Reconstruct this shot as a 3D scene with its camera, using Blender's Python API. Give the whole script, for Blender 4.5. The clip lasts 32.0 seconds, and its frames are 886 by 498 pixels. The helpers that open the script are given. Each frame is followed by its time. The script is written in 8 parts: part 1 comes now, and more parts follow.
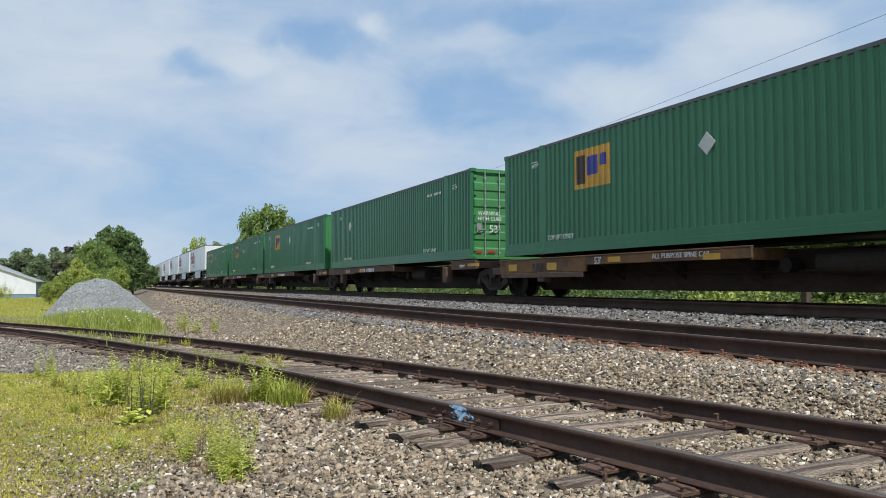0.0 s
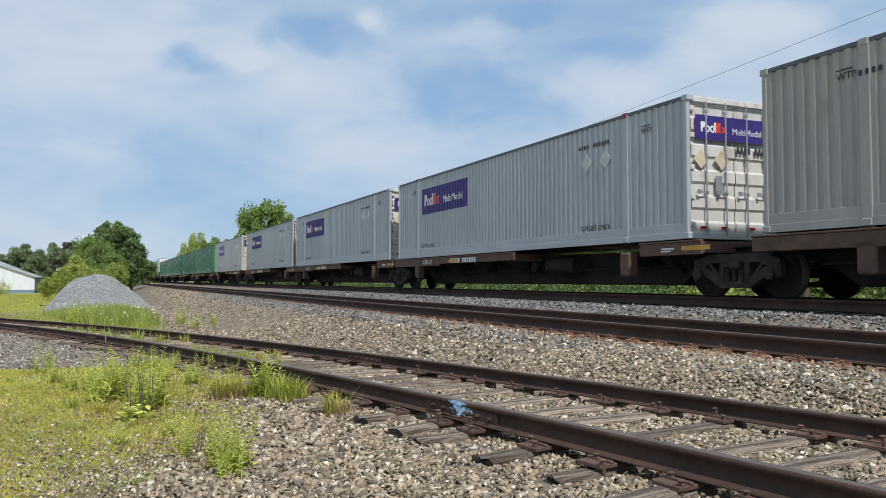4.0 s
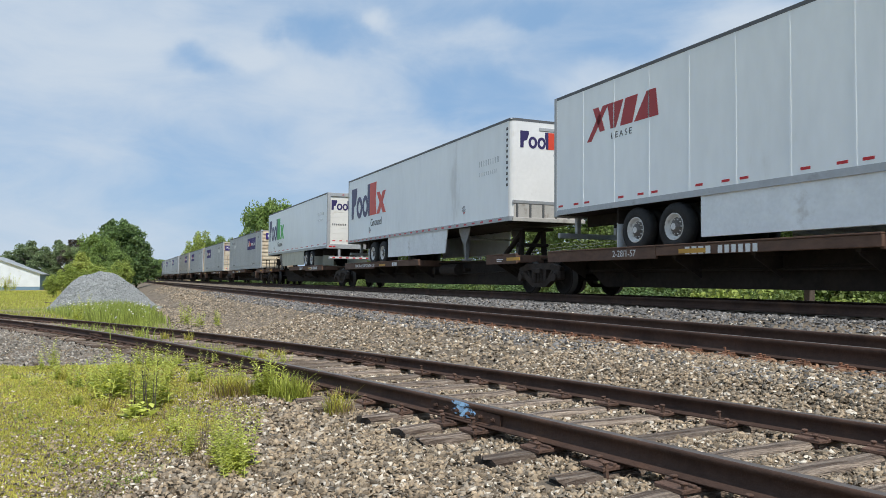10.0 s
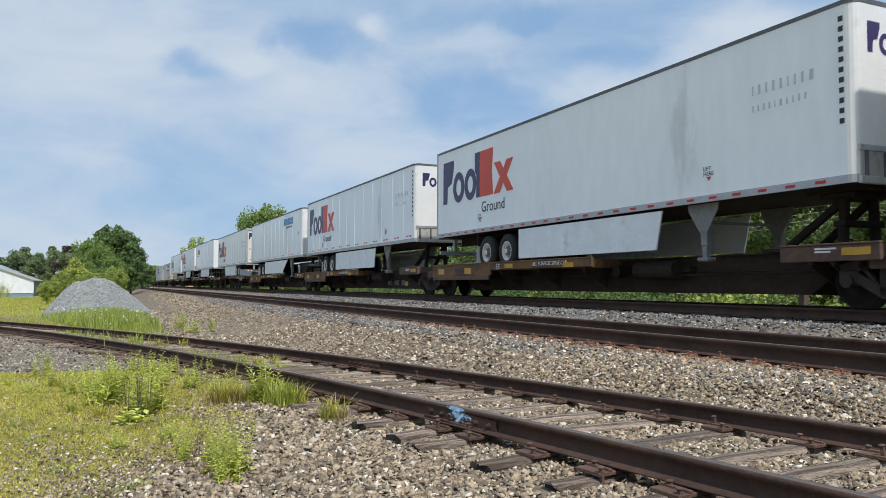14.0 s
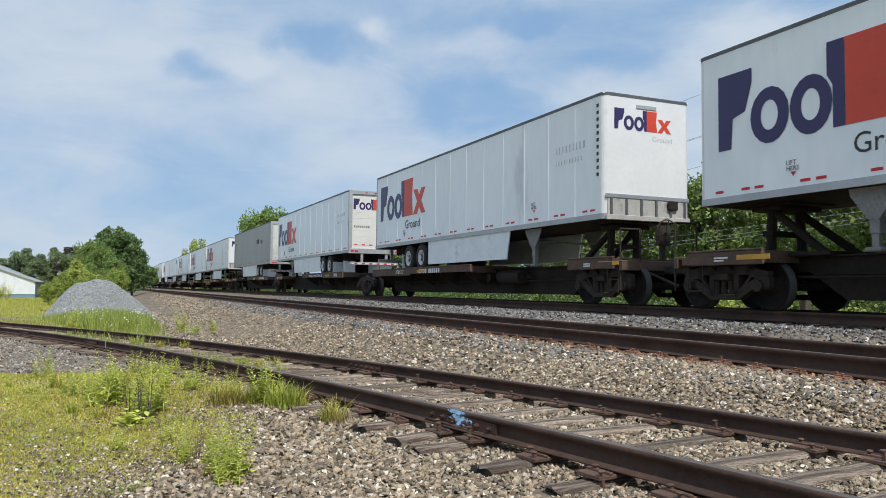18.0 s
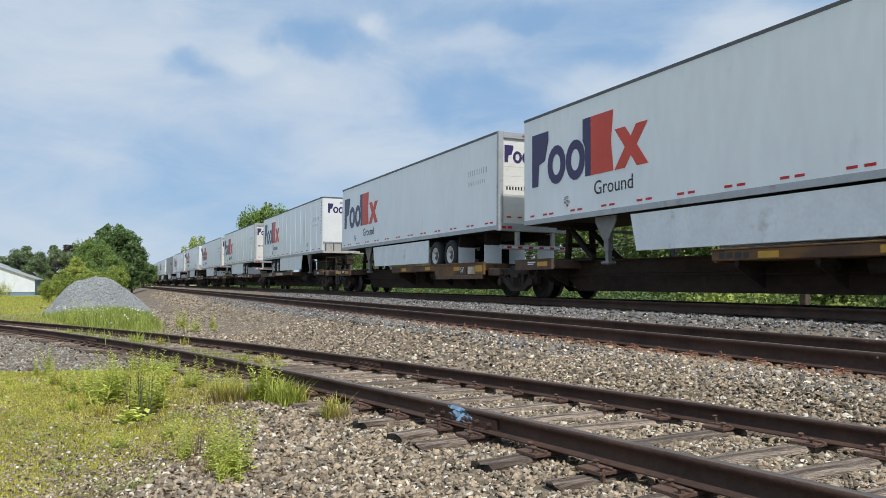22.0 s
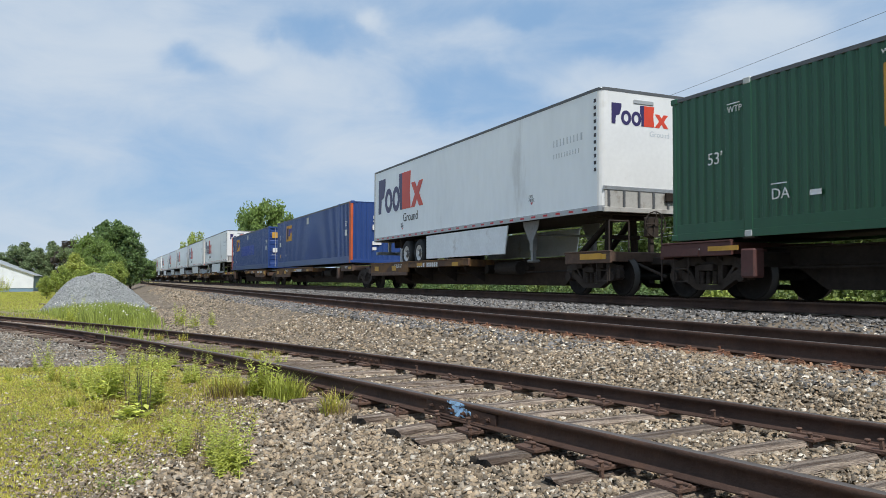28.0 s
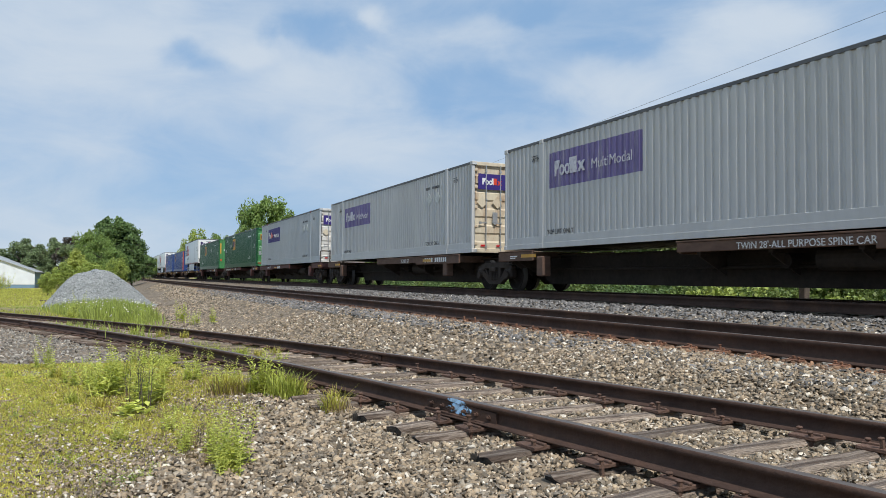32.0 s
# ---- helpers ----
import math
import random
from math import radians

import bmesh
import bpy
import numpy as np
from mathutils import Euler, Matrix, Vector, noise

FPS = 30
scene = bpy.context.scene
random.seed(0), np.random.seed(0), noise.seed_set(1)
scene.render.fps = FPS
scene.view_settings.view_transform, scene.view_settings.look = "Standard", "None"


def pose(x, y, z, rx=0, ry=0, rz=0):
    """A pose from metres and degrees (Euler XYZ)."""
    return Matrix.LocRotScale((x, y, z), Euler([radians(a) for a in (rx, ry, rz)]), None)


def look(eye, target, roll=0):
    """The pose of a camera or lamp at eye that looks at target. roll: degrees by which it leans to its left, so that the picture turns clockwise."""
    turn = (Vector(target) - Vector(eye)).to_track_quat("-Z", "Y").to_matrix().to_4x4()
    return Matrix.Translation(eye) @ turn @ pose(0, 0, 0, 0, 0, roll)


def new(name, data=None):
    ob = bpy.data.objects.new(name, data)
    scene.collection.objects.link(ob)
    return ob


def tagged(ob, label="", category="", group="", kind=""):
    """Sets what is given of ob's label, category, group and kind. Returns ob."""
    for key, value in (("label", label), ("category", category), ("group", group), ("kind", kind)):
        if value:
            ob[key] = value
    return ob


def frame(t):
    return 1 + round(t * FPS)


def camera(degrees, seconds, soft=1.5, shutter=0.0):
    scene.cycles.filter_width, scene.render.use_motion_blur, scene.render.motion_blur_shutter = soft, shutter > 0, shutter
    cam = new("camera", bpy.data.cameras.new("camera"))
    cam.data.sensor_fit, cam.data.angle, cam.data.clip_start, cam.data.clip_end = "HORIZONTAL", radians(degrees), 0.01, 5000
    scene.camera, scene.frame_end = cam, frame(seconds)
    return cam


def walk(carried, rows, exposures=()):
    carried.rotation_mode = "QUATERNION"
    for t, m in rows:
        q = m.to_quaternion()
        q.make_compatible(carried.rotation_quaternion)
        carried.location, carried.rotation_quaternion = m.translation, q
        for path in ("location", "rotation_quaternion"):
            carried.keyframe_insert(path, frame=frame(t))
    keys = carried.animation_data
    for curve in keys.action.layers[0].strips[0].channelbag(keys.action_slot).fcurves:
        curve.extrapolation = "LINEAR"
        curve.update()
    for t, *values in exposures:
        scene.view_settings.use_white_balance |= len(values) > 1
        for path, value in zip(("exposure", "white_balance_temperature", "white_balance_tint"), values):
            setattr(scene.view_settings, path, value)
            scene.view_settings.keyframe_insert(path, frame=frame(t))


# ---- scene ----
EYE = 0.347
# seconds, turn to the left, tilt up, lean, in degrees
SWAY = [
    (0.0, 0.0, 0.0, 0.0), (0.5, 0.054, -0.028, -0.072), (1.0, 0.078, -0.048, -0.104), (1.5, 0.041, -0.073, -0.149),
    (2.0, -0.039, -0.112, -0.229), (2.5, -0.115, -0.164, -0.285), (3.0, -0.162, -0.269, -0.263), (3.5, -0.128, -0.339, -0.163),
    (5.5, -0.116, -0.387, 0.04), (6.0, -0.096, -0.372, 0.124), (6.5, -0.007, -0.387, 0.168), (7.0, 0.071, -0.396, 0.211),
    (7.5, 0.121, -0.384, 0.222), (8.0, 0.136, -0.342, 0.238), (8.5, 0.158, -0.304, 0.3), (9.0, 0.177, -0.279, 0.315),
    (9.5, 0.215, -0.312, 0.365), (10.0, 0.237, -0.326, 0.423), (10.5, 0.248, -0.356, 0.414), (11.0, 0.22, -0.341, 0.462),
    (11.5, 0.171, -0.276, 0.481), (12.0, 0.088, -0.198, 0.412), (12.5, 0.019, -0.119, 0.326), (13.0, -0.038, -0.031, 0.301),
    (13.5, -0.084, 0.021, 0.268), (14.0, -0.123, 0.08, 0.282), (14.5, -0.137, 0.136, 0.235), (16.5, -0.185, 0.327, 0.376),
    (17.0, -0.145, 0.319, 0.439), (17.5, -0.079, 0.304, 0.504), (18.0, -0.021, 0.3, 0.538), (18.5, 0.012, 0.234, 0.529),
    (19.0, 0.046, 0.195, 0.452), (19.5, 0.041, 0.193, 0.421), (20.0, -0.008, 0.219, 0.342), (20.5, -0.032, 0.245, 0.264),
    (21.0, -0.06, 0.206, 0.202), (21.5, -0.074, 0.114, 0.259), (22.0, -0.051, 0.017, 0.323), (22.5, 0.013, -0.074, 0.394),
    (23.0, 0.024, -0.131, 0.427), (23.5, 0.006, -0.179, 0.421), (24.0, -0.034, -0.197, 0.426), (24.5, -0.086, -0.191, 0.427),
    (25.0, -0.14, -0.163, 0.39), (25.5, -0.17, -0.149, 0.32), (27.5, -0.171, -0.271, 0.248), (28.0, -0.148, -0.319, 0.235),
    (28.5, -0.141, -0.348, 0.245), (29.0, -0.134, -0.392, 0.285), (29.5, -0.123, -0.428, 0.282), (30.0, -0.129, -0.434, 0.28),
    (30.5, -0.14, -0.43, 0.25), (31.0, -0.164, -0.406, 0.249), (31.5, -0.148, -0.439, 0.311), (32.0, -0.073, -0.493, 0.408),
]
cam = camera(60.33, 32.0, soft=0.6, shutter=0.03)
walk(cam, [(t, pose(0, 0, EYE, 0, 0, turn) @ pose(0, 0, 0, 92.689 + tilt) @ pose(0, 0, 0, 0, 0, 0.013 + lean)) for t, turn, tilt, lean in SWAY],
     exposures=[(0.0, 0.0), (32.0, 0.0)])

# ---- light: a veiled high sun behind the camera, nearly in line with the tracks, thin cloud ----
SUN_TO = Vector((0.30, -0.76, 1.1)).normalized()
world = bpy.data.worlds.new("sky")
scene.world = world
world.use_nodes = True


DRIFTS = [(-0.177, 0.337, 0.074, 0.037, -0.24), (-0.333, 0.286, 0.059, 0.024, -0.2), (0.004, 0.252, 0.111, 0.052, -0.22), (0.13, 0.229, 0.089, 0.041, -0.15), (0.108, 0.37, 0.067, 0.026, -0.18),
          (0.249, 0.303, 0.082, 0.026, -0.12), (-0.122, 0.307, 0.059, 0.026, -0.14), (-0.248, 0.303, 0.048, 0.027, 0.16), (-0.083, 0.341, 0.027, 0.022, 0.16), (0.049, 0.329, 0.082, 0.027, 0.1),
          (-0.47, 0.322, 0.311, 0.126, 0.22), (-0.181, 0.237, 0.111, 0.037, 0.1), (0.219, 0.255, 0.119, 0.033, 0.12), (0.405, 0.329, 0.119, 0.067, 0.2), (-0.396, 0.233, 0.222, 0.059, 0.08),
          (-0.507, 0.152, 0.311, 0.089, 0.1), (-0.107, 0.159, 0.208, 0.067, 0.1), (-0.248, 0.055, 0.445, 0.082, 0.14)]


def sky_nodes():
    nt = world.node_tree
    nt.nodes.clear()
    n, l = nt.nodes.new, nt.links.new
    out, bg = n("ShaderNodeOutputWorld"), n("ShaderNodeBackground")
    sky = n("ShaderNodeTexSky")
    sky.sky_type, sky.sun_disc = "NISHITA", False
    sky.sun_elevation = math.asin(SUN_TO.z)
    sky.sun_rotation = math.atan2(SUN_TO.x, SUN_TO.y)
    sky.air_density, sky.dust_density, sky.ozone_density = 1.0, 0.6, 3.5
    co, mp = n("ShaderNodeTexCoord"), n("ShaderNodeMapping")
    mp.inputs["Scale"].default_value = (1.0, 1.0, 2.6)
    mp.inputs["Location"].default_value = (-4.804, -4.844, -5.062)
    l(co.outputs["Generated"], mp.inputs["Vector"])
    broad, fine = n("ShaderNodeTexNoise"), n("ShaderNodeTexNoise")
    broad.inputs["Scale"].default_value, broad.inputs["Detail"].default_value = 1.6, 3
    broad.inputs["Roughness"].default_value, broad.inputs["Distortion"].default_value = 0.52, 0.3
    fine.inputs["Scale"].default_value, fine.inputs["Detail"].default_value, fine.inputs["Roughness"].default_value, fine.inputs["Distortion"].default_value = 5.5, 9, 0.62, 0.5
    l(mp.outputs[0], broad.inputs["Vector"])
    l(mp.outputs[0], fine.inputs["Vector"])
    mixn = n("ShaderNodeMath")
    mixn.operation = "MULTIPLY_ADD"
    mixn.inputs[1].default_value = 0.42
    l(fine.outputs[0], mixn.inputs[0])
    l(broad.outputs[0], mixn.inputs[2])
    # openings (below 0) and thicker drifts (above 0) in the thin cloud: across and up as slopes from straight ahead, half widths, amount
    xyz, same, slope, warp = n("ShaderNodeSeparateXYZ"), n("ShaderNodeCombineXYZ"), n("ShaderNodeVectorMath"), n("ShaderNodeTexNoise")
    l(co.outputs["Generated"], xyz.inputs[0])
    for k in range(3):
        l(xyz.outputs[1], same.inputs[k])
    slope.operation = "DIVIDE"
    l(co.outputs["Generated"], slope.inputs[0])
    l(same.outputs[0], slope.inputs[1])
    warp.inputs["Scale"].default_value, warp.inputs["Detail"].default_value = 9.0, 5
    l(slope.outputs[0], warp.inputs["Vector"])
    bend = n("ShaderNodeVectorMath")
    bend.operation = "MULTIPLY_ADD"
    bend.inputs[1].default_value = (0.17, 0.0, 0.10)
    l(warp.outputs["Color"], bend.inputs[0])
    l(slope.outputs[0], bend.inputs[2])
    total = mixn.outputs[0]
    for x, z, wide, tall, amount in DRIFTS:
        mv, ln, fade, add = n("ShaderNodeMapping"), n("ShaderNodeVectorMath"), n("ShaderNodeMapRange"), n("ShaderNodeMath")
        mv.vector_type = "TEXTURE"
        mv.inputs["Location"].default_value = (x + 0.085, 1.0, z + 0.05)
        mv.inputs["Scale"].default_value = (wide, 9.0, tall)
        l(bend.outputs[0], mv.inputs["Vector"])
        ln.operation = "LENGTH"
        l(mv.outputs[0], ln.inputs[0])
        fade.interpolation_type = "SMOOTHSTEP"
        fade.inputs[1].default_value, fade.inputs[2].default_value = 0.0, 1.3
        fade.inputs[3].default_value, fade.inputs[4].default_value = amount, 0.0
        l(ln.outputs["Value"], fade.inputs[0])
        l(fade.outputs[0], add.inputs[0])
        l(total, add.inputs[1])
        total = add.outputs[0]
    ramp = n("ShaderNodeMapRange")
    ramp.interpolation_type = "SMOOTHSTEP"
    ramp.inputs[1].default_value, ramp.inputs[2].default_value = 0.52, 0.97
    ramp.inputs[3].default_value, ramp.inputs[4].default_value = 0.0, 0.95
    l(total, ramp.inputs[0])
    mix = n("ShaderNodeMix")
    mix.data_type = "RGBA"
    mix.inputs["B"].default_value = (5.75, 6.55, 7.5, 1)
    l(ramp.outputs[0], mix.inputs["Factor"])
    tint = n("ShaderNodeMix")
    tint.data_type, tint.blend_type = "RGBA", "MULTIPLY"
    tint.inputs["Factor"].default_value, tint.inputs["B"].default_value = 1.0, (0.84, 0.98, 1.12, 1)
    l(sky.outputs[0], tint.inputs["A"])
    veil = n("ShaderNodeMix")
    veil.data_type = "RGBA"
    veil.inputs["Factor"].default_value, veil.inputs["B"].default_value = 0.8, (2.75, 4.45, 6.75, 1)
    l(tint.outputs["Result"], veil.inputs["A"])
    l(veil.outputs["Result"], mix.inputs["A"])
    l(mix.outputs["Result"], bg.inputs[0])
    bg.inputs[1].default_value = 0.105
    l(bg.outputs[0], out.inputs[0])


sky_nodes()
sun = new("sun", bpy.data.lights.new("sun", "SUN"))
sun.data.energy, sun.data.angle, sun.data.color = 3.75, radians(2.0), (1.0, 0.96, 0.91)
sun.matrix_world = look(SUN_TO * 60, (0, 0, 0))
scene.view_settings.exposure = 0.0

# ---- the line of the tracks ----
TH, OFF = 0.42268, 12.003
SPAN = np.arange(-760.0, 1000.5, 1.0)
BEND = np.where(SPAN < 0, 0.0, np.where(SPAN < 150, -6.5e-5, np.maximum(-6.5e-5 - 1.1e-5 * (SPAN - 150), -1 / 650)))
HEAD = TH + np.concatenate([[0], np.cumsum((BEND[1:] + BEND[:-1]) / 2)])
HEAD += TH - np.interp(0, SPAN, HEAD)
LINE_X = np.concatenate([[0], np.cumsum(-np.sin((HEAD[1:] + HEAD[:-1]) / 2))])
LINE_Y = np.concatenate([[0], np.cumsum(np.cos((HEAD[1:] + HEAD[:-1]) / 2))])
LINE_X += OFF * math.cos(TH) - np.interp(0, SPAN, LINE_X)
LINE_Y += OFF * math.sin(TH) - np.interp(0, SPAN, LINE_Y)


def on_line(s, u=0.0):
    """The place s metres along the train's track and u metres to its camera side, with its heading."""
    h = float(np.interp(s, SPAN, HEAD))
    return (float(np.interp(s, SPAN, LINE_X)) - u * math.cos(h), float(np.interp(s, SPAN, LINE_Y)) - u * math.sin(h), h)


MAIN_U, MAIN_Z = 4.98, -0.225


def siding_xy(y):
    if y < -4:
        return 3.8896 - 0.1421 + 2.1088 + (-4 - y) * 0.4562
    if y > 27:
        return -6.474 - 14.234 + 3.8896 - (y - 27) * 1.0067
    return 3.8896 - 0.5272 * y - 0.00888 * y * y


def siding_z(y):
    return -0.32 - 0.024 * max(min(y, 26), 0.0)


def siding_at(y, off=0.0):
    """A place on the siding, off metres to the far side of its middle line, with the heading."""
    dx = (siding_xy(y + 0.05) - siding_xy(y - 0.05)) / 0.1
    n = math.hypot(dx, 1)
    return (siding_xy(y) + off / n, y - off * dx / n, math.atan2(-dx, 1))

# ---- materials ----
def mat(name, color, rough=0.6, metal=0.0, vary=0.12, scale=3.0, bump=0.0, bump_scale=40.0, dirt=None, dirt_amt=0.0, dirt_scale=0.6, rand=0.0, island=False, stretch=(1, 1, 1), spec=0.5):
    """A procedural surface: two scales of colour variation, stains and a fine relief."""
    m = bpy.data.materials.new(name)
    m.use_nodes = True
    nt = m.node_tree
    n, l = nt.nodes.new, nt.links.new
    b = nt.nodes["Principled BSDF"]
    b.inputs["Roughness"].default_value, b.inputs["Metallic"].default_value = rough, metal
    b.inputs["Specular IOR Level"].default_value = spec
    co, mp = n("ShaderNodeTexCoord"), n("ShaderNodeMapping")
    mp.inputs["Scale"].default_value = stretch
    l(co.outputs["Object"], mp.inputs["Vector"])
    big, small = n("ShaderNodeTexNoise"), n("ShaderNodeTexNoise")
    big.inputs["Scale"].default_value, big.inputs["Detail"].default_value = scale, 5
    small.inputs["Scale"].default_value, small.inputs["Detail"].default_value = scale * 9, 4
    l(mp.outputs[0], big.inputs["Vector"])
    l(mp.outputs[0], small.inputs["Vector"])
    add = n("ShaderNodeMath")
    add.operation = "MULTIPLY_ADD"
    add.inputs[1].default_value = 0.6
    l(small.outputs[0], add.inputs[0])
    l(big.outputs[0], add.inputs[2])
    rng = n("ShaderNodeMapRange")
    rng.inputs[1].default_value, rng.inputs[2].default_value = 0.45, 1.15
    rng.inputs[3].default_value, rng.inputs[4].default_value = 1 - vary * 1.6, 1 + vary * 1.6
    l(add.outputs[0], rng.inputs[0])
    hsv = n("ShaderNodeHueSaturation")
    hsv.inputs["Color"].default_value = (*color, 1)
    val = rng.outputs[0]
    if rand:
        if island:
            src = n("ShaderNodeNewGeometry").outputs["Random Per Island"]
        else:
            src = n("ShaderNodeObjectInfo").outputs["Random"]
        rr = n("ShaderNodeMapRange")
        rr.inputs[3].default_value, rr.inputs[4].default_value = 1 - rand, 1 + rand
        l(src, rr.inputs[0])
        mul = n("ShaderNodeMath")
        mul.operation = "MULTIPLY"
        l(val, mul.inputs[0])
        l(rr.outputs[0], mul.inputs[1])
        val = mul.outputs[0]
    l(val, hsv.inputs["Value"])
    col = hsv.outputs[0]
    if dirt:
        dn = n("ShaderNodeTexNoise")
        dn.inputs["Scale"].default_value, dn.inputs["Detail"].default_value, dn.inputs["Roughness"].default_value = dirt_scale, 8, 0.65
        l(mp.outputs[0], dn.inputs["Vector"])
        dr = n("ShaderNodeMapRange")
        dr.interpolation_type = "SMOOTHSTEP"
        dr.inputs[1].default_value, dr.inputs[2].default_value = 0.62 - 0.3 * dirt_amt, 0.78 - 0.2 * dirt_amt
        l(dn.outputs[0], dr.inputs[0])
        mx = n("ShaderNodeMix")
        mx.data_type = "RGBA"
        mx.inputs["B"].default_value = (*dirt, 1)
        sc = n("ShaderNodeMath")
        sc.operation = "MULTIPLY"
        sc.inputs[1].default_value = min(1.0, 0.5 + dirt_amt * 0.5)
        l(dr.outputs[0], sc.inputs[0])
        l(sc.outputs[0], mx.inputs["Factor"])
        l(col, mx.inputs["A"])
        col = mx.outputs["Result"]
    l(col, b.inputs["Base Color"])
    if bump:
        bn, bp = n("ShaderNodeTexNoise"), n("ShaderNodeBump")
        bn.inputs["Scale"].default_value, bn.inputs["Detail"].default_value = bump_scale, 6
        l(mp.outputs[0], bn.inputs["Vector"])
        bp.inputs["Strength"].default_value, bp.inputs["Distance"].default_value = bump, 0.02
        l(bn.outputs[0], bp.inputs["Height"])
        l(bp.outputs[0], b.inputs["Normal"])
    return m


M_rail = mat("rail_steel", (0.074, 0.045, 0.034), 0.8, 0.0, 0.25, 2.0, 0.3, 60, (0.12, 0.066, 0.043), 0.4, 1.5, spec=0.2)
M_railtop = mat("worn_rail_head", (0.15, 0.125, 0.108), 0.5, 0.4, 0.12, 3.0, 0.1, 60, (0.09, 0.06, 0.045), 0.4, 1.2)
M_rust_old = mat("old_brown_plate", (0.13, 0.075, 0.053), 0.85, 0.1, 0.3, 6.0, 0.5, 90, (0.06, 0.04, 0.03), 0.5, 4.0, rand=0.25)
M_rust = mat("rusty_plate", (0.24, 0.115, 0.066), 0.85, 0.1, 0.3, 6.0, 0.5, 90, (0.07, 0.04, 0.03), 0.5, 4.0, rand=0.25)
M_tie = mat("weathered_tie_wood", (0.45, 0.36, 0.28), 0.9, 0, 0.6, 3.0, 1.0, 24, (0.085, 0.055, 0.038), 0.85, 1.8, rand=0.35, stretch=(0.6, 14, 6))
M_tie_end = mat("tie_end", (0.03, 0.026, 0.022), 0.95, 0, 0.3, 20.0, 0.6, 60)
M_green = mat("green_paint", (0.027, 0.150, 0.062), 0.32, 0, 0.10, 0.7, 0.05, 30, (0.05, 0.10, 0.05), 0.1, 1.2, stretch=(1, 1, 0.3))
M_green_deep = mat("deep_green_paint", (0.014, 0.084, 0.036), 0.32, 0, 0.10, 0.7, 0.05, 30, (0.03, 0.07, 0.035), 0.1, 1.2, stretch=(1, 1, 0.3))
M_grey_pale = mat("pale_grey_paint", (0.50, 0.505, 0.50), 0.4, 0, 0.08, 0.7, 0.05, 30, (0.33, 0.30, 0.27), 0.1, 1.4, stretch=(1, 1, 0.3))
M_grey = mat("grey_paint", (0.408, 0.434, 0.449), 0.4, 0, 0.08, 0.7, 0.05, 30, (0.25, 0.22, 0.19), 0.1, 1.4, stretch=(1, 1, 0.3))
M_blue = mat("blue_paint", (0.028, 0.066, 0.22), 0.34, 0, 0.10, 0.7, 0.05, 30, (0.06, 0.08, 0.18), 0.1, 1.2, stretch=(1, 1, 0.3))
M_white = mat("white_panel", (0.85, 0.895, 0.91), 0.32, 0, 0.05, 0.5, 0.02, 30, (0.45, 0.45, 0.43), 0.05, 0.7, stretch=(1, 1, 0.3))


# ---- mesh helpers ----
def box(bm, x0, x1, y0, y1, z0, z1, bevel=0.0):
    r = bmesh.ops.create_cube(bm, size=1.0, matrix=Matrix.LocRotScale(((x0 + x1) / 2, (y0 + y1) / 2, (z0 + z1) / 2), None, (x1 - x0, y1 - y0, z1 - z0)))
    if bevel:
        edges = list({e for v in r["verts"] for e in v.link_edges})
        bmesh.ops.bevel(bm, geom=edges, offset=bevel, segments=1, affect="EDGES", clamp_overlap=True)
    return r["verts"]


def cyl(bm, p, q, r0, r1=None, seg=12):
    p, q = Vector(p), Vector(q)
    d = q - p
    m = Matrix.Translation((p + q) / 2) @ d.to_track_quat("Z", "Y").to_matrix().to_4x4()
    bmesh.ops.create_cone(bm, cap_ends=True, segments=seg, radius1=r0, radius2=r0 if r1 is None else r1, depth=d.length, matrix=m)


def mesh_of(name, bm, *materials):
    me = bpy.data.meshes.new(name)
    bm.to_mesh(me)
    bm.free()
    for m in materials:
        me.materials.append(m)
    return me


def part(name, bm, material, parent, label="", m=None):
    """One mesh object under a thing or a part; bm may be a finished mesh."""
    me = bm if isinstance(bm, bpy.types.Mesh) else mesh_of(name, bm, material)
    ob = new(name, me)
    ob.parent = parent
    if m is not None:
        ob.matrix_basis = m
    if label:
        ob["label"] = label
    return ob


def empty(name, m=None):
    ob = new(name)
    ob.empty_display_size = 0.2
    if m is not None:
        ob.matrix_basis = m
    return ob


def raw_mesh(name, verts, faces, material, smooth=False, extra=()):
    """A mesh from equal-sized faces in arrays."""
    verts, faces = np.asarray(verts, dtype=np.float32), np.asarray(faces, dtype=np.int32)
    me = bpy.data.meshes.new(name)
    me.vertices.add(len(verts))
    me.vertices.foreach_set("co", verts.ravel())
    k = faces.shape[1]
    me.loops.add(faces.size)
    me.loops.foreach_set("vertex_index", faces.ravel())
    me.polygons.add(len(faces))
    me.polygons.foreach_set("loop_start", np.arange(0, faces.size, k, dtype=np.int32))
    if smooth:
        me.polygons.foreach_set("use_smooth", np.ones(len(faces), dtype=bool))
    me.materials.append(material)
    for m in extra:
        me.materials.append(m)
    me.update(calc_edges=True)
    return me

# ---- ground: one sheet to the horizon ----
LX, LY = np.asarray(LINE_X), np.asarray(LINE_Y)


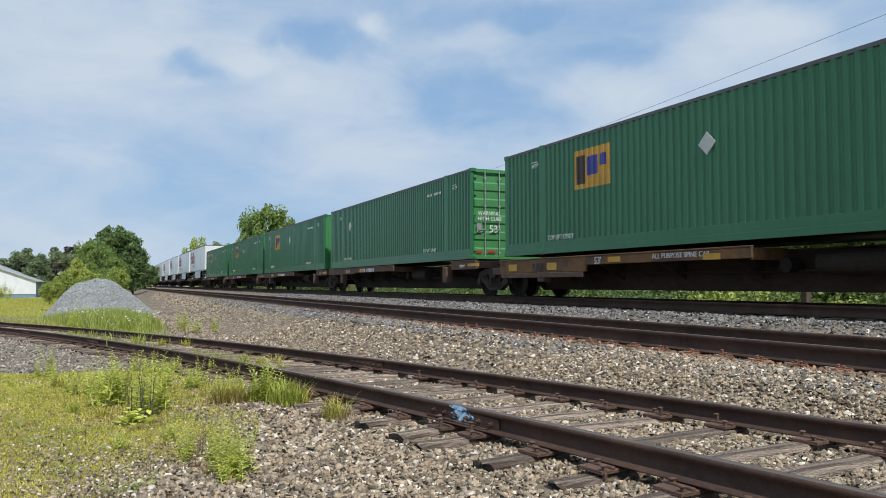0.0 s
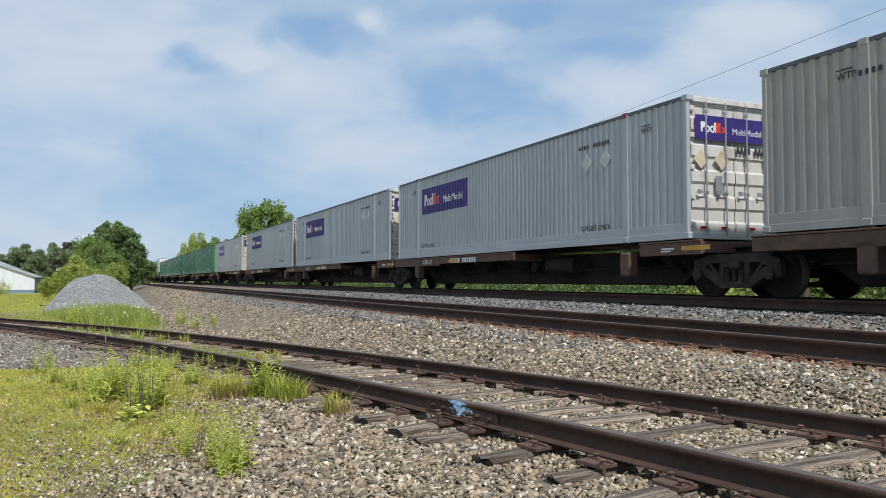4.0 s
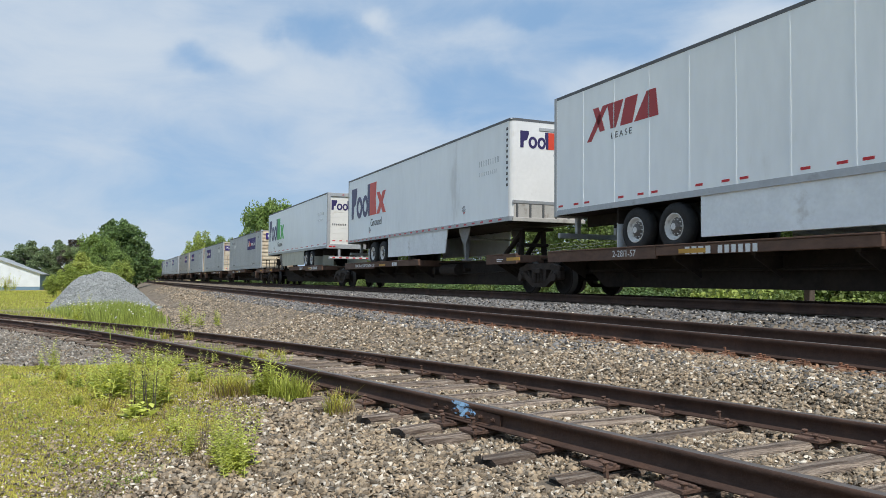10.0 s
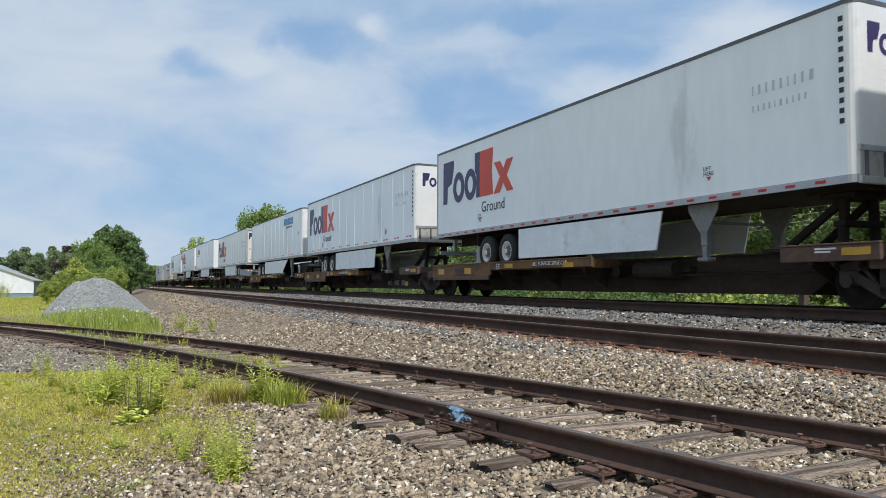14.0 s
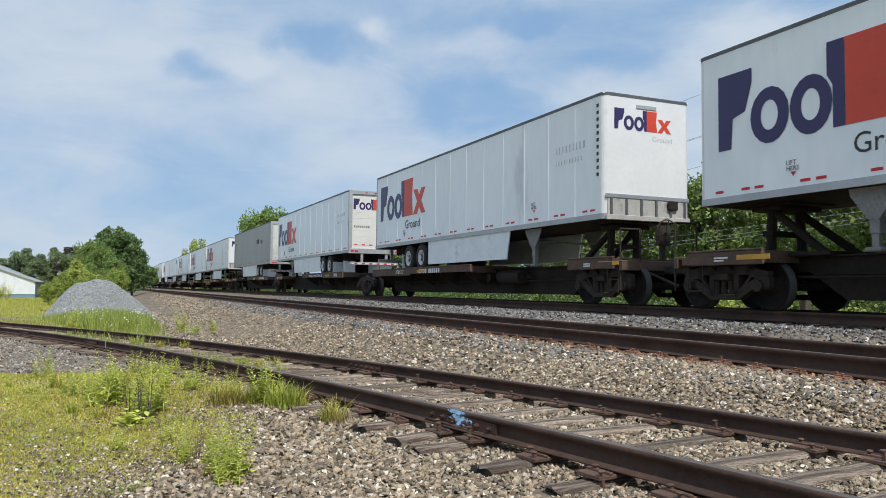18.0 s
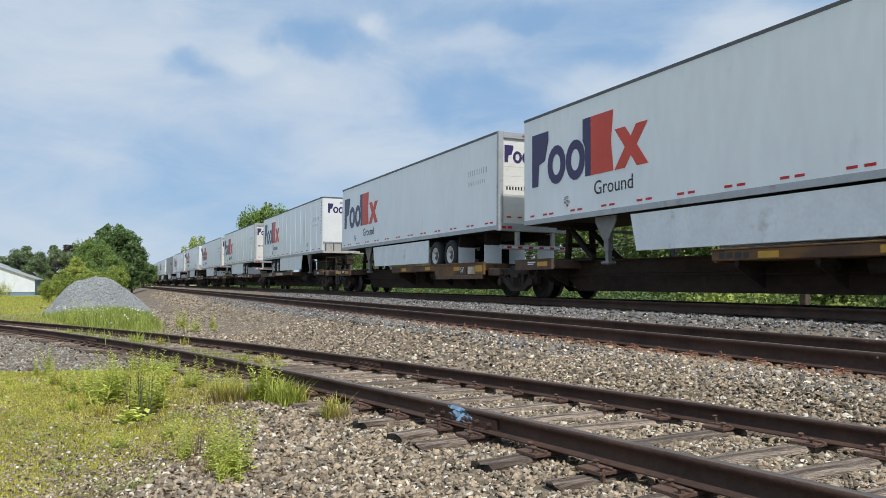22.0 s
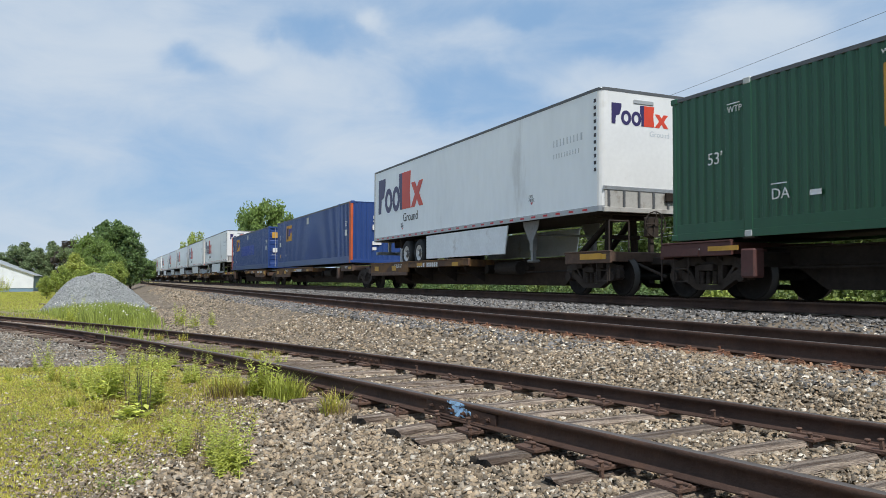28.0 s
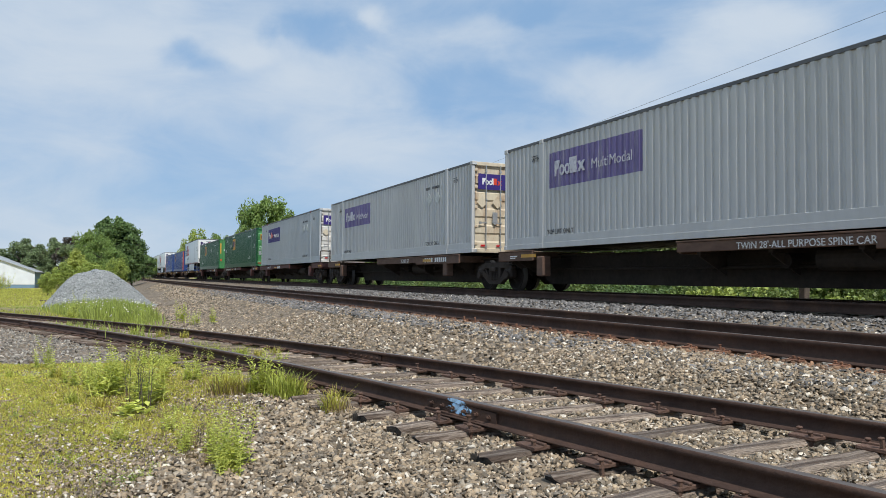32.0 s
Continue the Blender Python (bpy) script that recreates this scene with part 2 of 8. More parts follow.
def line_coords(x, y):
    """Along and across (to the camera side) the train's track, for arrays."""
    x, y = np.asarray(x, float), np.asarray(y, float)
    s = -(x - OFF * math.cos(TH)) * math.sin(TH) + (y - OFF * math.sin(TH)) * math.cos(TH)
    s = np.clip(s, SPAN[0], SPAN[-1])
    for _ in range(6):
        h = np.interp(s, SPAN, HEAD)
        px, py = np.interp(s, SPAN, LX), np.interp(s, SPAN, LY)
        s = np.clip(s + (-(x - px) * np.sin(h) + (y - py) * np.cos(h)), SPAN[0], SPAN[-1])
    h = np.interp(s, SPAN, HEAD)
    px, py = np.interp(s, SPAN, LX), np.interp(s, SPAN, LY)
    return s, -((x - px) * np.cos(h) + (y - py) * np.sin(h))


def ground_z(x, y):
    s, u = line_coords(x, y)
    z = np.interp(u, [-400, -60, -14, -6, -3.2, -1.9, 1.9, 2.9, 3.4, 6.6, 8.2, 9.6, 12, 30, 400],
                  [-1.2, -1.0, -0.9, -0.75, -0.6, -0.235, -0.235, -0.42, -0.455, -0.46, -0.66, -0.70, -0.74, -0.9, -1.2])
    low = siding_drop(y)
    near = np.clip((u - 6.6) / 2.0, 0, 1)
    z = z + low * near
    # the siding's own bed, a little below the tie tops
    y = np.asarray(y, float)
    slope = -0.5272 - 0.01776 * np.clip(y, -4, 27)
    across = np.abs(np.asarray(x, float) - siding_line(y)) / np.sqrt(1 + slope * slope)
    k = np.clip((2.1 - across) / 0.7, 0, 1) * (np.abs(y) < 55)
    return z * (1 - k) + (-0.32 - 0.024 * np.clip(y, 0, 26) - 0.212 + np.interp(y, [5.5, 8.5], [0.024, 0.008]) * np.clip((1.0 - across) / 0.25, 0, 1)) * k


def siding_drop(y):
    """The yard falls gently away along the siding."""
    return -0.024 * np.clip(np.asarray(y, float) - 8, -8, 22) - 0.03


def grass_amount(x, y):
    """How grassy the ground is, 0 to 1."""
    x, y = np.asarray(x, float), np.asarray(y, float)
    s, u = line_coords(x, y)
    wob = 0.35 * np.sin(x * 1.9 + y * 0.7) + 0.3 * np.sin(y * 2.3 - x * 1.1) + 0.2 * np.sin(5.1 * x + 3.3 * y)
    q = -x / np.maximum(y, 0.5) + 0.05 * wob - 0.11 * np.clip((4.7 - y) / 1.2, 0, 1)
    near = (np.clip((q - 0.25) / 0.19, 0, 1) ** 1.3 + np.clip((q - 0.23) / 0.1, 0, 1) * 0.3 * np.clip((y - 4.2) / 0.8, 0, 1)) * np.clip((10.2 + wob - y) / 0.7, 0, 1) * np.clip(-x / 0.35 + 0.3 * wob, 0, 1)
    dx = x - siding_line(y)
    back = np.clip((dx * 0.75 - np.interp(-x / np.maximum(y, 1), [0.44, 0.52], [2.0, 4.6])) / 0.8, 0, 1) * np.clip((y - 15.5 + wob) / 3.0, 0, 1) * np.clip((u - 10.0 - wob) / 1.2, 0, 1)
    strip = np.clip(1 - np.abs(dx + 0.1) / 1.0, 0, 1) * np.clip((y - 8.8) / 1.5, 0, 1) * 0.8
    wild = np.clip((np.abs(u) - 16) / 10, 0, 1) * np.clip((y - 34) / 6, 0, 1)
    # held low beyond the far track: darker ground colour stands for the bushes' shade
    right = 0.3 * np.clip((-u - 3.4) / 1.0, 0, 1)
    rest = np.clip((np.hypot(x, y) - 70) / 20, 0, 1) * np.clip((np.abs(u) - 12) / 5, 0, 1)
    return np.clip(np.maximum.reduce([near, back, strip, wild, right, rest]), 0, 1)


def siding_line(y):
    return np.where(y < -4, 5.856 + (-4 - y) * 0.4562, np.where(y > 27, -16.818 - (y - 27) * 1.0067, 3.8896 - 0.5272 * y - 0.00888 * y * y))


def sweep(section, path, closed=True):
    """Sweeps a section (u to the camera side, z) along (x, y, z, heading) places; returns arrays of verts and quads."""
    k, n = len(section), len(path)
    v = []
    for x, y, z, h in path:
        c, s = math.cos(h), math.sin(h)
        for u, w in section:
            v.append((x - u * c, y - u * s, z + w))
    f = []
    for i in range(n - 1):
        for j in range(k if closed else k - 1):
            a, b = i * k + j, i * k + (j + 1) % k
            f.append((a, b, b + k, a + k))
    return v, f


RAIL = [(-0.076, -0.186), (0.076, -0.186), (0.076, -0.174), (0.02, -0.155), (0.011, -0.14), (0.011, -0.055), (0.037, -0.042), (0.037, -0.008),
        (0.028, 0.0), (-0.028, 0.0), (-0.037, -0.008), (-0.037, -0.042), (-0.011, -0.055), (-0.011, -0.14), (-0.02, -0.155), (-0.076, -0.174)]


SIDE_FOOT = 0.12


def rail(name, path, label, wide=1.0, tall=1.0):
    v, f = sweep([(u * wide, w * tall) for u, w in RAIL], path)
    me = raw_mesh(name, v, f, M_rail, extra=(M_railtop,))
    idx = np.zeros(len(f), dtype=np.int32)
    idx[8::16] = 1
    me.polygons.foreach_set("material_index", idx)
    return tagged(new(name, me), label, "rail", "", "structure")


def main_path(u, z, a=-740, b=940, step=10):
    out = []
    for s in np.arange(a, b, step):
        x, y, h = on_line(float(s), u)
        out.append((x, y, z, h))
    return out


for centre, z, word in ((0.0, 0.0, "far"), (MAIN_U, MAIN_Z, "near")):
    for side in (-0.753, 0.753):
        rail("main_rail", main_path(centre + side, z), "dark steel rail of the main line on ballast")


def siding_path(off, a=-60.0, b=60.0, step=0.5):
    out = []
    for y in np.arange(a, b, step):
        x, yy, h = siding_at(float(y), off)
        out.append((x, yy, siding_z(yy), h))
    return out


for side in (-0.753, 0.753):
    rail("siding_rail", siding_path(side), "brown rusty steel rail of the siding", 0.86, SIDE_FOOT / 0.186)


def ground_material():
    m = mat("ground", (0.18, 0.142, 0.10), 0.95, 0, 0.45, 3.0, 0.8, 26)
    nt = m.node_tree
    n, l = nt.nodes.new, nt.links.new
    b = nt.nodes["Principled BSDF"]
    stone = b.inputs["Base Color"].links[0].from_socket
    at = n("ShaderNodeAttribute")
    at.attribute_name = "grass"
    green = n("ShaderNodeTexNoise")
    green.inputs["Scale"].default_value, green.inputs["Detail"].default_value = 1.7, 7
    co = n("ShaderNodeTexCoord")
    l(co.outputs["Object"], green.inputs["Vector"])
    ramp = n("ShaderNodeValToRGB")
    ramp.color_ramp.elements[0].position, ramp.color_ramp.elements[0].color = 0.32, (0.29, 0.25, 0.08, 1)
    ramp.color_ramp.elements[1].position, ramp.color_ramp.elements[1].color = 0.68, (0.43, 0.37, 0.12, 1)
    l(green.outputs[0], ramp.inputs[0])
    mx = n("ShaderNodeMix")
    mx.data_type = "RGBA"
    l(at.outputs["Fac"], mx.inputs["Factor"])
    l(stone, mx.inputs["A"])
    l(ramp.outputs[0], mx.inputs["B"])
    l(mx.outputs["Result"], b.inputs["Base Color"])
    return m


def ground_mesh():
    me = raw_mesh("ground", np.stack([GX, GY, GZ], -1).reshape(-1, 3), quads, ground_material(), True)
    at = me.attributes.new("grass", "FLOAT", "POINT")
    at.data.foreach_set("value", grass_amount(GX, GY).astype(np.float32).ravel())
    return me


gx = np.concatenate([np.linspace(-1500, -60, 16)[:-1], np.linspace(-60, -20, 28)[:-1], np.arange(-20, 20, 0.4), np.linspace(20, 60, 28), np.linspace(60, 1500, 16)[1:]])
gy = np.concatenate([np.linspace(-1500, -40, 14)[:-1], np.arange(-40, -4, 1.5), np.arange(-4, 40, 0.4), np.arange(40, 140, 2.5), np.linspace(140, 1800, 30)])
GX, GY = np.meshgrid(gx, gy)
GZ = ground_z(GX, GY)
k = len(gx)
quads = [(j * k + i, j * k + i + 1, (j + 1) * k + i + 1, (j + 1) * k + i) for j in range(len(gy) - 1) for i in range(k - 1)]
ground = tagged(new("ground", ground_mesh()), "grey-brown crushed stone ground with grass patches", "ground", "", "structure")

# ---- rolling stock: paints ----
# lighter copy of the green for trailing ends, sunlight put into the colour
M_green_end = mat("sunlit_tone_green", (0.06, 0.225, 0.075), 0.45, 0, 0.10, 0.9, 0.05, 30, (0.12, 0.10, 0.05), 0.15, 1.6)
M_cream = mat("chalky_cream_paint", (0.62, 0.54, 0.40), 0.6, 0, 0.12, 1.0, 0.08, 30, (0.33, 0.19, 0.10), 0.62, 1.5, stretch=(1, 1, 0.5))
M_silver = mat("pale_grey_door_paint", (0.62, 0.61, 0.57), 0.55, 0, 0.10, 1.0, 0.08, 30, (0.36, 0.25, 0.17), 0.5, 1.4, stretch=(1, 1, 0.5))
M_buff = mat("buff_grey_paint", (0.36, 0.35, 0.32), 0.55, 0, 0.10, 0.7, 0.05, 30, (0.26, 0.20, 0.15), 0.2, 1.3, stretch=(1, 1, 0.3))
M_orange = mat("orange_red_paint", (0.55, 0.10, 0.03), 0.5, 0, 0.12, 2.0)
M_casting_r = mat("dull_red_casting", (0.20, 0.05, 0.05), 0.7, 0, 0.2, 6.0)
M_purple = mat("purple_decal", (0.035, 0.02, 0.16), 0.45, 0, 0.10, 1.5, 0, 30, (0.10, 0.08, 0.20), 0.12, 3.0)
M_purple_old = mat("faded_purple_decal", (0.16, 0.13, 0.30), 0.6, 0, 0.15, 2.0, 0, 30, (0.36, 0.34, 0.42), 0.45, 2.2, stretch=(1, 4, 0.35))
M_letter_w = mat("white_lettering", (0.72, 0.73, 0.72), 0.6, 0, 0.08, 4.0)
M_letter_k = mat("dark_lettering", (0.03, 0.03, 0.035), 0.6, 0, 0.15, 4.0)
M_letter_g = mat("pale_grey_lettering", (0.48, 0.52, 0.55), 0.6, 0, 0.1, 4.0)
M_logo_p = mat("dark_purple_decal", (0.035, 0.025, 0.10), 0.4, 0, 0.08, 1.2)
M_logo_r = mat("red_orange_decal", (0.62, 0.06, 0.025), 0.42, 0, 0.08, 1.2)
M_logo_n = mat("bright_green_decal", (0.06, 0.42, 0.07), 0.42, 0, 0.08, 1.2)
M_logo_b = mat("mid_blue_decal", (0.03, 0.20, 0.50), 0.42, 0, 0.08, 1.2)
M_logo_y = mat("amber_decal", (0.56, 0.30, 0.04), 0.5, 0, 0.12, 2.0)
M_logo_v = mat("violet_blue_decal", (0.045, 0.055, 0.28), 0.5, 0, 0.1, 2.0)
M_blue_new = mat("bright_blue_paint", (0.022, 0.058, 0.36), 0.34, 0, 0.12, 0.9, 0.05, 30, (0.026, 0.06, 0.21), 0.5, 0.9)
M_letter_old = mat("worn_white_lettering", (0.62, 0.62, 0.66), 0.6, 0, 0.12, 4.0, 0, 30, (0.20, 0.17, 0.34), 0.45, 5.0)
M_logo_k = mat("dark_brown_decal", (0.05, 0.03, 0.025), 0.5, 0, 0.1, 2.0)
M_crimson = mat("crimson_decal", (0.36, 0.03, 0.03), 0.42, 0, 0.08, 1.2)
M_placard = mat("pale_placard", (0.52, 0.54, 0.52), 0.5, 0, 0.15, 5.0, 0, 30, (0.25, 0.25, 0.24), 0.25, 6.0)
M_placard_o = mat("tan_placard", (0.50, 0.30, 0.18), 0.55, 0, 0.15, 5.0)
M_alu = mat("dull_aluminium", (0.42, 0.43, 0.44), 0.42, 0.55, 0.10, 2.0, 0.1, 40, (0.20, 0.19, 0.18), 0.25, 2.0)
M_frame = mat("grey_door_frame", (0.40, 0.415, 0.42), 0.5, 0.25, 0.12, 2.0, 0.1, 40, (0.12, 0.11, 0.10), 0.3, 2.0)
M_door = mat("white_roll_door", (0.70, 0.69, 0.64), 0.45, 0, 0.05, 1.0, 0.03, 30, (0.50, 0.44, 0.34), 0.15, 1.5)
M_nose = mat("white_nose_panel", (0.74, 0.745, 0.73), 0.35, 0, 0.05, 1.0, 0.02, 30, (0.55, 0.52, 0.46), 0.1, 1.2)
M_skirt = mat("white_skirt_panel", (0.83, 0.87, 0.89), 0.5, 0, 0.07, 1.5, 0.03, 30, (0.42, 0.40, 0.36), 0.18, 1.4)
M_skirt_old = mat("yellowed_skirt_panel", (0.50, 0.50, 0.42), 0.55, 0, 0.10, 1.5, 0.03, 30, (0.36, 0.34, 0.28), 0.3, 1.4)
M_upsgrey = mat("grey_van_panel", (0.36, 0.37, 0.36), 0.5, 0, 0.08, 0.6, 0.04, 30, (0.24, 0.22, 0.20), 0.25, 0.8, stretch=(1, 1, 0.4))
M_rubber = mat("tyre_rubber", (0.018, 0.018, 0.018), 0.8, 0, 0.25, 6.0, 0.4, 80, (0.05, 0.047, 0.043), 0.3, 6.0)
M_rim = mat("white_wheel_rim", (0.68, 0.68, 0.66), 0.45, 0.1, 0.12, 6.0, 0.05, 40, (0.20, 0.18, 0.16), 0.3, 8.0)
M_hub = mat("dirty_hub", (0.16, 0.15, 0.14), 0.6, 0.1, 0.2, 6.0, 0.1, 40, (0.04, 0.035, 0.03), 0.6, 9.0)
M_red = mat("red_reflective_tape", (0.50, 0.015, 0.02), 0.4, 0, 0.1, 8.0)
M_yellow = mat("faded_yellow_car_paint", (0.27, 0.135, 0.04), 0.8, 0, 0.35, 1.2, 0.2, 30, (0.085, 0.048, 0.032), 0.95, 1.3, stretch=(1, 0.5, 1))
M_brown = mat("rusty_brown_car_paint", (0.135, 0.076, 0.051), 0.8, 0, 0.3, 1.2, 0.3, 30, (0.055, 0.038, 0.03), 0.5, 1.0, stretch=(1, 0.5, 1))
M_maroon = mat("maroon_car_paint", (0.095, 0.036, 0.031), 0.7, 0, 0.2, 1.2, 0.2, 30, (0.06, 0.04, 0.035), 0.35, 1.0)
M_dark = mat("dark_brown_car_paint", (0.12, 0.072, 0.049), 0.8, 0, 0.3, 1.2, 0.3, 30, (0.035, 0.027, 0.023), 0.5, 1.0)
M_spine = mat("grimy_black_steel", (0.027, 0.021, 0.017), 0.85, 0, 0.35, 1.2, 0.3, 30, (0.045, 0.033, 0.025), 0.35, 0.9, spec=0.2)
M_beam = mat("dusty_brown_beam", (0.042, 0.028, 0.020), 0.85, 0, 0.35, 1.2, 0.3, 30, (0.025, 0.02, 0.017), 0.5, 0.9, stretch=(1, 0.5, 1), spec=0.2)
M_truck = mat("grimy_cast_steel", (0.046, 0.036, 0.030), 0.8, 0.0, 0.3, 3.0, 0.4, 50, (0.06, 0.046, 0.036), 0.45, 2.5, spec=0.2)
M_wheel = mat("worn_wheel_steel", (0.018, 0.015, 0.013), 0.8, 0.0, 0.25, 4.0, 0.3, 50, (0.03, 0.026, 0.023), 0.4, 4.0, spec=0.15)
M_tread = mat("worn_wheel_tread", (0.06, 0.055, 0.05), 0.6, 0.3, 0.1, 6.0)
M_edge = mat("dark_edge_trim", (0.11, 0.115, 0.12), 0.55, 0.2, 0.15, 2.0)
M_leg = mat("grey_leg_steel", (0.24, 0.24, 0.235), 0.7, 0.1, 0.25, 3.0, 0.2, 40, (0.05, 0.045, 0.04), 0.4, 3.0)
M_boxgrey = mat("dusty_box_panel", (0.42, 0.41, 0.38), 0.6, 0, 0.12, 2.0, 0.1, 40, (0.2, 0.17, 0.14), 0.35, 3.0)
M_yellow_clean = mat("yellow_reflector", (0.55, 0.30, 0.03), 0.5, 0, 0.1, 3.0)



def tape_material():
    """Reflective tape in red and white lengths."""
    m = mat("red_white_tape", (0.50, 0.015, 0.02), 0.4, 0, 0.1, 8.0)
    nt = m.node_tree
    n, l = nt.nodes.new, nt.links.new
    b = nt.nodes["Principled BSDF"]
    red = b.inputs["Base Color"].links[0].from_socket
    co, xyz, wrap, step, mx = n("ShaderNodeTexCoord"), n("ShaderNodeSeparateXYZ"), n("ShaderNodeMath"), n("ShaderNodeMath"), n("ShaderNodeMix")
    l(co.outputs["Object"], xyz.inputs[0])
    wrap.operation, wrap.inputs[1].default_value = "PINGPONG", 0.185
    l(xyz.outputs[0], wrap.inputs[0])
    step.operation, step.inputs[1].default_value = "GREATER_THAN", 0.11
    l(wrap.outputs[0], step.inputs[0])
    mx.data_type = "RGBA"
    mx.inputs["A"].default_value = (0.68, 0.67, 0.63, 1)
    l(step.outputs[0], mx.inputs["Factor"])
    l(red, mx.inputs["B"])
    l(mx.outputs["Result"], b.inputs["Base Color"])
    return m


M_tape = tape_material()
STORE = {}


def once(key, maker):
    """A mesh that alike parts share."""
    if key not in STORE:
        STORE[key] = maker()
    return STORE[key]


def box_mesh(key, material, x0, x1, y0, y1, z0, z1, bevel=0.0):
    def make():
        bm = bmesh.new()
        box(bm, x0, x1, y0, y1, z0, z1, bevel)
        return mesh_of(key[0] if isinstance(key, tuple) else key, bm, material)
    return once((key, material.name), make)


def bar(name, parent, material, x0, x1, y0, y1, z0, z1, bevel=0.0, label=""):
    """A box part with its middle as origin; alike bars share one mesh."""
    sx, sy, sz = round(x1 - x0, 4), round(y1 - y0, 4), round(z1 - z0, 4)
    me = box_mesh((name, sx, sy, sz, bevel), material, -sx / 2, sx / 2, -sy / 2, sy / 2, -sz / 2, sz / 2, bevel)
    return part(name, me, material, parent, label, Matrix.Translation(((x0 + x1) / 2, (y0 + y1) / 2, (z0 + z1) / 2)))


def prism(bm, outline, x0, x1):
    """Extrudes a (y, z) outline from x0 to x1."""
    a = [bm.verts.new((x0, y, z)) for y, z in outline]
    b = [bm.verts.new((x1, y, z)) for y, z in outline]
    n = len(outline)
    bm.faces.new(a[::-1])
    bm.faces.new(b)
    for i in range(n):
        bm.faces.new((a[i], a[(i + 1) % n], b[(i + 1) % n], b[i]))
    bmesh.ops.recalc_face_normals(bm, faces=bm.faces[:])


def lathe(bm, profile, seg=24, mats=None):
    """Turns an (x, radius) profile about the x axis."""
    rings = []
    for x, r in profile:
        rings.append([bm.verts.new((x, r * math.cos(a * 2 * math.pi / seg), r * math.sin(a * 2 * math.pi / seg))) for a in range(seg)])
    for i in range(len(rings) - 1):
        for a in range(seg):
            f = bm.faces.new((rings[i][a], rings[i][(a + 1) % seg], rings[i + 1][(a + 1) % seg], rings[i + 1][a]))
            f.smooth = True
            if mats:
                f.material_index = mats[i]
    bm.faces.new(rings[0])
    bm.faces.new(rings[-1])
    bmesh.ops.recalc_face_normals(bm, faces=bm.faces[:])


def words(text, height, material):
    """Lettering as a thin mesh, facing the camera side (-x), running back along -y, its lower start at the origin."""
    def make():
        cu = bpy.data.curves.new("lettering", "FONT")
        cu.body, cu.size, cu.extrude = text, height * 1.38, 0.002
        cu.resolution_u = 3
        ob = bpy.data.objects.new("lettering", cu)
        scene.collection.objects.link(ob)
        me = bpy.data.meshes.new_from_object(ob.evaluated_get(bpy.context.evaluated_depsgraph_get()))
        bpy.data.objects.remove(ob)
        me.transform(Matrix(((0, 0, -1, 0), (-1, 0, 0, 0), (0, 1, 0, 0), (0, 0, 0, 1))))
        me.materials.clear()
        me.materials.append(material)
        return me
    return once(("words", text, height, material.name), make)


FLAT = Matrix()


def end_face(x, y):
    """Turns a side's frame of reference to the trailing end at y, starting at x."""
    return pose(x, y, 0, 0, 0, 90)


def sign_words(parent, text, height, material, x, y, z, label="", face=FLAT):
    return part("lettering", words(text, height, material), material, parent, label, face @ Matrix.Translation((x, y, z)))


def bars_of(widths, height, gap, material):
    """Plain bars in a row in place of writing that is not spelt out."""
    def make():
        bm = bmesh.new()
        y = 0.0
        for w in widths:
            if w > 0:
                box(bm, -0.004, 0.0, y - w, y, 0, height)
            y -= abs(w) + gap
        return mesh_of("lettering", bm, material)
    return once(("bars", tuple(widths), height, gap, material.name), make)


def blocks(parent, widths, height, gap, material, x, y, z, label="", face=FLAT):
    return part("lettering", bars_of(widths, height, gap, material), material, parent, label, face @ Matrix.Translation((x, y, z)))


def plate_shape(name, parent, material, outline, x, thick=0.004, label="", face=FLAT):
    """A flat decal with a (y, z) outline, on the camera side."""
    def make():
        bm = bmesh.new()
        prism(bm, outline, -thick, 0)
        return mesh_of(name, bm, material)
    me = once(("plate", name, tuple(outline), thick, material.name), make)
    return part(name, me, material, parent, label, face @ Matrix.Translation((x, 0, 0)))


def block_mark(y, z, h, first, second):
    """Starts at y and runs back; h is the height of the tall shapes."""
    def sh(outline):
        return [(y - a * h * 1.05, z + b * h) for a, b in outline]
    def ring(a0, r):
        # an open ring: outer edge one way round, inner edge back
        turn = [i * math.pi / 9 for i in range(19)]
        outer = [(a0 - r * math.cos(t), 0.335 + 0.355 * math.sin(t)) for t in turn]
        inner = [(a0 - r * 0.45 * math.cos(t), 0.335 + 0.19 * math.sin(t)) for t in turn[::-1]]
        return sh(outer + inner)
    return [
        ("mark_block", first, sh([(0.0, 0), (0.21, 0), (0.24, 0.40), (0.44, 0.46), (0.55, 0.82), (0.55, 1.0), (0.0, 1.0)])),
        ("mark_round", first, ring(0.81, 0.285)),
        ("mark_round", first, ring(1.385, 0.28)),
        ("mark_stem", first, sh([(1.67, 0), (1.82, 0), (1.82, 1.0), (1.60, 1.0), (1.60, 0.62), (1.67, 0.5)])),
        ("mark_block", second, sh([(1.825, 0), (2.42, 0), (2.36, 0.5), (2.42, 1.0), (1.825, 1.0)])),
        ("mark_cross", second, sh([(2.44, 0.0), (2.70, 0.0), (2.84, 0.19), (2.98, 0.0), (3.24, 0.0), (2.98, 0.335), (3.23, 0.66), (2.97, 0.66), (2.84, 0.49), (2.71, 0.66), (2.45, 0.66), (2.70, 0.335)])),
    ]


def put_mark(parent, x, y, z, h, first, second, face=FLAT):
    for name, m, outline in block_mark(y, z, h, first, second):
        plate_shape(name, parent, m, [(round(a, 4), round(b, 4)) for a, b in outline], x, 0.003, "", face)


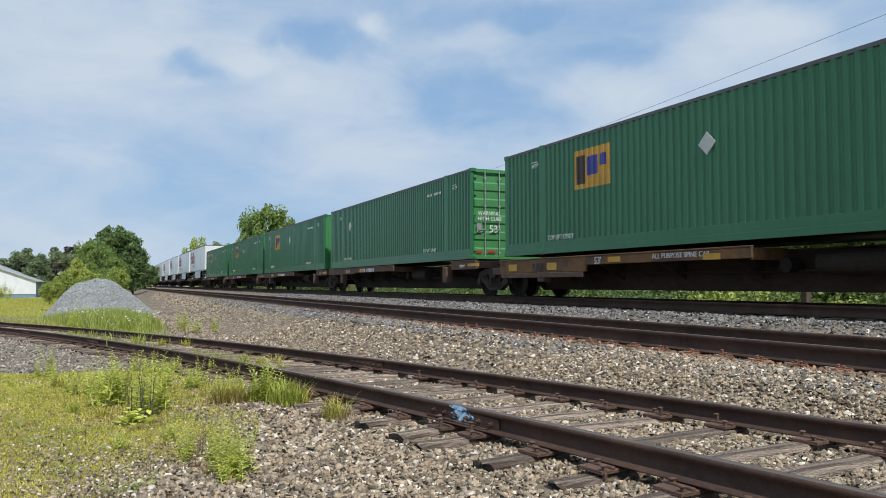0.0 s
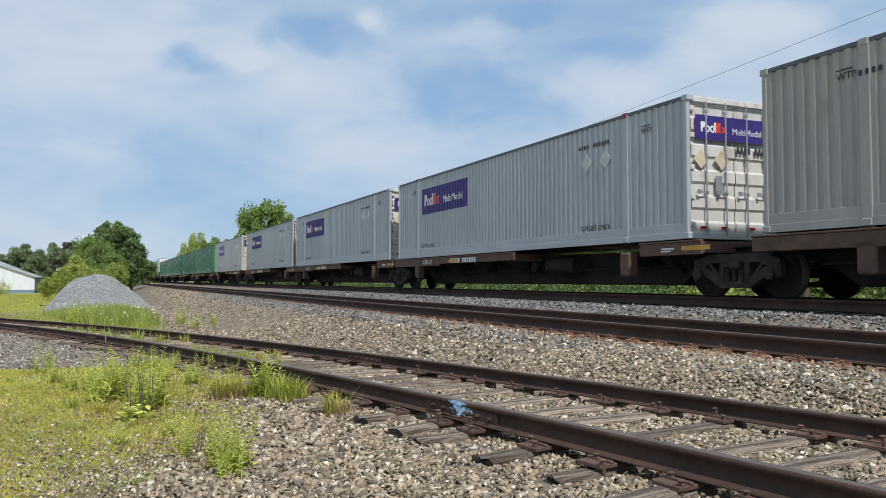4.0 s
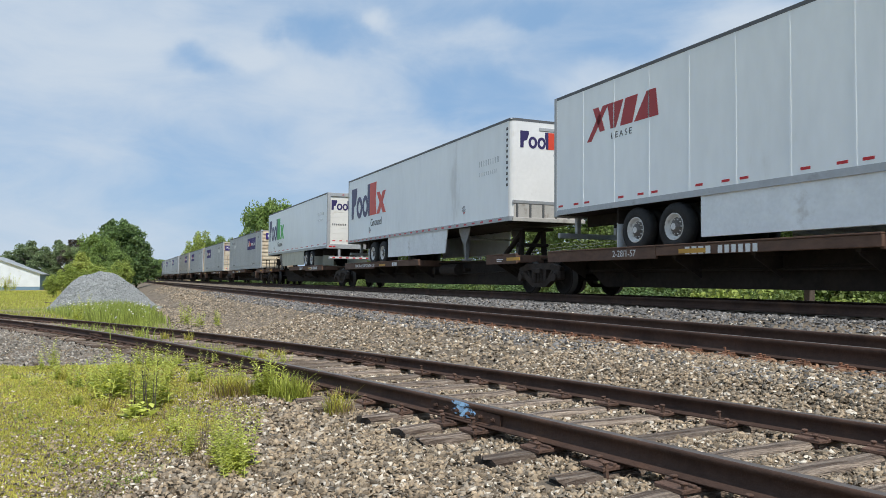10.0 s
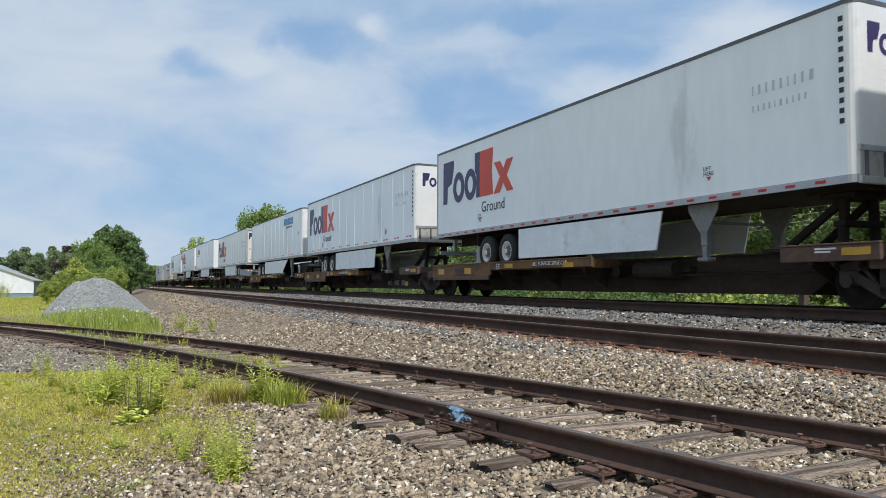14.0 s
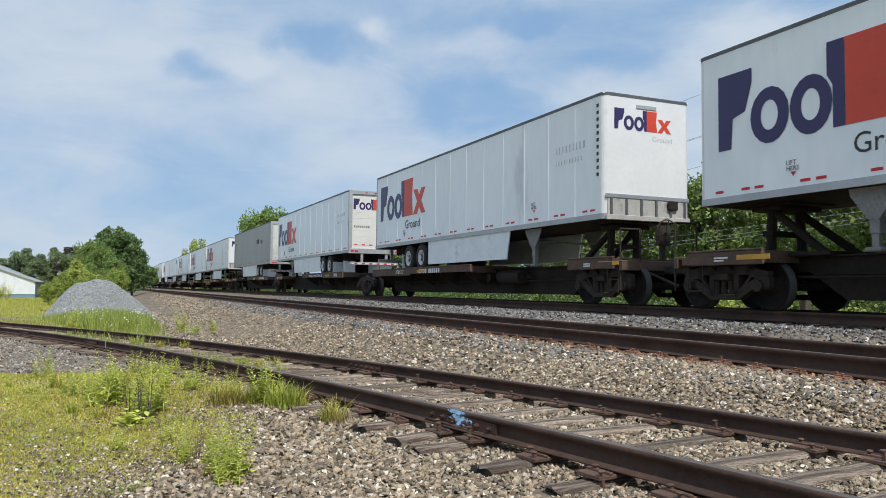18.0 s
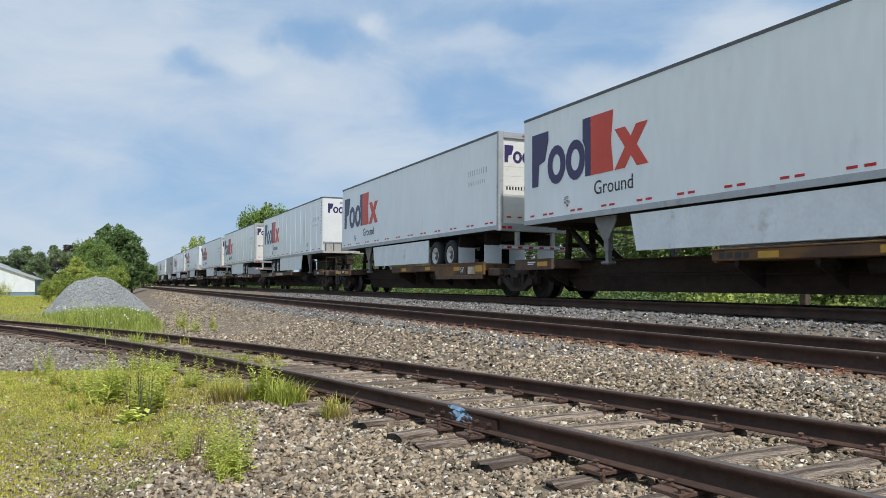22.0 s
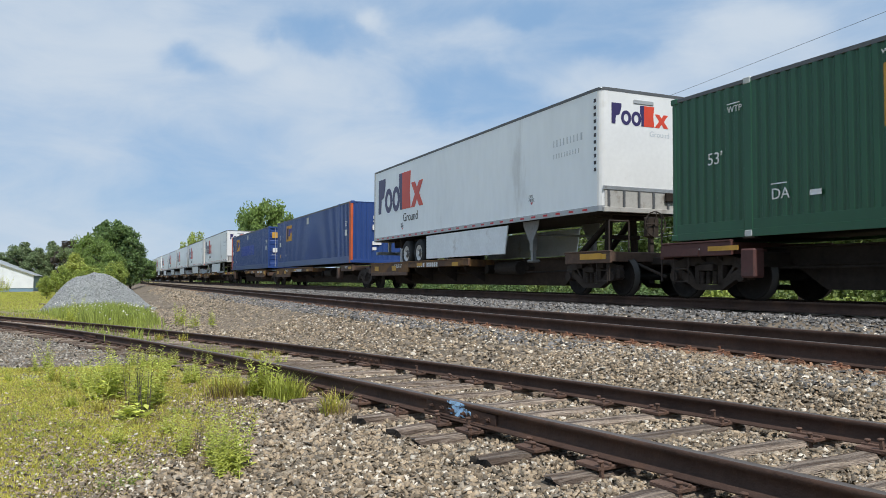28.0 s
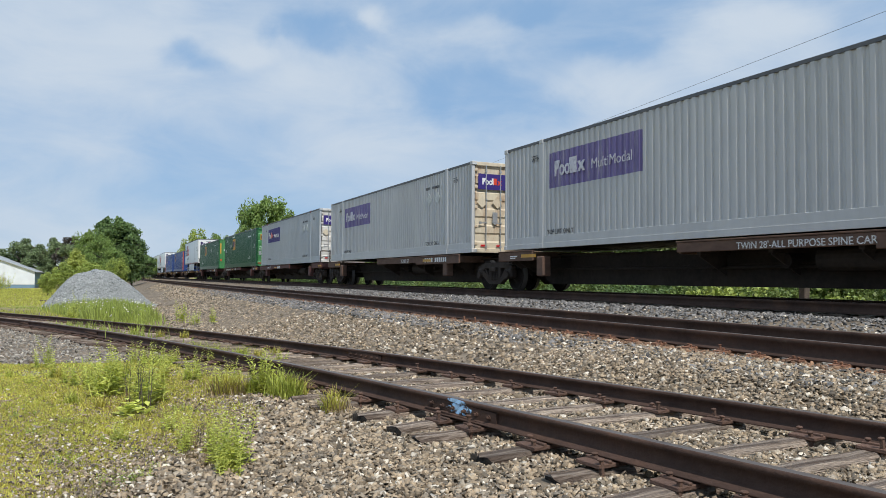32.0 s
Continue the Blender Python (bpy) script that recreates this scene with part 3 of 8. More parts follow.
def column(parent, count, size, step, material, x, y, z, face=FLAT):
    """A column of small plain bars running down from z, as one line of writing."""
    def make():
        bm = bmesh.new()
        for k in range(count):
            box(bm, -0.004, 0.0, -size, 0, -k * step - size, -k * step)
        return mesh_of("lettering", bm, material)
    return part("lettering", once(("column", count, size, step, material.name), make), material, parent, "", face @ Matrix.Translation((x, y, z)))

# ---- containers ----
CL, CW, CH = 16.154, 1.295, 2.896
POST_A, POST_B = -1.98, -14.174
RIB, RIB_DEEP, PITCH = (0.42, 0.58, 0.84), 0.034, 0.2125


def wave(bm, y0, y1, z0, z1, x, depth, pitch):
    """A corrugated sheet on the camera side (or the far side with x > 0)."""
    n = max(1, round((y0 - y1) / pitch))
    p = (y0 - y1) / n
    inward = depth if x < 0 else -depth
    ys, xs = [y0], [x]
    for i in range(n):
        a = y0 - i * p
        ys += [a - RIB[0] * p, a - RIB[1] * p, a - RIB[2] * p, a - p]
        xs += [x, x + inward, x + inward, x]
    lo = [bm.verts.new((b, a, z0)) for a, b in zip(ys, xs)]
    hi = [bm.verts.new((b, a, z1)) for a, b in zip(ys, xs)]
    for i in range(len(ys) - 1):
        bm.faces.new((lo[i], lo[i + 1], hi[i + 1], hi[i]) if x < 0 else (lo[i + 1], lo[i], hi[i], hi[i + 1]))


def wave_mesh(key, material, *args):
    def make():
        bm = bmesh.new()
        wave(bm, *args)
        bm.normal_update()
        bmesh.ops.solidify(bm, geom=bm.faces[:], thickness=0.004)
        return mesh_of("side_panel", bm, material)
    return once(("wave", key, material.name), make)


def ridged_end(material, ridges, z0, z1, half):
    """A bulkhead or door leaf pressed with horizontal ridges, its middle at x = 0, facing -y."""
    def make():
        bm = bmesh.new()
        zs, ys = [z0], [0.0]
        step = (z1 - z0) / ridges
        for i in range(ridges):
            a = z0 + i * step
            zs += [a + 0.35 * step, a + 0.45 * step, a + 0.85 * step, a + 0.95 * step]
            ys += [0.0, 0.035, 0.035, 0.0]
        zs.append(z1)
        ys.append(0.0)
        l = [bm.verts.new((-half, y, z)) for y, z in zip(ys, zs)]
        r = [bm.verts.new((half, y, z)) for y, z in zip(ys, zs)]
        for i in range(len(zs) - 1):
            bm.faces.new((l[i], r[i], r[i + 1], l[i + 1]))
        bm.normal_update()
        bmesh.ops.solidify(bm, geom=bm.faces[:], thickness=0.004)
        return mesh_of("end_panel", bm, material)
    return once(("ridged", material.name, ridges, z0, z1, half), make)


def upright_end(material, z0, z1, half):
    """A bulkhead pressed with upright corrugations, facing -y."""
    def make():
        bm = bmesh.new()
        wave(bm, half, -half, z0, z1, -0.001, 0.035, 0.26)
        bm.normal_update()
        bmesh.ops.solidify(bm, geom=bm.faces[:], thickness=0.004)
        me = mesh_of("end_panel", bm, material)
        me.transform(pose(0, 0, 0, 0, 0, 90))
        return me
    return once(("upright", material.name, z0, z1, half), make)


def casting(parent, x, y, z, material):
    def make():
        bm = bmesh.new()
        box(bm, -0.09, 0.09, -0.085, 0.085, -0.06, 0.06, 0.012)
        return mesh_of("corner_casting", bm, material)
    return part("corner_casting", once(("casting", material.name), make), material, parent, "", Matrix.Translation((x, y, z)))


def door_leaf(parent, cx, half, y, paint, rods):
    leaf = part("door", ridged_end(paint, 5, 0.14, CH - 0.12, half), paint, parent, "", Matrix.Translation((cx, y, 0)))
    def rod():
        bm = bmesh.new()
        cyl(bm, (0, 0, 0.08), (0, 0, CH - 0.08), 0.018, None, 8)
        for z in (0.2, 0.95, 1.7, 2.6):
            box(bm, -0.035, 0.035, -0.02, 0.03, z - 0.03, z + 0.03)
        return mesh_of("lock_rod", bm, M_alu)
    def handle():
        bm = bmesh.new()
        box(bm, -0.22, 0.02, -0.02, 0.0, -0.015, 0.015)
        box(bm, -0.25, -0.18, -0.03, 0.02, -0.04, 0.04)
        return mesh_of("handle", bm, M_alu)
    for rx in rods:
        part("lock_rod", once("lock_rod", rod), M_alu, leaf, "", Matrix.Translation((rx, -0.045, 0)))
        part("handle", once("door_handle", handle), M_alu, leaf, "", Matrix.Translation((rx, -0.06, 0.95)))
    side = -1 if cx < 0 else 1
    for z in (0.3, 0.85, 1.45, 2.1, 2.65):
        bar("hinge", leaf, paint, side * (half - 0.02) - 0.05, side * (half - 0.02) + 0.05, -0.03, 0.0, z - 0.05, z + 0.05, 0.008)
    return leaf


def diamond(parent, y, z, r, material, x=-CW, face=FLAT, label=""):
    return plate_shape("placard", parent, material, [(round(y - r, 4), z), (y, round(z + r, 4)), (round(y + r, 4), z), (y, round(z - r, 4))], x, 0.012, label, face)


def container(paint, end_paint, trail, lead_s, label, near=True, mark=None, fit=None):
    """A 53-foot container. trail: what its trailing end is, door, ridged or upright."""
    c = empty("shipping_container")
    tagged(c, label, "container", "containers on the train")
    side_dark = paint
    # sheets between the posts
    spans = [(-0.1, POST_A + 0.1), (POST_A - 0.1, POST_B + 0.1), (POST_B - 0.1, -CL + 0.1)]
    for x in (-CW, CW):
        for k, (a, b) in enumerate(spans):
            part("side_panel", wave_mesh((x, k), side_dark, a, b, 0.32, CH - 0.075, x, RIB_DEEP, PITCH), paint, c)
            # smooth band and rail along the bottom
            bar("bottom_band", c, paint, x - 0.003 if x < 0 else x - 0.03, x + 0.03 if x < 0 else x + 0.003, b, a, 0.14, 0.32, 0.003)
        bar("bottom_rail", c, paint, min(x, x * 0.97) - (0.012 if x < 0 else 0), max(x, x * 0.97) + (0.012 if x > 0 else 0), -CL + 0.09, -0.09, 0.0, 0.14, 0.004)
        bar("top_rail", c, M_edge, min(x, x * 0.95) - 0.004, max(x, x * 0.95) + 0.004, -CL + 0.09, -0.09, CH - 0.075, CH, 0.004, "dark grey top rail")
        for y in (-0.05, POST_A, POST_B, -CL + 0.05):
            w = 0.1 if y in (POST_A, POST_B) else 0.05
            bar("corner_post", c, paint, min(x, x * 0.93) - (0.014 if x < 0 else 0), max(x, x * 0.93) + (0.014 if x > 0 else 0), y - w, y + w, 0.05, CH - 0.02, 0.012)
            pale = M_placard if y in (POST_A, POST_B) and fit == "bright" else paint
            if x < 0:
                casting(c, x * 0.94 - 0.012 * (1 if x > 0 else -1) * -1, y, 0.062, pale)
            casting(c, x * 0.94 - 0.012 * (1 if x > 0 else -1) * -1, y, CH - 0.045, M_casting_r if y in (POST_A, POST_B) and paint is M_grey else pale)
    bar("roof", c, paint, -CW + 0.06, CW - 0.06, -CL + 0.02, -0.02, CH - 0.04, CH - 0.012)
    bar("floor", c, M_spine, -CW + 0.06, CW - 0.06, -CL + 0.02, -0.02, 0.06, 0.12)
    # ends
    for y, kind in ((0.0, "lead"), (-CL, "trail")):
        turn = pose(0, y, 0, 0, 0, 180) if kind == "lead" else pose(0, y, 0)
        bar("end_sill", c, end_paint if kind == "trail" else paint, -CW + 0.05, CW - 0.05, y - 0.012, y + 0.08, 0.0, 0.14, 0.01) if kind == "trail" else bar("end_sill", c, paint, -CW + 0.05, CW - 0.05, y - 0.08, y + 0.012, 0.0, 0.14, 0.01)
        shape = trail if kind == "trail" else ("ridged" if trail == "door" else "door")
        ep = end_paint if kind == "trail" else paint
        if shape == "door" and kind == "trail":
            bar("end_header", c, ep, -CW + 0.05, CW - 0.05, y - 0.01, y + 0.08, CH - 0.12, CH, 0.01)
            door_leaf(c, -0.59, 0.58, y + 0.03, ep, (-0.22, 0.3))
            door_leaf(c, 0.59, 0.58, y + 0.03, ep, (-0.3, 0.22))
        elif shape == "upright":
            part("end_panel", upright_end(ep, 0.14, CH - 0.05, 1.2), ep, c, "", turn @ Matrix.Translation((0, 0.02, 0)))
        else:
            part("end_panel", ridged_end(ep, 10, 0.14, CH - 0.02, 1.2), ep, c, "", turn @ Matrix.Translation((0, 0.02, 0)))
    MOVERS.append((c, lead_s, 1.165))
    return c


X_SIDE = -CW - 0.013


def wave_band(y, z, w, h, material, proud=0.003):
    """A painted band that follows the side sheet's corrugation."""
    def make():
        y0, y1 = POST_A - 0.1, POST_B + 0.1
        n = round((y0 - y1) / PITCH)
        p = (y0 - y1) / n
        ys, xs = [], []
        for i in range(n):
            ys += [-(y0 - i * p), -(y0 - i * p - RIB[0] * p), -(y0 - i * p - RIB[1] * p), -(y0 - i * p - RIB[2] * p)]
            xs += [0.0, 0.0, RIB_DEEP, RIB_DEEP]
        cut = [-y] + [a for a in ys if -y < a < -y + w] + [-y + w]
        deep = np.interp(cut, ys, xs)
        bm = bmesh.new()
        lo = [bm.verts.new((-CW - proud + d, -a, z)) for a, d in zip(cut, deep)]
        hi = [bm.verts.new((-CW - proud + d, -a, z + h)) for a, d in zip(cut, deep)]
        for i in range(len(cut) - 1):
            bm.faces.new((lo[i], lo[i + 1], hi[i + 1], hi[i]))
        bm.normal_update()
        bmesh.ops.solidify(bm, geom=bm.faces[:], thickness=0.002)
        return mesh_of("band", bm, material)
    return once(("wave_band", y, z, w, h, proud, material.name), make)


def band(c, y, z, w, h, ground, faded, face=FLAT, x=X_SIDE):
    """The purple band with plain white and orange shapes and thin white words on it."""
    if face is FLAT:
        part("band", wave_band(y, z, w, h, ground), ground, c, "faded purple band" if faded else "purple band")
    else:
        plate_shape("band", c, ground, [(y, z), (round(y - w, 4), z), (round(y - w, 4), round(z + h, 4)), (y, round(z + h, 4))], x, 0.003, "faded purple band" if faded else "purple band", face)
    k = w / 3.72
    white = M_letter_old if faded else M_letter_w
    put_mark(c, x - 0.004, y - 0.27 * k, z + h * 0.31, 0.4 * k, white, M_letter_old if faded else M_logo_r, face)
    sign_words(c, "MultiModal", 0.25 * k, white, x - 0.004, y - 1.87 * k, z + h * 0.31, "", face)


def side_marks(c, material, lift_y=(-2.35, -11.9), wtp=(-1.5, -14.75), code_y=None, code_z=2.45):
    for y in lift_y:
        sign_words(c, "TOP LIFT ONLY", 0.125, material, X_SIDE, y, 0.35)
    for y in wtp:
        sign_words(c, "WTP", 0.12, material, X_SIDE, y, 2.34)
        blocks(c, (0.3,), 0.02, 0, material, X_SIDE, y, 2.49)
    if code_y is not None:
        blocks(c, (0.06, 0.06, 0.06, 0.06, -0.1, 0.06, 0.06, 0.06, 0.06, 0.06, 0.06), 0.09, 0.05, material, X_SIDE, code_y, code_z)


def square_mark(c, y, z):
    """A painted amber square that follows the side's ribs, with plain dark and blue shapes on it."""
    part("mark_square", wave_band(y, z, 1.48, 0.96, M_logo_y), M_logo_y, c, "amber square decal")
    for w, h, dy, dz, m in ((0.36, 0.7, 0.14, 0.12, M_logo_k), (0.44, 0.46, 0.58, 0.3, M_logo_v), (0.3, 0.28, 1.06, 0.48, M_logo_v)):
        part("mark_block", wave_band(round(y - dy, 3), round(z + dz, 3), w, h, m, 0.005), m, c)


def green_box(lead, trail="upright", logo_y=-3.6, logo_big=1.0, placard_y=-8.0, fresh=False, label=None, near=True):
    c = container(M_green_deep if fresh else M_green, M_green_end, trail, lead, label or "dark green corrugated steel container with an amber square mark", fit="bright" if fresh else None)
    if logo_y is not None:
        square_mark(c, logo_y, 1.53)
    if near:
        diamond(c, placard_y, 1.93, 0.23, M_placard, X_SIDE + 0.01)
        side_marks(c, M_letter_w, () if fresh else (-2.3, -12.2), (-1.5, -14.75), -12.6, 2.33)
        if fresh:
            for yy in (-0.98, -15.1):
                sign_words(c, "53'", 0.24, M_letter_w, X_SIDE, yy, 1.42)
            for yy in (-2.5, -13.3):
                sign_words(c, "DA", 0.2, M_letter_w, X_SIDE, yy, 0.62)
                blocks(c, (0.34,), 0.02, 0, M_letter_w, X_SIDE, yy, 0.88)
                blocks(c, (0.22,), 0.09, 0, M_letter_w, X_SIDE, yy + 0.55 if yy < -5 else yy - 0.8, 0.62)
            sign_words(c, "WARNING HIGH CUBE", 0.085, M_letter_w, X_SIDE, -4.6, 2.62)
        f = end_face(-CW, -CL)
        if trail == "door":
            sign_words(c, "53'", 0.24, M_letter_w, -0.03, -0.62, 0.86, "", f)
            sign_words(c, "WARNING", 0.12, M_letter_w, -0.03, -0.22, 1.42, "", f)
            sign_words(c, "HIGH CUBE", 0.12, M_letter_w, -0.03, -0.22, 1.24, "", f)
            if fresh:
                plate_shape("mark_square", c, M_logo_y, [(-0.3, 2.0), (-0.85, 2.0), (-0.85, 2.42), (-0.3, 2.42)], -0.02, 0.003, "amber square decal", f)
                blocks(c, (0.18, 0.26), 0.26, 0.03, M_logo_k, -0.025, -0.36, 2.08, "", f)
            blocks(c, (0.1, 0.1, 0.1, -0.1, 0.1), 0.2, 0.04, M_letter_w, -0.02, -1.35, 2.25, "", f)
            blocks(c, (0.1, 0.1, 0.1, 0.1), 0.2, 0.04, M_letter_w, -0.02, -1.35, 1.98, "", f)
            plate_shape("sticker", c, M_logo_y if fresh else M_green_end, [(-1.45, 0.8), (-1.95, 0.8), (-1.95, 1.05), (-1.45, 1.05)], -0.02, 0.003, "orange warning sticker", f)
            blocks(c, (0.22, -0.15, 0.3, -0.6, 0.22, -0.15, 0.3), 0.06, 0.02, M_red, -0.02, -0.15, 0.2, "", f)
            plate_shape("data_plate", c, M_alu, [(-0.18, 0.85), (-0.36, 0.85), (-0.36, 1.15), (-0.18, 1.15)], -0.02, 0.003, "", f)
        else:
            if fresh:
                diamond(c, -0.67, 1.83, 0.22, M_placard, -0.01, f)
                plate_shape("mark_square", c, M_logo_y, [(-1.0, 2.12), (-1.64, 2.12), (-1.64, 2.56), (-1.0, 2.56)], -0.008, 0.004, "amber square decal", f)
                blocks(c, (0.2,), 0.34, 0, M_logo_k, -0.013, -1.06, 2.17, "", f)
                sign_words(c, "53'", 0.2, M_letter_w, -0.01, -1.2, 1.27, "", f)
                for y, z, w, h, m in ((-0.13, 1.48, 0.12, 1.04, M_logo_y), (-2.42, 1.42, 0.12, 1.0, M_logo_y), (-0.15, 0.74, 0.16, 0.2, M_orange), (-1.15, 0.5, 0.46, 0.28, M_letter_w)):
                    plate_shape("sticker", c, m, [(y, z), (round(y - w, 3), z), (round(y - w, 3), round(z + h, 3)), (y, round(z + h, 3))], -0.01, 0.004, "", f)
                column(c, 10, 0.1, 0.17, M_letter_w, -0.01, -2.0, 2.42, f)
            else:
                diamond(c, -0.62, 1.72, 0.23, M_placard_o, -0.01, f)
                plate_shape("sticker", c, M_letter_w, [(-1.1, 1.55), (-1.55, 1.55), (-1.55, 1.85), (-1.1, 1.85)], -0.01, 0.004, "", f)
                blocks(c, (0.14, 0.2), 0.18, 0.03, M_letter_k, -0.016, -1.16, 1.6, "", f)
                column(c, 4, 0.1, 0.15, M_letter_w, -0.01, -2.02, 2.5, f)
                column(c, 7, 0.1, 0.15, M_letter_w, -0.01, -2.27, 2.5, f)
    return c


def grey_box(lead, trail="door", band_y=-2.38, faded=False, end=None, placard_y=-12.7, buff=False, label=None):
    paint = M_buff if buff else M_grey_pale if faded else M_grey
    c = container(paint, end or M_cream, trail, lead, label or "grey corrugated steel container with a purple band")
    band(c, band_y, 1.55, 3.72, 0.92, M_purple_old if faded else M_purple, faded)
    for k in (0.0, 0.75):
        diamond(c, placard_y - k, 1.98, 0.22, M_placard, X_SIDE + 0.01)
    side_marks(c, M_letter_k, (-2.3, -12.4), (-1.5, -14.75), placard_y + (1.0 if placard_y > -5 else 0.3), 2.33)
    f = end_face(-CW, -CL)
    if trail == "door":
        band(c, -0.2, 2.02, 1.95, 0.5, M_purple, False, f, -0.012)
        for k in (0.35, 0.9):
            diamond(c, -k, 1.62, 0.2, M_cream, 0.0, f)
        blocks(c, (0.07,) * 4 + (-0.07,) + (0.07,) * 6, 0.14, 0.03, M_letter_k, -0.012, -1.3, 1.78, "", f)
        plate_shape("data_plate", c, M_alu, [(-0.72, 0.95), (-0.9, 0.95), (-0.9, 1.3), (-0.72, 1.3)], -0.01, 0.003, "", f)
        blocks(c, (0.16, -0.3, 0.16, -0.5, 0.16, -0.3, 0.16), 0.06, 0.05, M_red, -0.01, -0.3, 0.2, "", f)
    else:
        band(c, -0.35, 2.2, 1.8, 0.48, M_purple, False, f, -0.02)
        for k in (0.7, 1.6):
            diamond(c, -k, 1.6, 0.24, M_cream, -0.01, f)
    return c


def blue_box(lead, logo_y, trail, posts=False, label=None):
    c = container(M_blue, M_blue, trail, lead, label)
    square_mark(c, logo_y, 1.58)
    if not posts:
        part("paint_patch", wave_band(-5.1, 1.1, 5.6, 0.76, M_blue_new), M_blue_new, c, "brighter blue repainted patch")
    for yy in (-0.75, -15.2):
        sign_words(c, "53", 0.26, M_letter_w, X_SIDE, yy, 1.75)
        plate_shape("sticker", c, M_letter_w, [(yy, 1.3), (yy - 0.34, 1.3), (yy - 0.34, 1.58), (yy, 1.58)], X_SIDE, 0.003)
    plate_shape("sticker", c, M_placard, [(-7.78, 2.32), (-8.24, 2.32), (-8.24, 2.68), (-7.78, 2.68)], X_SIDE, 0.003)
    sign_words(c, "DA", 0.16, M_letter_w, X_SIDE, -2.4, 0.62)
    plate_shape("sticker", c, M_logo_y, [(-0.85, 0.6), (-1.05, 0.6), (-1.05, 0.8), (-0.85, 0.8)], X_SIDE, 0.003)
    for y0, on in ((0.0, not posts), (-CL, posts)):
        if on:
            for x in (-CW - 0.02, CW - 0.09):
                bar("painted_post", c, M_orange, x, x + 0.11, y0 - 0.02 if y0 < -1 else y0 - 0.24, y0 + 0.26 if y0 < -1 else y0 + 0.02, 0.0, CH + 0.005, 0.01, "orange painted corner post")
    f = end_face(-CW, -CL)
    if posts:
        sign_words(c, "53", 0.3, M_letter_w, -0.005, -1.05, 1.95, "", f)
        for z0, h, w0 in ((1.55, 0.26, 0.5), (0.85, 0.18, 0.45), (0.6, 0.14, 0.2)):
            plate_shape("sticker", c, M_letter_w, [(-1.05, z0), (-1.05 - w0, z0), (-1.05 - w0, z0 + h), (-1.05, z0 + h)], -0.005, 0.003, "", f)
    else:
        plate_shape("mark_square", c, M_logo_y, [(-0.25, 2.1), (-0.8, 2.1), (-0.8, 2.5), (-0.25, 2.5)], -0.02, 0.003, "", f)
        plate_shape("sticker", c, M_letter_w, [(-0.3, 1.1), (-0.8, 1.1), (-0.8, 1.4), (-0.3, 1.4)], -0.02, 0.003, "", f)
    return c

# ---- road trailers on the train ----
TL, TW, TB, TT = 16.15, 1.295, 0.94, 3.88


def tyre_mesh():
    bm = bmesh.new()
    lathe(bm, [(0.13, 0.29), (0.135, 0.36), (0.12, 0.46), (0.08, 0.505), (-0.08, 0.505), (-0.12, 0.46), (-0.135, 0.36), (-0.125, 0.29), (-0.09, 0.27), (0.09, 0.27)], 26)
    return mesh_of("tyre", bm, M_rubber)


def rim_mesh():
    bm = bmesh.new()
    lathe(bm, [(0.10, 0.275), (-0.125, 0.285), (-0.13, 0.27), (-0.06, 0.245), (-0.03, 0.20), (-0.055, 0.16), (-0.06, 0.13), (-0.11, 0.12), (-0.14, 0.07)], 24, [0, 0, 0, 0, 1, 1, 1, 1, 1])
    for i in range(10):
        a = i * math.pi / 5
        cyl(bm, (-0.075, 0.155 * math.cos(a), 0.155 * math.sin(a)), (-0.045, 0.155 * math.cos(a), 0.155 * math.sin(a)), 0.014, None, 6)
    for i in range(5):
        a = (i + 0.5) * math.pi * 2 / 5
        cyl(bm, (-0.058, 0.21 * math.cos(a), 0.21 * math.sin(a)), (-0.03, 0.21 * math.cos(a), 0.21 * math.sin(a)), 0.028, None, 8)
    return mesh_of("rim", bm, M_rim, M_hub)


def road_wheel(t, x, y, far, deck, inner=False):
    turn = pose(x, y, 0.51 + deck, 0, 0, 180 if far else 0)
    w = part("wheel", once("tyre", tyre_mesh), M_rubber, t, "black tyre on a white steel rim", turn)
    if not inner:
        part("rim", once("rim", rim_mesh), M_rim, w, "white steel rim")
    return w


def skirt_mesh(long, cut, material, slope):
    def make():
        bm = bmesh.new()
        prism(bm, [(0, 0), (-long + slope, 0), (-long, 0.82), (cut, 0.82)], -0.02, 0.02)
        bmesh.ops.bevel(bm, geom=bm.edges[:], offset=0.006, segments=1, affect="EDGES")
        return mesh_of("side_skirt", bm, material)
    return once(("skirt", long, cut, slope, material.name), make)


def leg_mesh():
    bm = bmesh.new()
    box(bm, -0.07, 0.07, -0.09, 0.09, 0.30, 0.94, 0.01)
    box(bm, -0.05, 0.05, -0.06, 0.06, 0.12, 0.32)
    box(bm, -0.12, 0.12, -0.15, 0.15, 0.06, 0.12, 0.02)
    prism(bm, [(-0.42, 0.94), (-0.40, 0.84), (-0.1, 0.5), (0.1, 0.5), (0.40, 0.84), (0.42, 0.94)], -0.085, -0.06)
    return mesh_of("landing_leg", bm, M_leg)


def body_outline(round_front):
    """Plan of the wall shell, nose at y = 0 and rear at y = TL."""
    r = 0.16
    pts = [(-TW, TL), (-TW, r)]
    if round_front:
        pts += [(-TW + r - r * math.cos(a), r - r * math.sin(a)) for a in (math.pi / 8, math.pi / 4, 3 * math.pi / 8)]
    pts += [(-TW + r, 0), (TW - r, 0)]
    if round_front:
        pts += [(TW - r + r * math.sin(a), r - r * math.cos(a)) for a in (math.pi / 8, math.pi / 4, 3 * math.pi / 8)]
    pts += [(TW, r), (TW, TL)]
    return pts


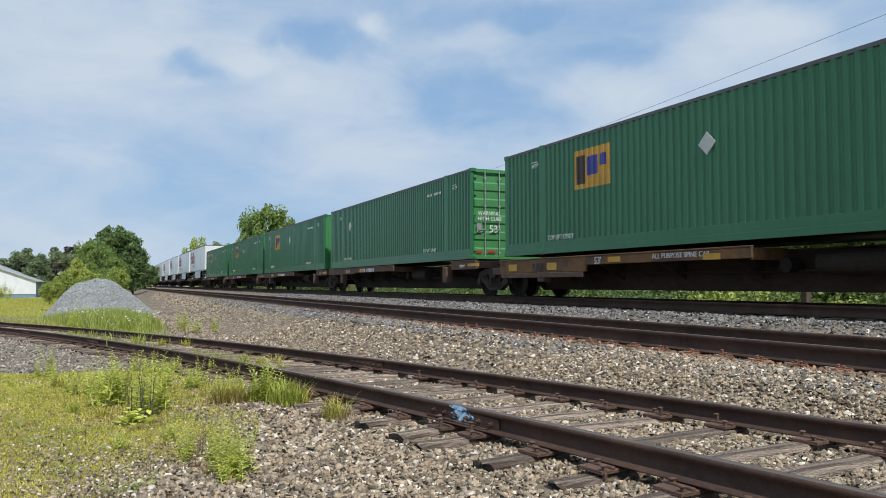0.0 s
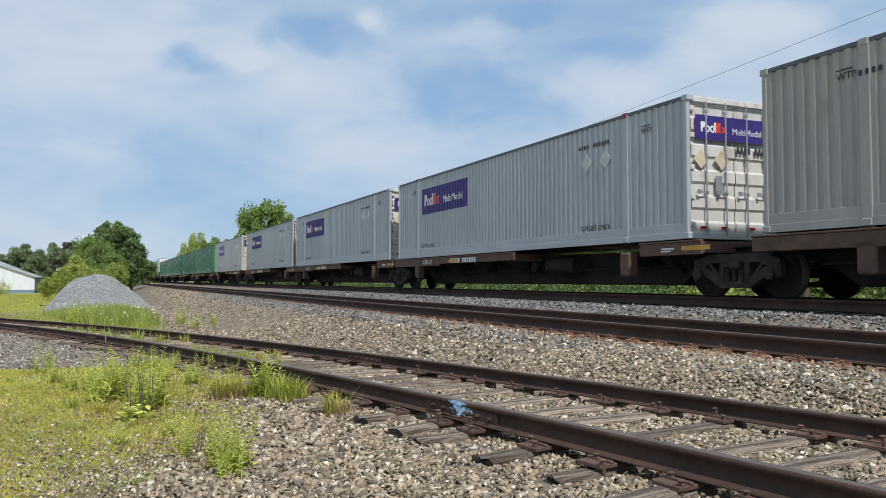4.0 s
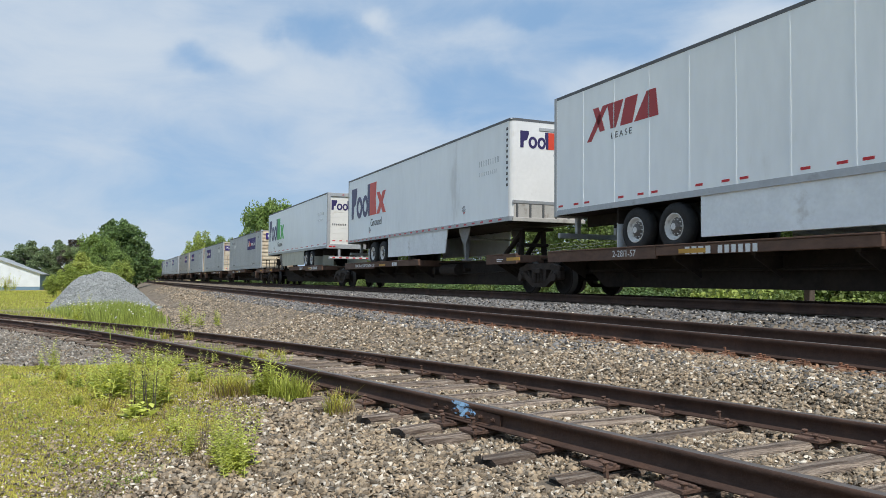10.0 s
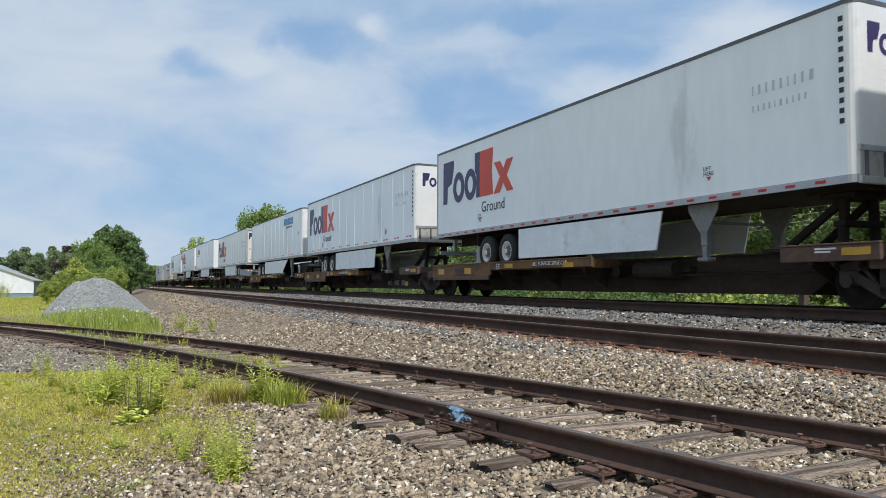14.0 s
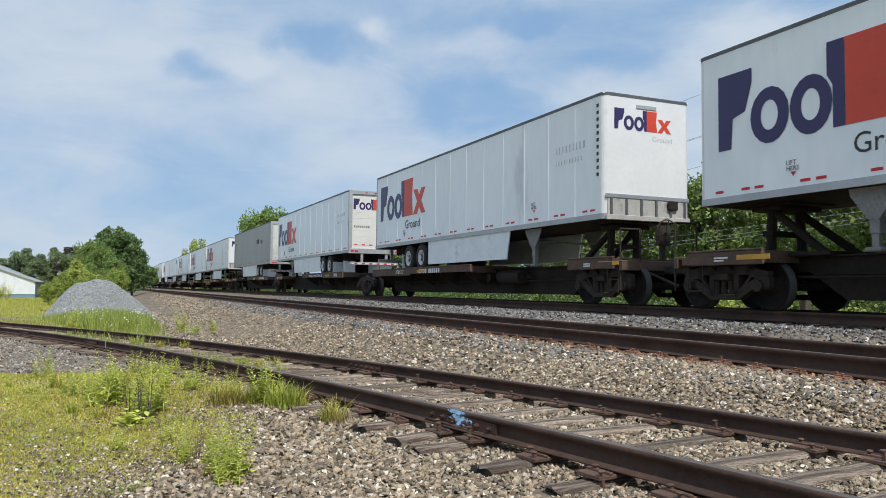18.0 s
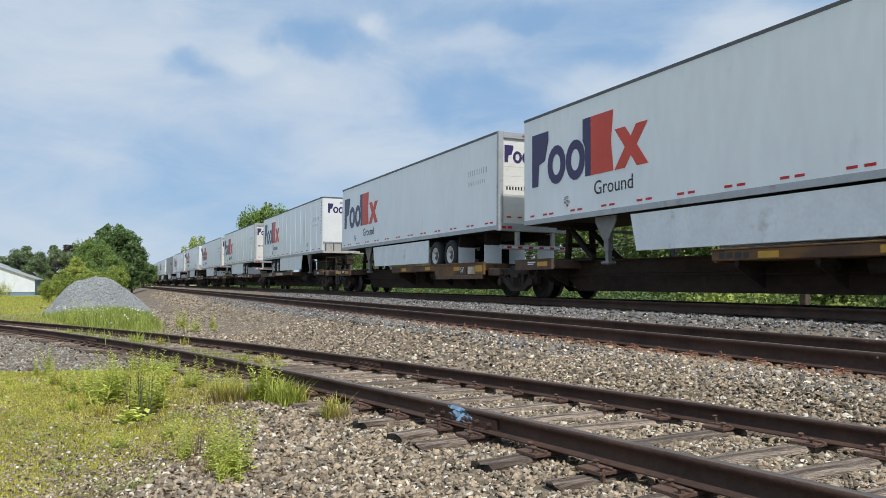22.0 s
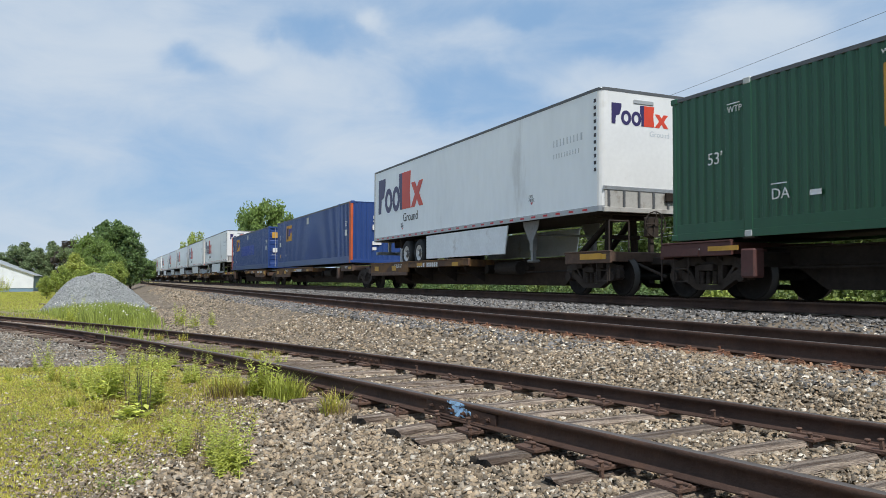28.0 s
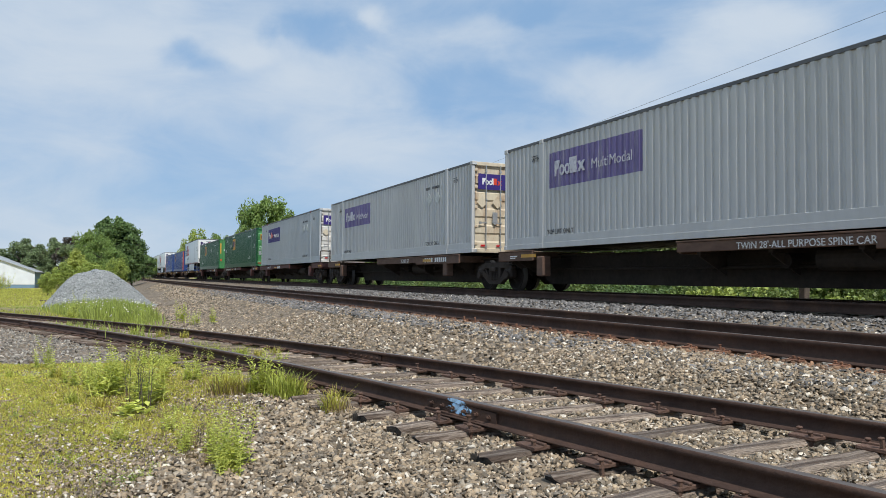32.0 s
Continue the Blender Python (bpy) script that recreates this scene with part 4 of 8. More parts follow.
def shell_mesh(material, nose_material, tt):
    """Side walls and nose as one pressed shell of panels; the nose carries its own colour."""
    def make():
        bm = bmesh.new()
        pts = body_outline(True)
        lo = [bm.verts.new((x, y, TB + 0.1)) for x, y in pts]
        hi = [bm.verts.new((x, y, tt - 0.05)) for x, y in pts]
        for i in range(len(pts) - 1):
            f = bm.faces.new((lo[i], hi[i], hi[i + 1], lo[i + 1]))
            if 1 <= i < len(pts) - 2:
                f.material_index = 1
        bmesh.ops.recalc_face_normals(bm, faces=bm.faces[:])
        return mesh_of("wall_shell", bm, material, nose_material)
    return once(("shell", material.name, nose_material.name, tt), make)


def rim_band(z0, z1, grow, material, key):
    """A rail that runs round the sides and the nose."""
    def make():
        bm = bmesh.new()
        pts = body_outline(True)
        ring = []
        for z in (z0, z1):
            ring.append([bm.verts.new((x * (1 + grow / TW), y - (grow if y < 0.2 else 0), z)) for x, y in pts])
        inner = [[bm.verts.new((x * 0.97, max(y, 0.04), z)) for x, y in pts] for z in (z0, z1)]
        n = len(pts)
        for i in range(n - 1):
            bm.faces.new((ring[0][i], ring[1][i], ring[1][i + 1], ring[0][i + 1]))
            bm.faces.new((ring[1][i], inner[1][i], inner[1][i + 1], ring[1][i + 1]))
            bm.faces.new((ring[0][i], ring[0][i + 1], inner[0][i + 1], inner[0][i]))
        bmesh.ops.recalc_face_normals(bm, faces=bm.faces[:])
        return mesh_of(key, bm, material)
    return once(("band", key, material.name, z0, z1), make)


def roll_door(t, m, near=True, ribs=9, swing=False, tt=TT):
    """The rear door under a frame; m brings its frame of reference (facing -y at y = 0) to the rear."""
    def leaf():
        bm = bmesh.new()
        step = (tt - 0.2 - TB - 0.2) / ribs
        prof = []
        for i in range(ribs):
            z = TB + 0.2 + i * step
            prof += [(0.05, z + 0.004), (0.05, z + step - 0.004), (0.058, z + step)]
        a = [bm.verts.new((-1.14, y, z)) for y, z in prof]
        b = [bm.verts.new((1.14, y, z)) for y, z in prof]
        for i in range(len(prof) - 1):
            bm.faces.new((a[i], b[i], b[i + 1], a[i + 1]))
        return mesh_of("rear_door", bm, M_door)
    def swing_leaf():
        bm = bmesh.new()
        for a, b in ((-1.14, -0.01), (0.01, 1.14)):
            box(bm, a, b, 0.03, 0.07, TB + 0.24, tt - 0.16, 0.008)
            for rx in (a + 0.3, b - 0.3):
                cyl(bm, (rx, 0.0, TB + 0.2), (rx, 0.0, tt - 0.16), 0.02, None, 8)
                box(bm, rx - 0.15, rx + 0.02, -0.02, 0.01, TB + 0.75, TB + 0.79)
        return mesh_of("rear_door", bm, M_silver)
    part("rear_door", once(("swing_leaf", tt), swing_leaf) if swing else once(("roll_leaf", tt), leaf), M_door, t, "", m)
    for x in (-1, 1):
        bar_m("rear_post", t, M_frame, x * 1.22 - 0.085, x * 1.22 + 0.085, -0.01, 0.12, TB, tt, m, 0.012)
    bar_m("rear_header", t, M_frame, -1.135, 1.135, -0.01, 0.12, tt - 0.2, tt - 0.005, m, 0.012)
    bar_m("rear_sill", t, M_frame, -1.3, 1.3, -0.02, 0.14, TB - 0.04, TB + 0.2, m, 0.012)
    for x in (-0.45, 0.0, 0.45) if near else ():
        bar_m("marker_lamp", t, M_red, x - 0.05, x + 0.05, -0.025, -0.012, tt - 0.12, tt - 0.08, m)
    for x in (-1, 1):
        for lx in (x * 1.13, x * 0.93) if near else ():
            bar_m("tail_lamp", t, M_red, lx - 0.075, lx + 0.075, -0.032, -0.02, TB + 0.03, TB + 0.11, m, 0.005)
        bar_m("bumper_leg", t, M_frame, x * 0.62 - 0.06, x * 0.62 + 0.06, 0.02, 0.14, TB - 0.45, TB - 0.04, m, 0.01)
    bar_m("bumper", t, M_frame, -1.2, 1.2, 0.01, 0.12, TB - 0.58, TB - 0.45, m, 0.01)
    bar_m("reflective_tape", t, M_tape, -1.12, 1.12, 0.004, 0.0105, TB - 0.55, TB - 0.49, m, 0.0, "red and white reflective tape")
    y = 0.026 if swing else 0.046
    bar_m("reflective_tape", t, M_tape, -1.05, 1.05, y - 0.003, y + 0.003, TB + 0.36, TB + 0.41, m, 0.0, "red and white reflective tape")
    def latch():
        bm = bmesh.new()
        box(bm, -0.3, 0.05, -0.03, 0.02, -0.02, 0.02, 0.008)
        box(bm, -0.05, 0.05, -0.05, 0.03, -0.06, 0.06, 0.01)
        box(bm, 0.12, 0.22, -0.03, 0.02, -0.05, 0.05, 0.01)
        return mesh_of("latch", bm, M_alu)
    part("latch", once("roll_latch", latch), M_alu, t, "", m @ Matrix.Translation((0.35, 0.04, TB + 0.27)))


def bar_m(name, parent, material, x0, x1, y0, y1, z0, z1, m, bevel=0.0, label=""):
    ob = bar(name, parent, material, x0, x1, y0, y1, z0, z1, bevel, label)
    ob.matrix_basis = m @ ob.matrix_basis
    return ob


DECK = {}


def trailer(lead, kind, label, colors=None, wall=None, nose=None, seams=True, tandem=None, skirt=None, near=True, rise=0.0, roof=0.0, mark=0.0, site=True, code=True, ground=True, swing=False, group="road trailers on the train", skirt_y=None, drop=0.2, fore=0.0):
    """kind R: its rear leads; N: its nose leads. rise and roof: how far the body and its roof stand above the usual."""
    tt, deck = round(TT + roof, 3), DECK.get(lead, -0.07)
    tandem = tandem or (3.65 if kind == "R" else 3.5)
    skirt_y = skirt_y or ((5.6, 11.6) if kind == "R" else (5.35, 11.45))
    wall, nose, skirt = wall or M_white, nose or M_nose, skirt or M_skirt
    t = empty("road_trailer")
    tagged(t, label, "trailer", group)
    rear = (lambda d: -d) if kind == "R" else (lambda d: -TL + d)
    nose_m = pose(0, -TL, 0) if kind == "R" else pose(0, 0, 0, 0, 0, 180)
    rear_m = pose(0, 0, 0, 0, 0, 180) if kind == "R" else pose(0, -TL, 0)
    part("wall_shell", shell_mesh(wall, nose, tt), wall, t, "", nose_m)
    part("bottom_rail", rim_band(TB, TB + 0.13, 0.006, M_alu, "bottom_rail"), M_alu, t, "riveted aluminium bottom rail", nose_m)
    part("top_rail", rim_band(tt - 0.075, tt, 0.006, M_edge, "top_rail"), M_edge, t, "dark grey top rail", nose_m)
    bar("roof", t, wall, -TW + 0.02, TW - 0.02, -TL + 0.03, -0.03, tt - 0.03, tt - 0.005)
    bar("floor", t, M_spine, -TW + 0.05, TW - 0.05, -TL + 0.06, -0.06, TB + 0.01, TB + 0.08)
    roll_door(t, rear_m, near, swing=swing, tt=tt)
    # running gear
    for x in (-0.42, 0.42):
        bar("slide_rail", t, M_spine, x - 0.06, x + 0.06, min(rear(0.3), rear(6.2)), max(rear(0.3), rear(6.2)), TB - 0.28, TB, 0.01)
    for d in (tandem, tandem + 1.25):
        y = rear(d)
        for x in (-1.13, 1.13):
            road_wheel(t, x, y, x > 0, deck - rise)
            if near:
                road_wheel(t, x * 0.71, y, x > 0, deck - rise, True)
        def axle():
            bm = bmesh.new()
            cyl(bm, (-1.0, 0, 0), (1.0, 0, 0), 0.07, None, 10)
            box(bm, -0.55, -0.35, -0.2, 0.2, -0.05, 0.2)
            box(bm, 0.35, 0.55, -0.2, 0.2, -0.05, 0.2)
            return mesh_of("axle", bm, M_spine)
        part("axle", once("road_axle", axle), M_spine, t, "", Matrix.Translation((0, y, 0.51 + deck - rise)))
    for d, on in ((tandem - 0.66, True), (1.0, kind == "N")):
        if on:
            for x in (-0.95, 0.95):
                bar("mud_flap", t, skirt, x - 0.3, x + 0.3, rear(d) - 0.006, rear(d) + 0.006, round(deck + 0.1, 3), round(deck + 0.1 + 0.66 * (TB - 0.06 - deck - 0.1), 3), 0.0, "white mud flap")
                # dark box in place of the flap's upper third, which lies in shade
                bar("flap_bracket", t, M_spine, x - 0.28, x + 0.28, rear(d) - 0.02, rear(d) + 0.02, round(deck + 0.1 + 0.66 * (TB - 0.06 - deck - 0.1), 3) - 0.02, TB - 0.04)
    a, b = skirt_y
    me = skirt_mesh(round(b - a, 3), fore, skirt, drop)
    low = 0.13 + (deck + 0.07) * 0.5
    for x in (-1.24, 1.24):
        part("side_skirt", me, skirt, t, "", Matrix.Translation((x, -a, low)) if kind == "R" else Matrix.LocRotScale((x, -TL + a, low), Euler((0, 0, math.pi)), None))
    k = (TB - deck + rise) / (TB - 0.06)
    for x in (-1.0, 1.0):
        part("landing_leg", once("landing_leg", leg_mesh), M_leg, t, "", Matrix.LocRotScale((x, rear(12.6), TB * (1 - k)), None, (1, 1, k)))
    bar("leg_brace", t, M_leg, -1.0, 1.0, rear(12.6) - 0.03, rear(12.6) + 0.03, 0.55, 0.61)
    bar("king_pin_plate", t, M_spine, -0.6, 0.6, min(rear(14.6), rear(15.9)), max(rear(14.6), rear(15.9)), TB - 0.03, TB + 0.01)
    # marks on the camera side
    xs = -TW - 0.002
    tape_r = bars_of((0.2,), 0.05, 0, M_red)
    if near:
        if not colors:
            spots = [-0.2 - k * 2.5 for k in range(7)] + [-0.9 - k * 2.5 - d for k in range(6) for d in (0, 0.46)]
        elif seams or kind == "N":
            spots = [-0.46] + [-1.1 - k * 1.29 - d for k in range(12) for d in (0, 0.31)]
        else:
            spots = [-0.4 - k * 0.6 for k in range(26)]
        low = TB + (0.2 if seams or kind == "N" else 0.04)
        for y in spots:
            part("reflector", tape_r, M_red, t, "red reflective strip", Matrix.Translation((xs - (0 if low > TB + 0.1 else 0.006), y, low)))
        if seams:
            for k in range(12):
                y = -1.3 - k * 1.24
                bar("seam", t, wall, -TW - 0.005, -TW + 0.001, y - 0.022, y + 0.022, TB + 0.13, tt - 0.075)
        if site:
            blocks(t, (0.03, 0.05, 0.04, 0.05, 0.05, 0.03, 0.04, 0.05, 0.08), 0.18, 0.11, M_letter_g, xs, -14.1, 2.74)
            blocks(t, (0.03, 0.04, 0.04, 0.04, 0.03, 0.05, 0.04, 0.04, 0.04, 0.04), 0.12, 0.085, M_letter_g, xs, -14.1, 2.44)
        if colors:
            for yy, zz in ((-3.15, TB + 0.4), (-12.85, TB + 0.5)) if kind == "R" else ((-2.1, TB + 0.42),):
                sign_words(t, "LIFT", 0.085, M_letter_k, xs, yy, zz + 0.1)
                sign_words(t, "HERE", 0.085, M_letter_k, xs, yy, zz)
                plate_shape("arrow", t, M_red, [(round(yy - 0.09, 3), round(zz - 0.02, 3)), (round(yy - 0.15, 3), round(zz - 0.1, 3)), (round(yy - 0.21, 3), round(zz - 0.02, 3))], xs, 0.003)
        # row of small marks down the trailing corner
        if code and kind == "R":
            column(t, 11, 0.085, 0.165, M_letter_k, -TW - 0.002, -TL + 0.28, tt - 0.25)
    if colors:
        z = TB + (1.0 if kind == "N" else 1.1) + mark
        put_mark(t, xs - 0.004, -0.55, z, 1.42, colors[0], colors[1])
        if ground:
            sign_words(t, "Ground", 0.34, M_letter_k, xs - 0.004, -3.38, z - 0.48)
    f = end_face(-TW, -TL)
    if kind == "R" and near:
        # ribbed lower nose box, lamps and couplings
        bar("nose_box", t, M_boxgrey, -TW + 0.05, TW - 0.05, -TL - 0.05, -TL + 0.02, TB - 0.02, TB + 0.1, 0.01)
        if code:
            bar("nose_box", t, M_alu, -TW + 0.05, TW - 0.05, -TL - 0.03, -TL + 0.01, TB + 0.5, TB + 0.6, 0.01)
            bar("nose_plate", t, M_boxgrey, -TW + 0.1, TW - 0.1, -TL - 0.012, -TL, TB + 0.1, TB + 0.5)
            for k in range(6):
                x = -1.1 + k * 0.44
                bar("nose_rib", t, M_edge, x - 0.03, x + 0.03, -TL - 0.05, -TL - 0.012, TB + 0.1, TB + 0.5, 0.006)
        bar("lamp_bar", t, M_frame, -0.35, 0.25, -TL - 0.02, -TL, tt - 0.32, tt - 0.22, 0.01)
        bar("coupling_box", t, M_spine, 0.55, 0.85, -TL - 0.09, -TL - 0.03, TB + 0.28, TB + 0.5, 0.02)
        if colors:
            put_mark(t, -0.004, -0.3, tt - 0.85, 0.5, colors[0], colors[1], f)
            sign_words(t, "Ground", 0.14, M_letter_g, -0.003, -1.42, tt - 1.08, "", f)
    if kind == "N" and near and colors and not swing:
        g = f @ Matrix.Translation((0.05, 0, 0))
        put_mark(t, -0.004, -0.22, tt - 0.92, 0.52, colors[0], colors[1], g)
        sign_words(t, "Ground", 0.15, M_letter_g, -0.003, -1.38, tt - 1.16, "", g)
        blocks(t, (0.05,) * 8, 0.1, 0.05, M_letter_k, -0.003, -0.28, TB + 1.2, "", g)
    MOVERS.append((t, lead, 1.06 + rise))
    return t

# ---- spine cars ----
WHEEL_R = 0.457


def wheelset_mesh():
    bm = bmesh.new()
    prof = [(-0.30, 0.10), (-0.30, 0.11), (-0.10, 0.12), (-0.075, 0.17), (-0.015, 0.20), (-0.02, 0.38), (-0.07, 0.40), (-0.075, 0.453), (0.045, 0.46), (0.06, 0.485), (0.085, 0.48), (0.085, 0.40), (0.03, 0.38), (0.035, 0.20), (0.10, 0.14), (0.11, 0.09)]
    mats = [0, 0, 0, 0, 0, 0, 0, 1, 1, 0, 0, 0, 0, 0, 0]
    for side in (-1, 1):
        b2 = bmesh.new()
        lathe(b2, prof, 20, mats)
        me = bpy.data.meshes.new("tmp")
        b2.to_mesh(me)
        b2.free()
        me.transform(pose(-0.753, 0, 0) if side < 0 else pose(0.753, 0, 0, 0, 0, 180))
        bm.from_mesh(me)
        bpy.data.meshes.remove(me)
        # end cap with three bolts
        x = side * 1.10
        cyl(bm, (side * 0.98, 0, 0), (x, 0, 0), 0.105, None, 14)
        for i in range(3):
            a = i * 2 * math.pi / 3
            cyl(bm, (x, 0.06 * math.cos(a), 0.06 * math.sin(a)), (x + side * 0.02, 0.06 * math.cos(a), 0.06 * math.sin(a)), 0.02, None, 6)
    cyl(bm, (-0.7, 0, 0), (0.7, 0, 0), 0.085, None, 12)
    return mesh_of("wheelset", bm, M_wheel, M_tread)


def side_frame_mesh():
    bm = bmesh.new()
    def arm(p, q, w0, w1, deep=0.075):
        (y0, z0), (y1, z1) = p, q
        d = Vector((y1 - y0, z1 - z0)).normalized()
        n = Vector((-d.y, d.x))
        prism(bm, [(y0 + n.x * w0, z0 + n.y * w0), (y1 + n.x * w1, z1 + n.y * w1), (y1 - n.x * w1, z1 - n.y * w1), (y0 - n.x * w0, z0 - n.y * w0)], -deep, deep)
    arm((-0.64, 0.75), (0.64, 0.75), 0.085, 0.085)
    for s in (-1, 1):
        arm((0.60 * s, 0.75), (1.04 * s, 0.62), 0.085, 0.10)
        arm((0.86 * s, 0.56), (0.30 * s, 0.26), 0.075, 0.085)
        arm((0.31 * s, 0.72), (0.31 * s, 0.26), 0.06, 0.06)
        arm((0.66 * s, 0.66), (0.40 * s, 0.36), 0.03, 0.03, 0.05)
        box(bm, -0.11, 0.11, 0.76 * s + (-0.02 if s > 0 else -0.32), 0.76 * s + (0.32 if s > 0 else 0.02), 0.38, 0.66, 0.05)
        cyl(bm, (-0.17, 0.89 * s, 0.457), (-0.09, 0.89 * s, 0.457), 0.11, None, 14)
    arm((-0.34, 0.24), (0.34, 0.24), 0.055, 0.055)
    return mesh_of("side_frame", bm, M_truck)


def spring_mesh():
    bm = bmesh.new()
    lathe(bm, [(0.3 + 0.018 * k, 0.07 if k % 2 else 0.05) for k in range(15)], 8)
    me = mesh_of("spring", bm, M_truck)
    me.transform(pose(0, 0, 0, 0, -90, 0))
    return me


def bolster_mesh():
    bm = bmesh.new()
    box(bm, -1.16, 1.16, -0.20, 0.20, 0.56, 0.70, 0.02)
    box(bm, -0.45, 0.45, -0.28, 0.28, 0.54, 0.76, 0.03)
    cyl(bm, (0, 0, 0.74), (0, 0, 0.84), 0.2, None, 16)
    return mesh_of("truck", bm, M_truck)


ROLLERS = []


def truck(car, y, lead):
    b = part("truck", once("bolster", bolster_mesh), M_truck, car, "grimy cast steel two-axle truck", Matrix.Translation((0, y, 0)))
    for x in (-0.99, 0.99):
        part("side_frame", once("side_frame", side_frame_mesh), M_truck, b, "", pose(x, 0, 0, 0, 0, 0 if x < 0 else 180))
        for sy in (-0.17, 0.0, 0.17) if x < 0 else ():
            part("spring", once("spring", spring_mesh), M_truck, b, "", Matrix.Translation((x * 1.05, sy, 0)))
    for dy in (-0.89, 0.89):
        w = part("wheelset", once("wheelset", wheelset_mesh), M_wheel, b, "", Matrix.Translation((0, dy, WHEEL_R)))
        ROLLERS.append((w, dy, lead + y + dy))


def gusset_mesh(material):
    def make():
        bm = bmesh.new()
        prism(bm, [(-0.05, 0.0), (0.05, 0.0), (0.05, 0.1), (-0.05, 0.1)], -1.22, 1.22)
        for s in (-1, 1):
            a = [bm.verts.new(v) for v in ((s * 0.5, -0.012, 0.05), (s * 1.2, -0.012, 0.05), (s * 1.2, -0.012, -0.04), (s * 0.5, -0.012, -0.42))]
            b = [bm.verts.new((v.co.x, 0.012, v.co.z)) for v in a]
            bm.faces.new(a)
            bm.faces.new(b[::-1])
            for i in range(4):
                bm.faces.new((a[i], b[i], b[(i + 1) % 4], a[(i + 1) % 4]))
        bmesh.ops.recalc_face_normals(bm, faces=bm.faces[:])
        return mesh_of("cross_bearer", bm, material)
    return once(("gusset", material.name), make)


def spine_mesh(y0, y1, a, b, material):
    """The centre beam from y0 down to y1; its ends rise over the trucks for a and b."""
    bm = bmesh.new()
    low, mid = 0.22, 0.72
    out = [(y0, 0.97), (y0, mid), (y0 - a, mid), (y0 - a - 0.75, low), (y1 + b + 0.75, low), (y1 + b, mid), (y1, mid), (y1, 0.97)]
    prism(bm, out, -0.42, 0.42)
    return mesh_of("centre_beam", bm, material)


def coupler_mesh():
    bm = bmesh.new()
    box(bm, -0.11, 0.11, -0.75, 0.0, 0.74, 0.92, 0.02)
    box(bm, -0.19, 0.19, -1.0, -0.72, 0.68, 0.98, 0.05)
    box(bm, 0.02, 0.2, -1.12, -0.98, 0.70, 0.96, 0.04)
    cyl(bm, (-0.55, -0.1, 0.75), (-0.35, -0.85, 0.45), 0.035, None, 8)
    return mesh_of("coupler", bm, M_truck)


def rail_frame(points, r, name, material):
    bm = bmesh.new()
    for p, q in zip(points, points[1:]):
        cyl(bm, p, q, r, None, 8)
    return mesh_of(name, bm, material)


def hitch_mesh():
    bm = bmesh.new()
    for s in (-1, 1):
        cyl(bm, (s * 0.42, 0.0, 1.0), (s * 0.36, 0.0, 1.92), 0.09, None, 8)
        cyl(bm, (s * 0.42, -1.25, 1.0), (s * 0.32, -0.05, 1.85), 0.08, None, 8)
    box(bm, -0.55, 0.55, -0.35, 0.35, 1.88, 1.97, 0.02)
    box(bm, -0.5, 0.5, -0.12, 0.12, 1.4, 1.5, 0.01)
    box(bm, -0.7, 0.7, -1.5, 0.2, 0.99, 1.06, 0.01)
    return mesh_of("trailer_hitch", bm, M_spine)


CAR_PAINT = {"yellow": M_yellow, "brown": M_brown, "dark": M_dark, "maroon": M_maroon}


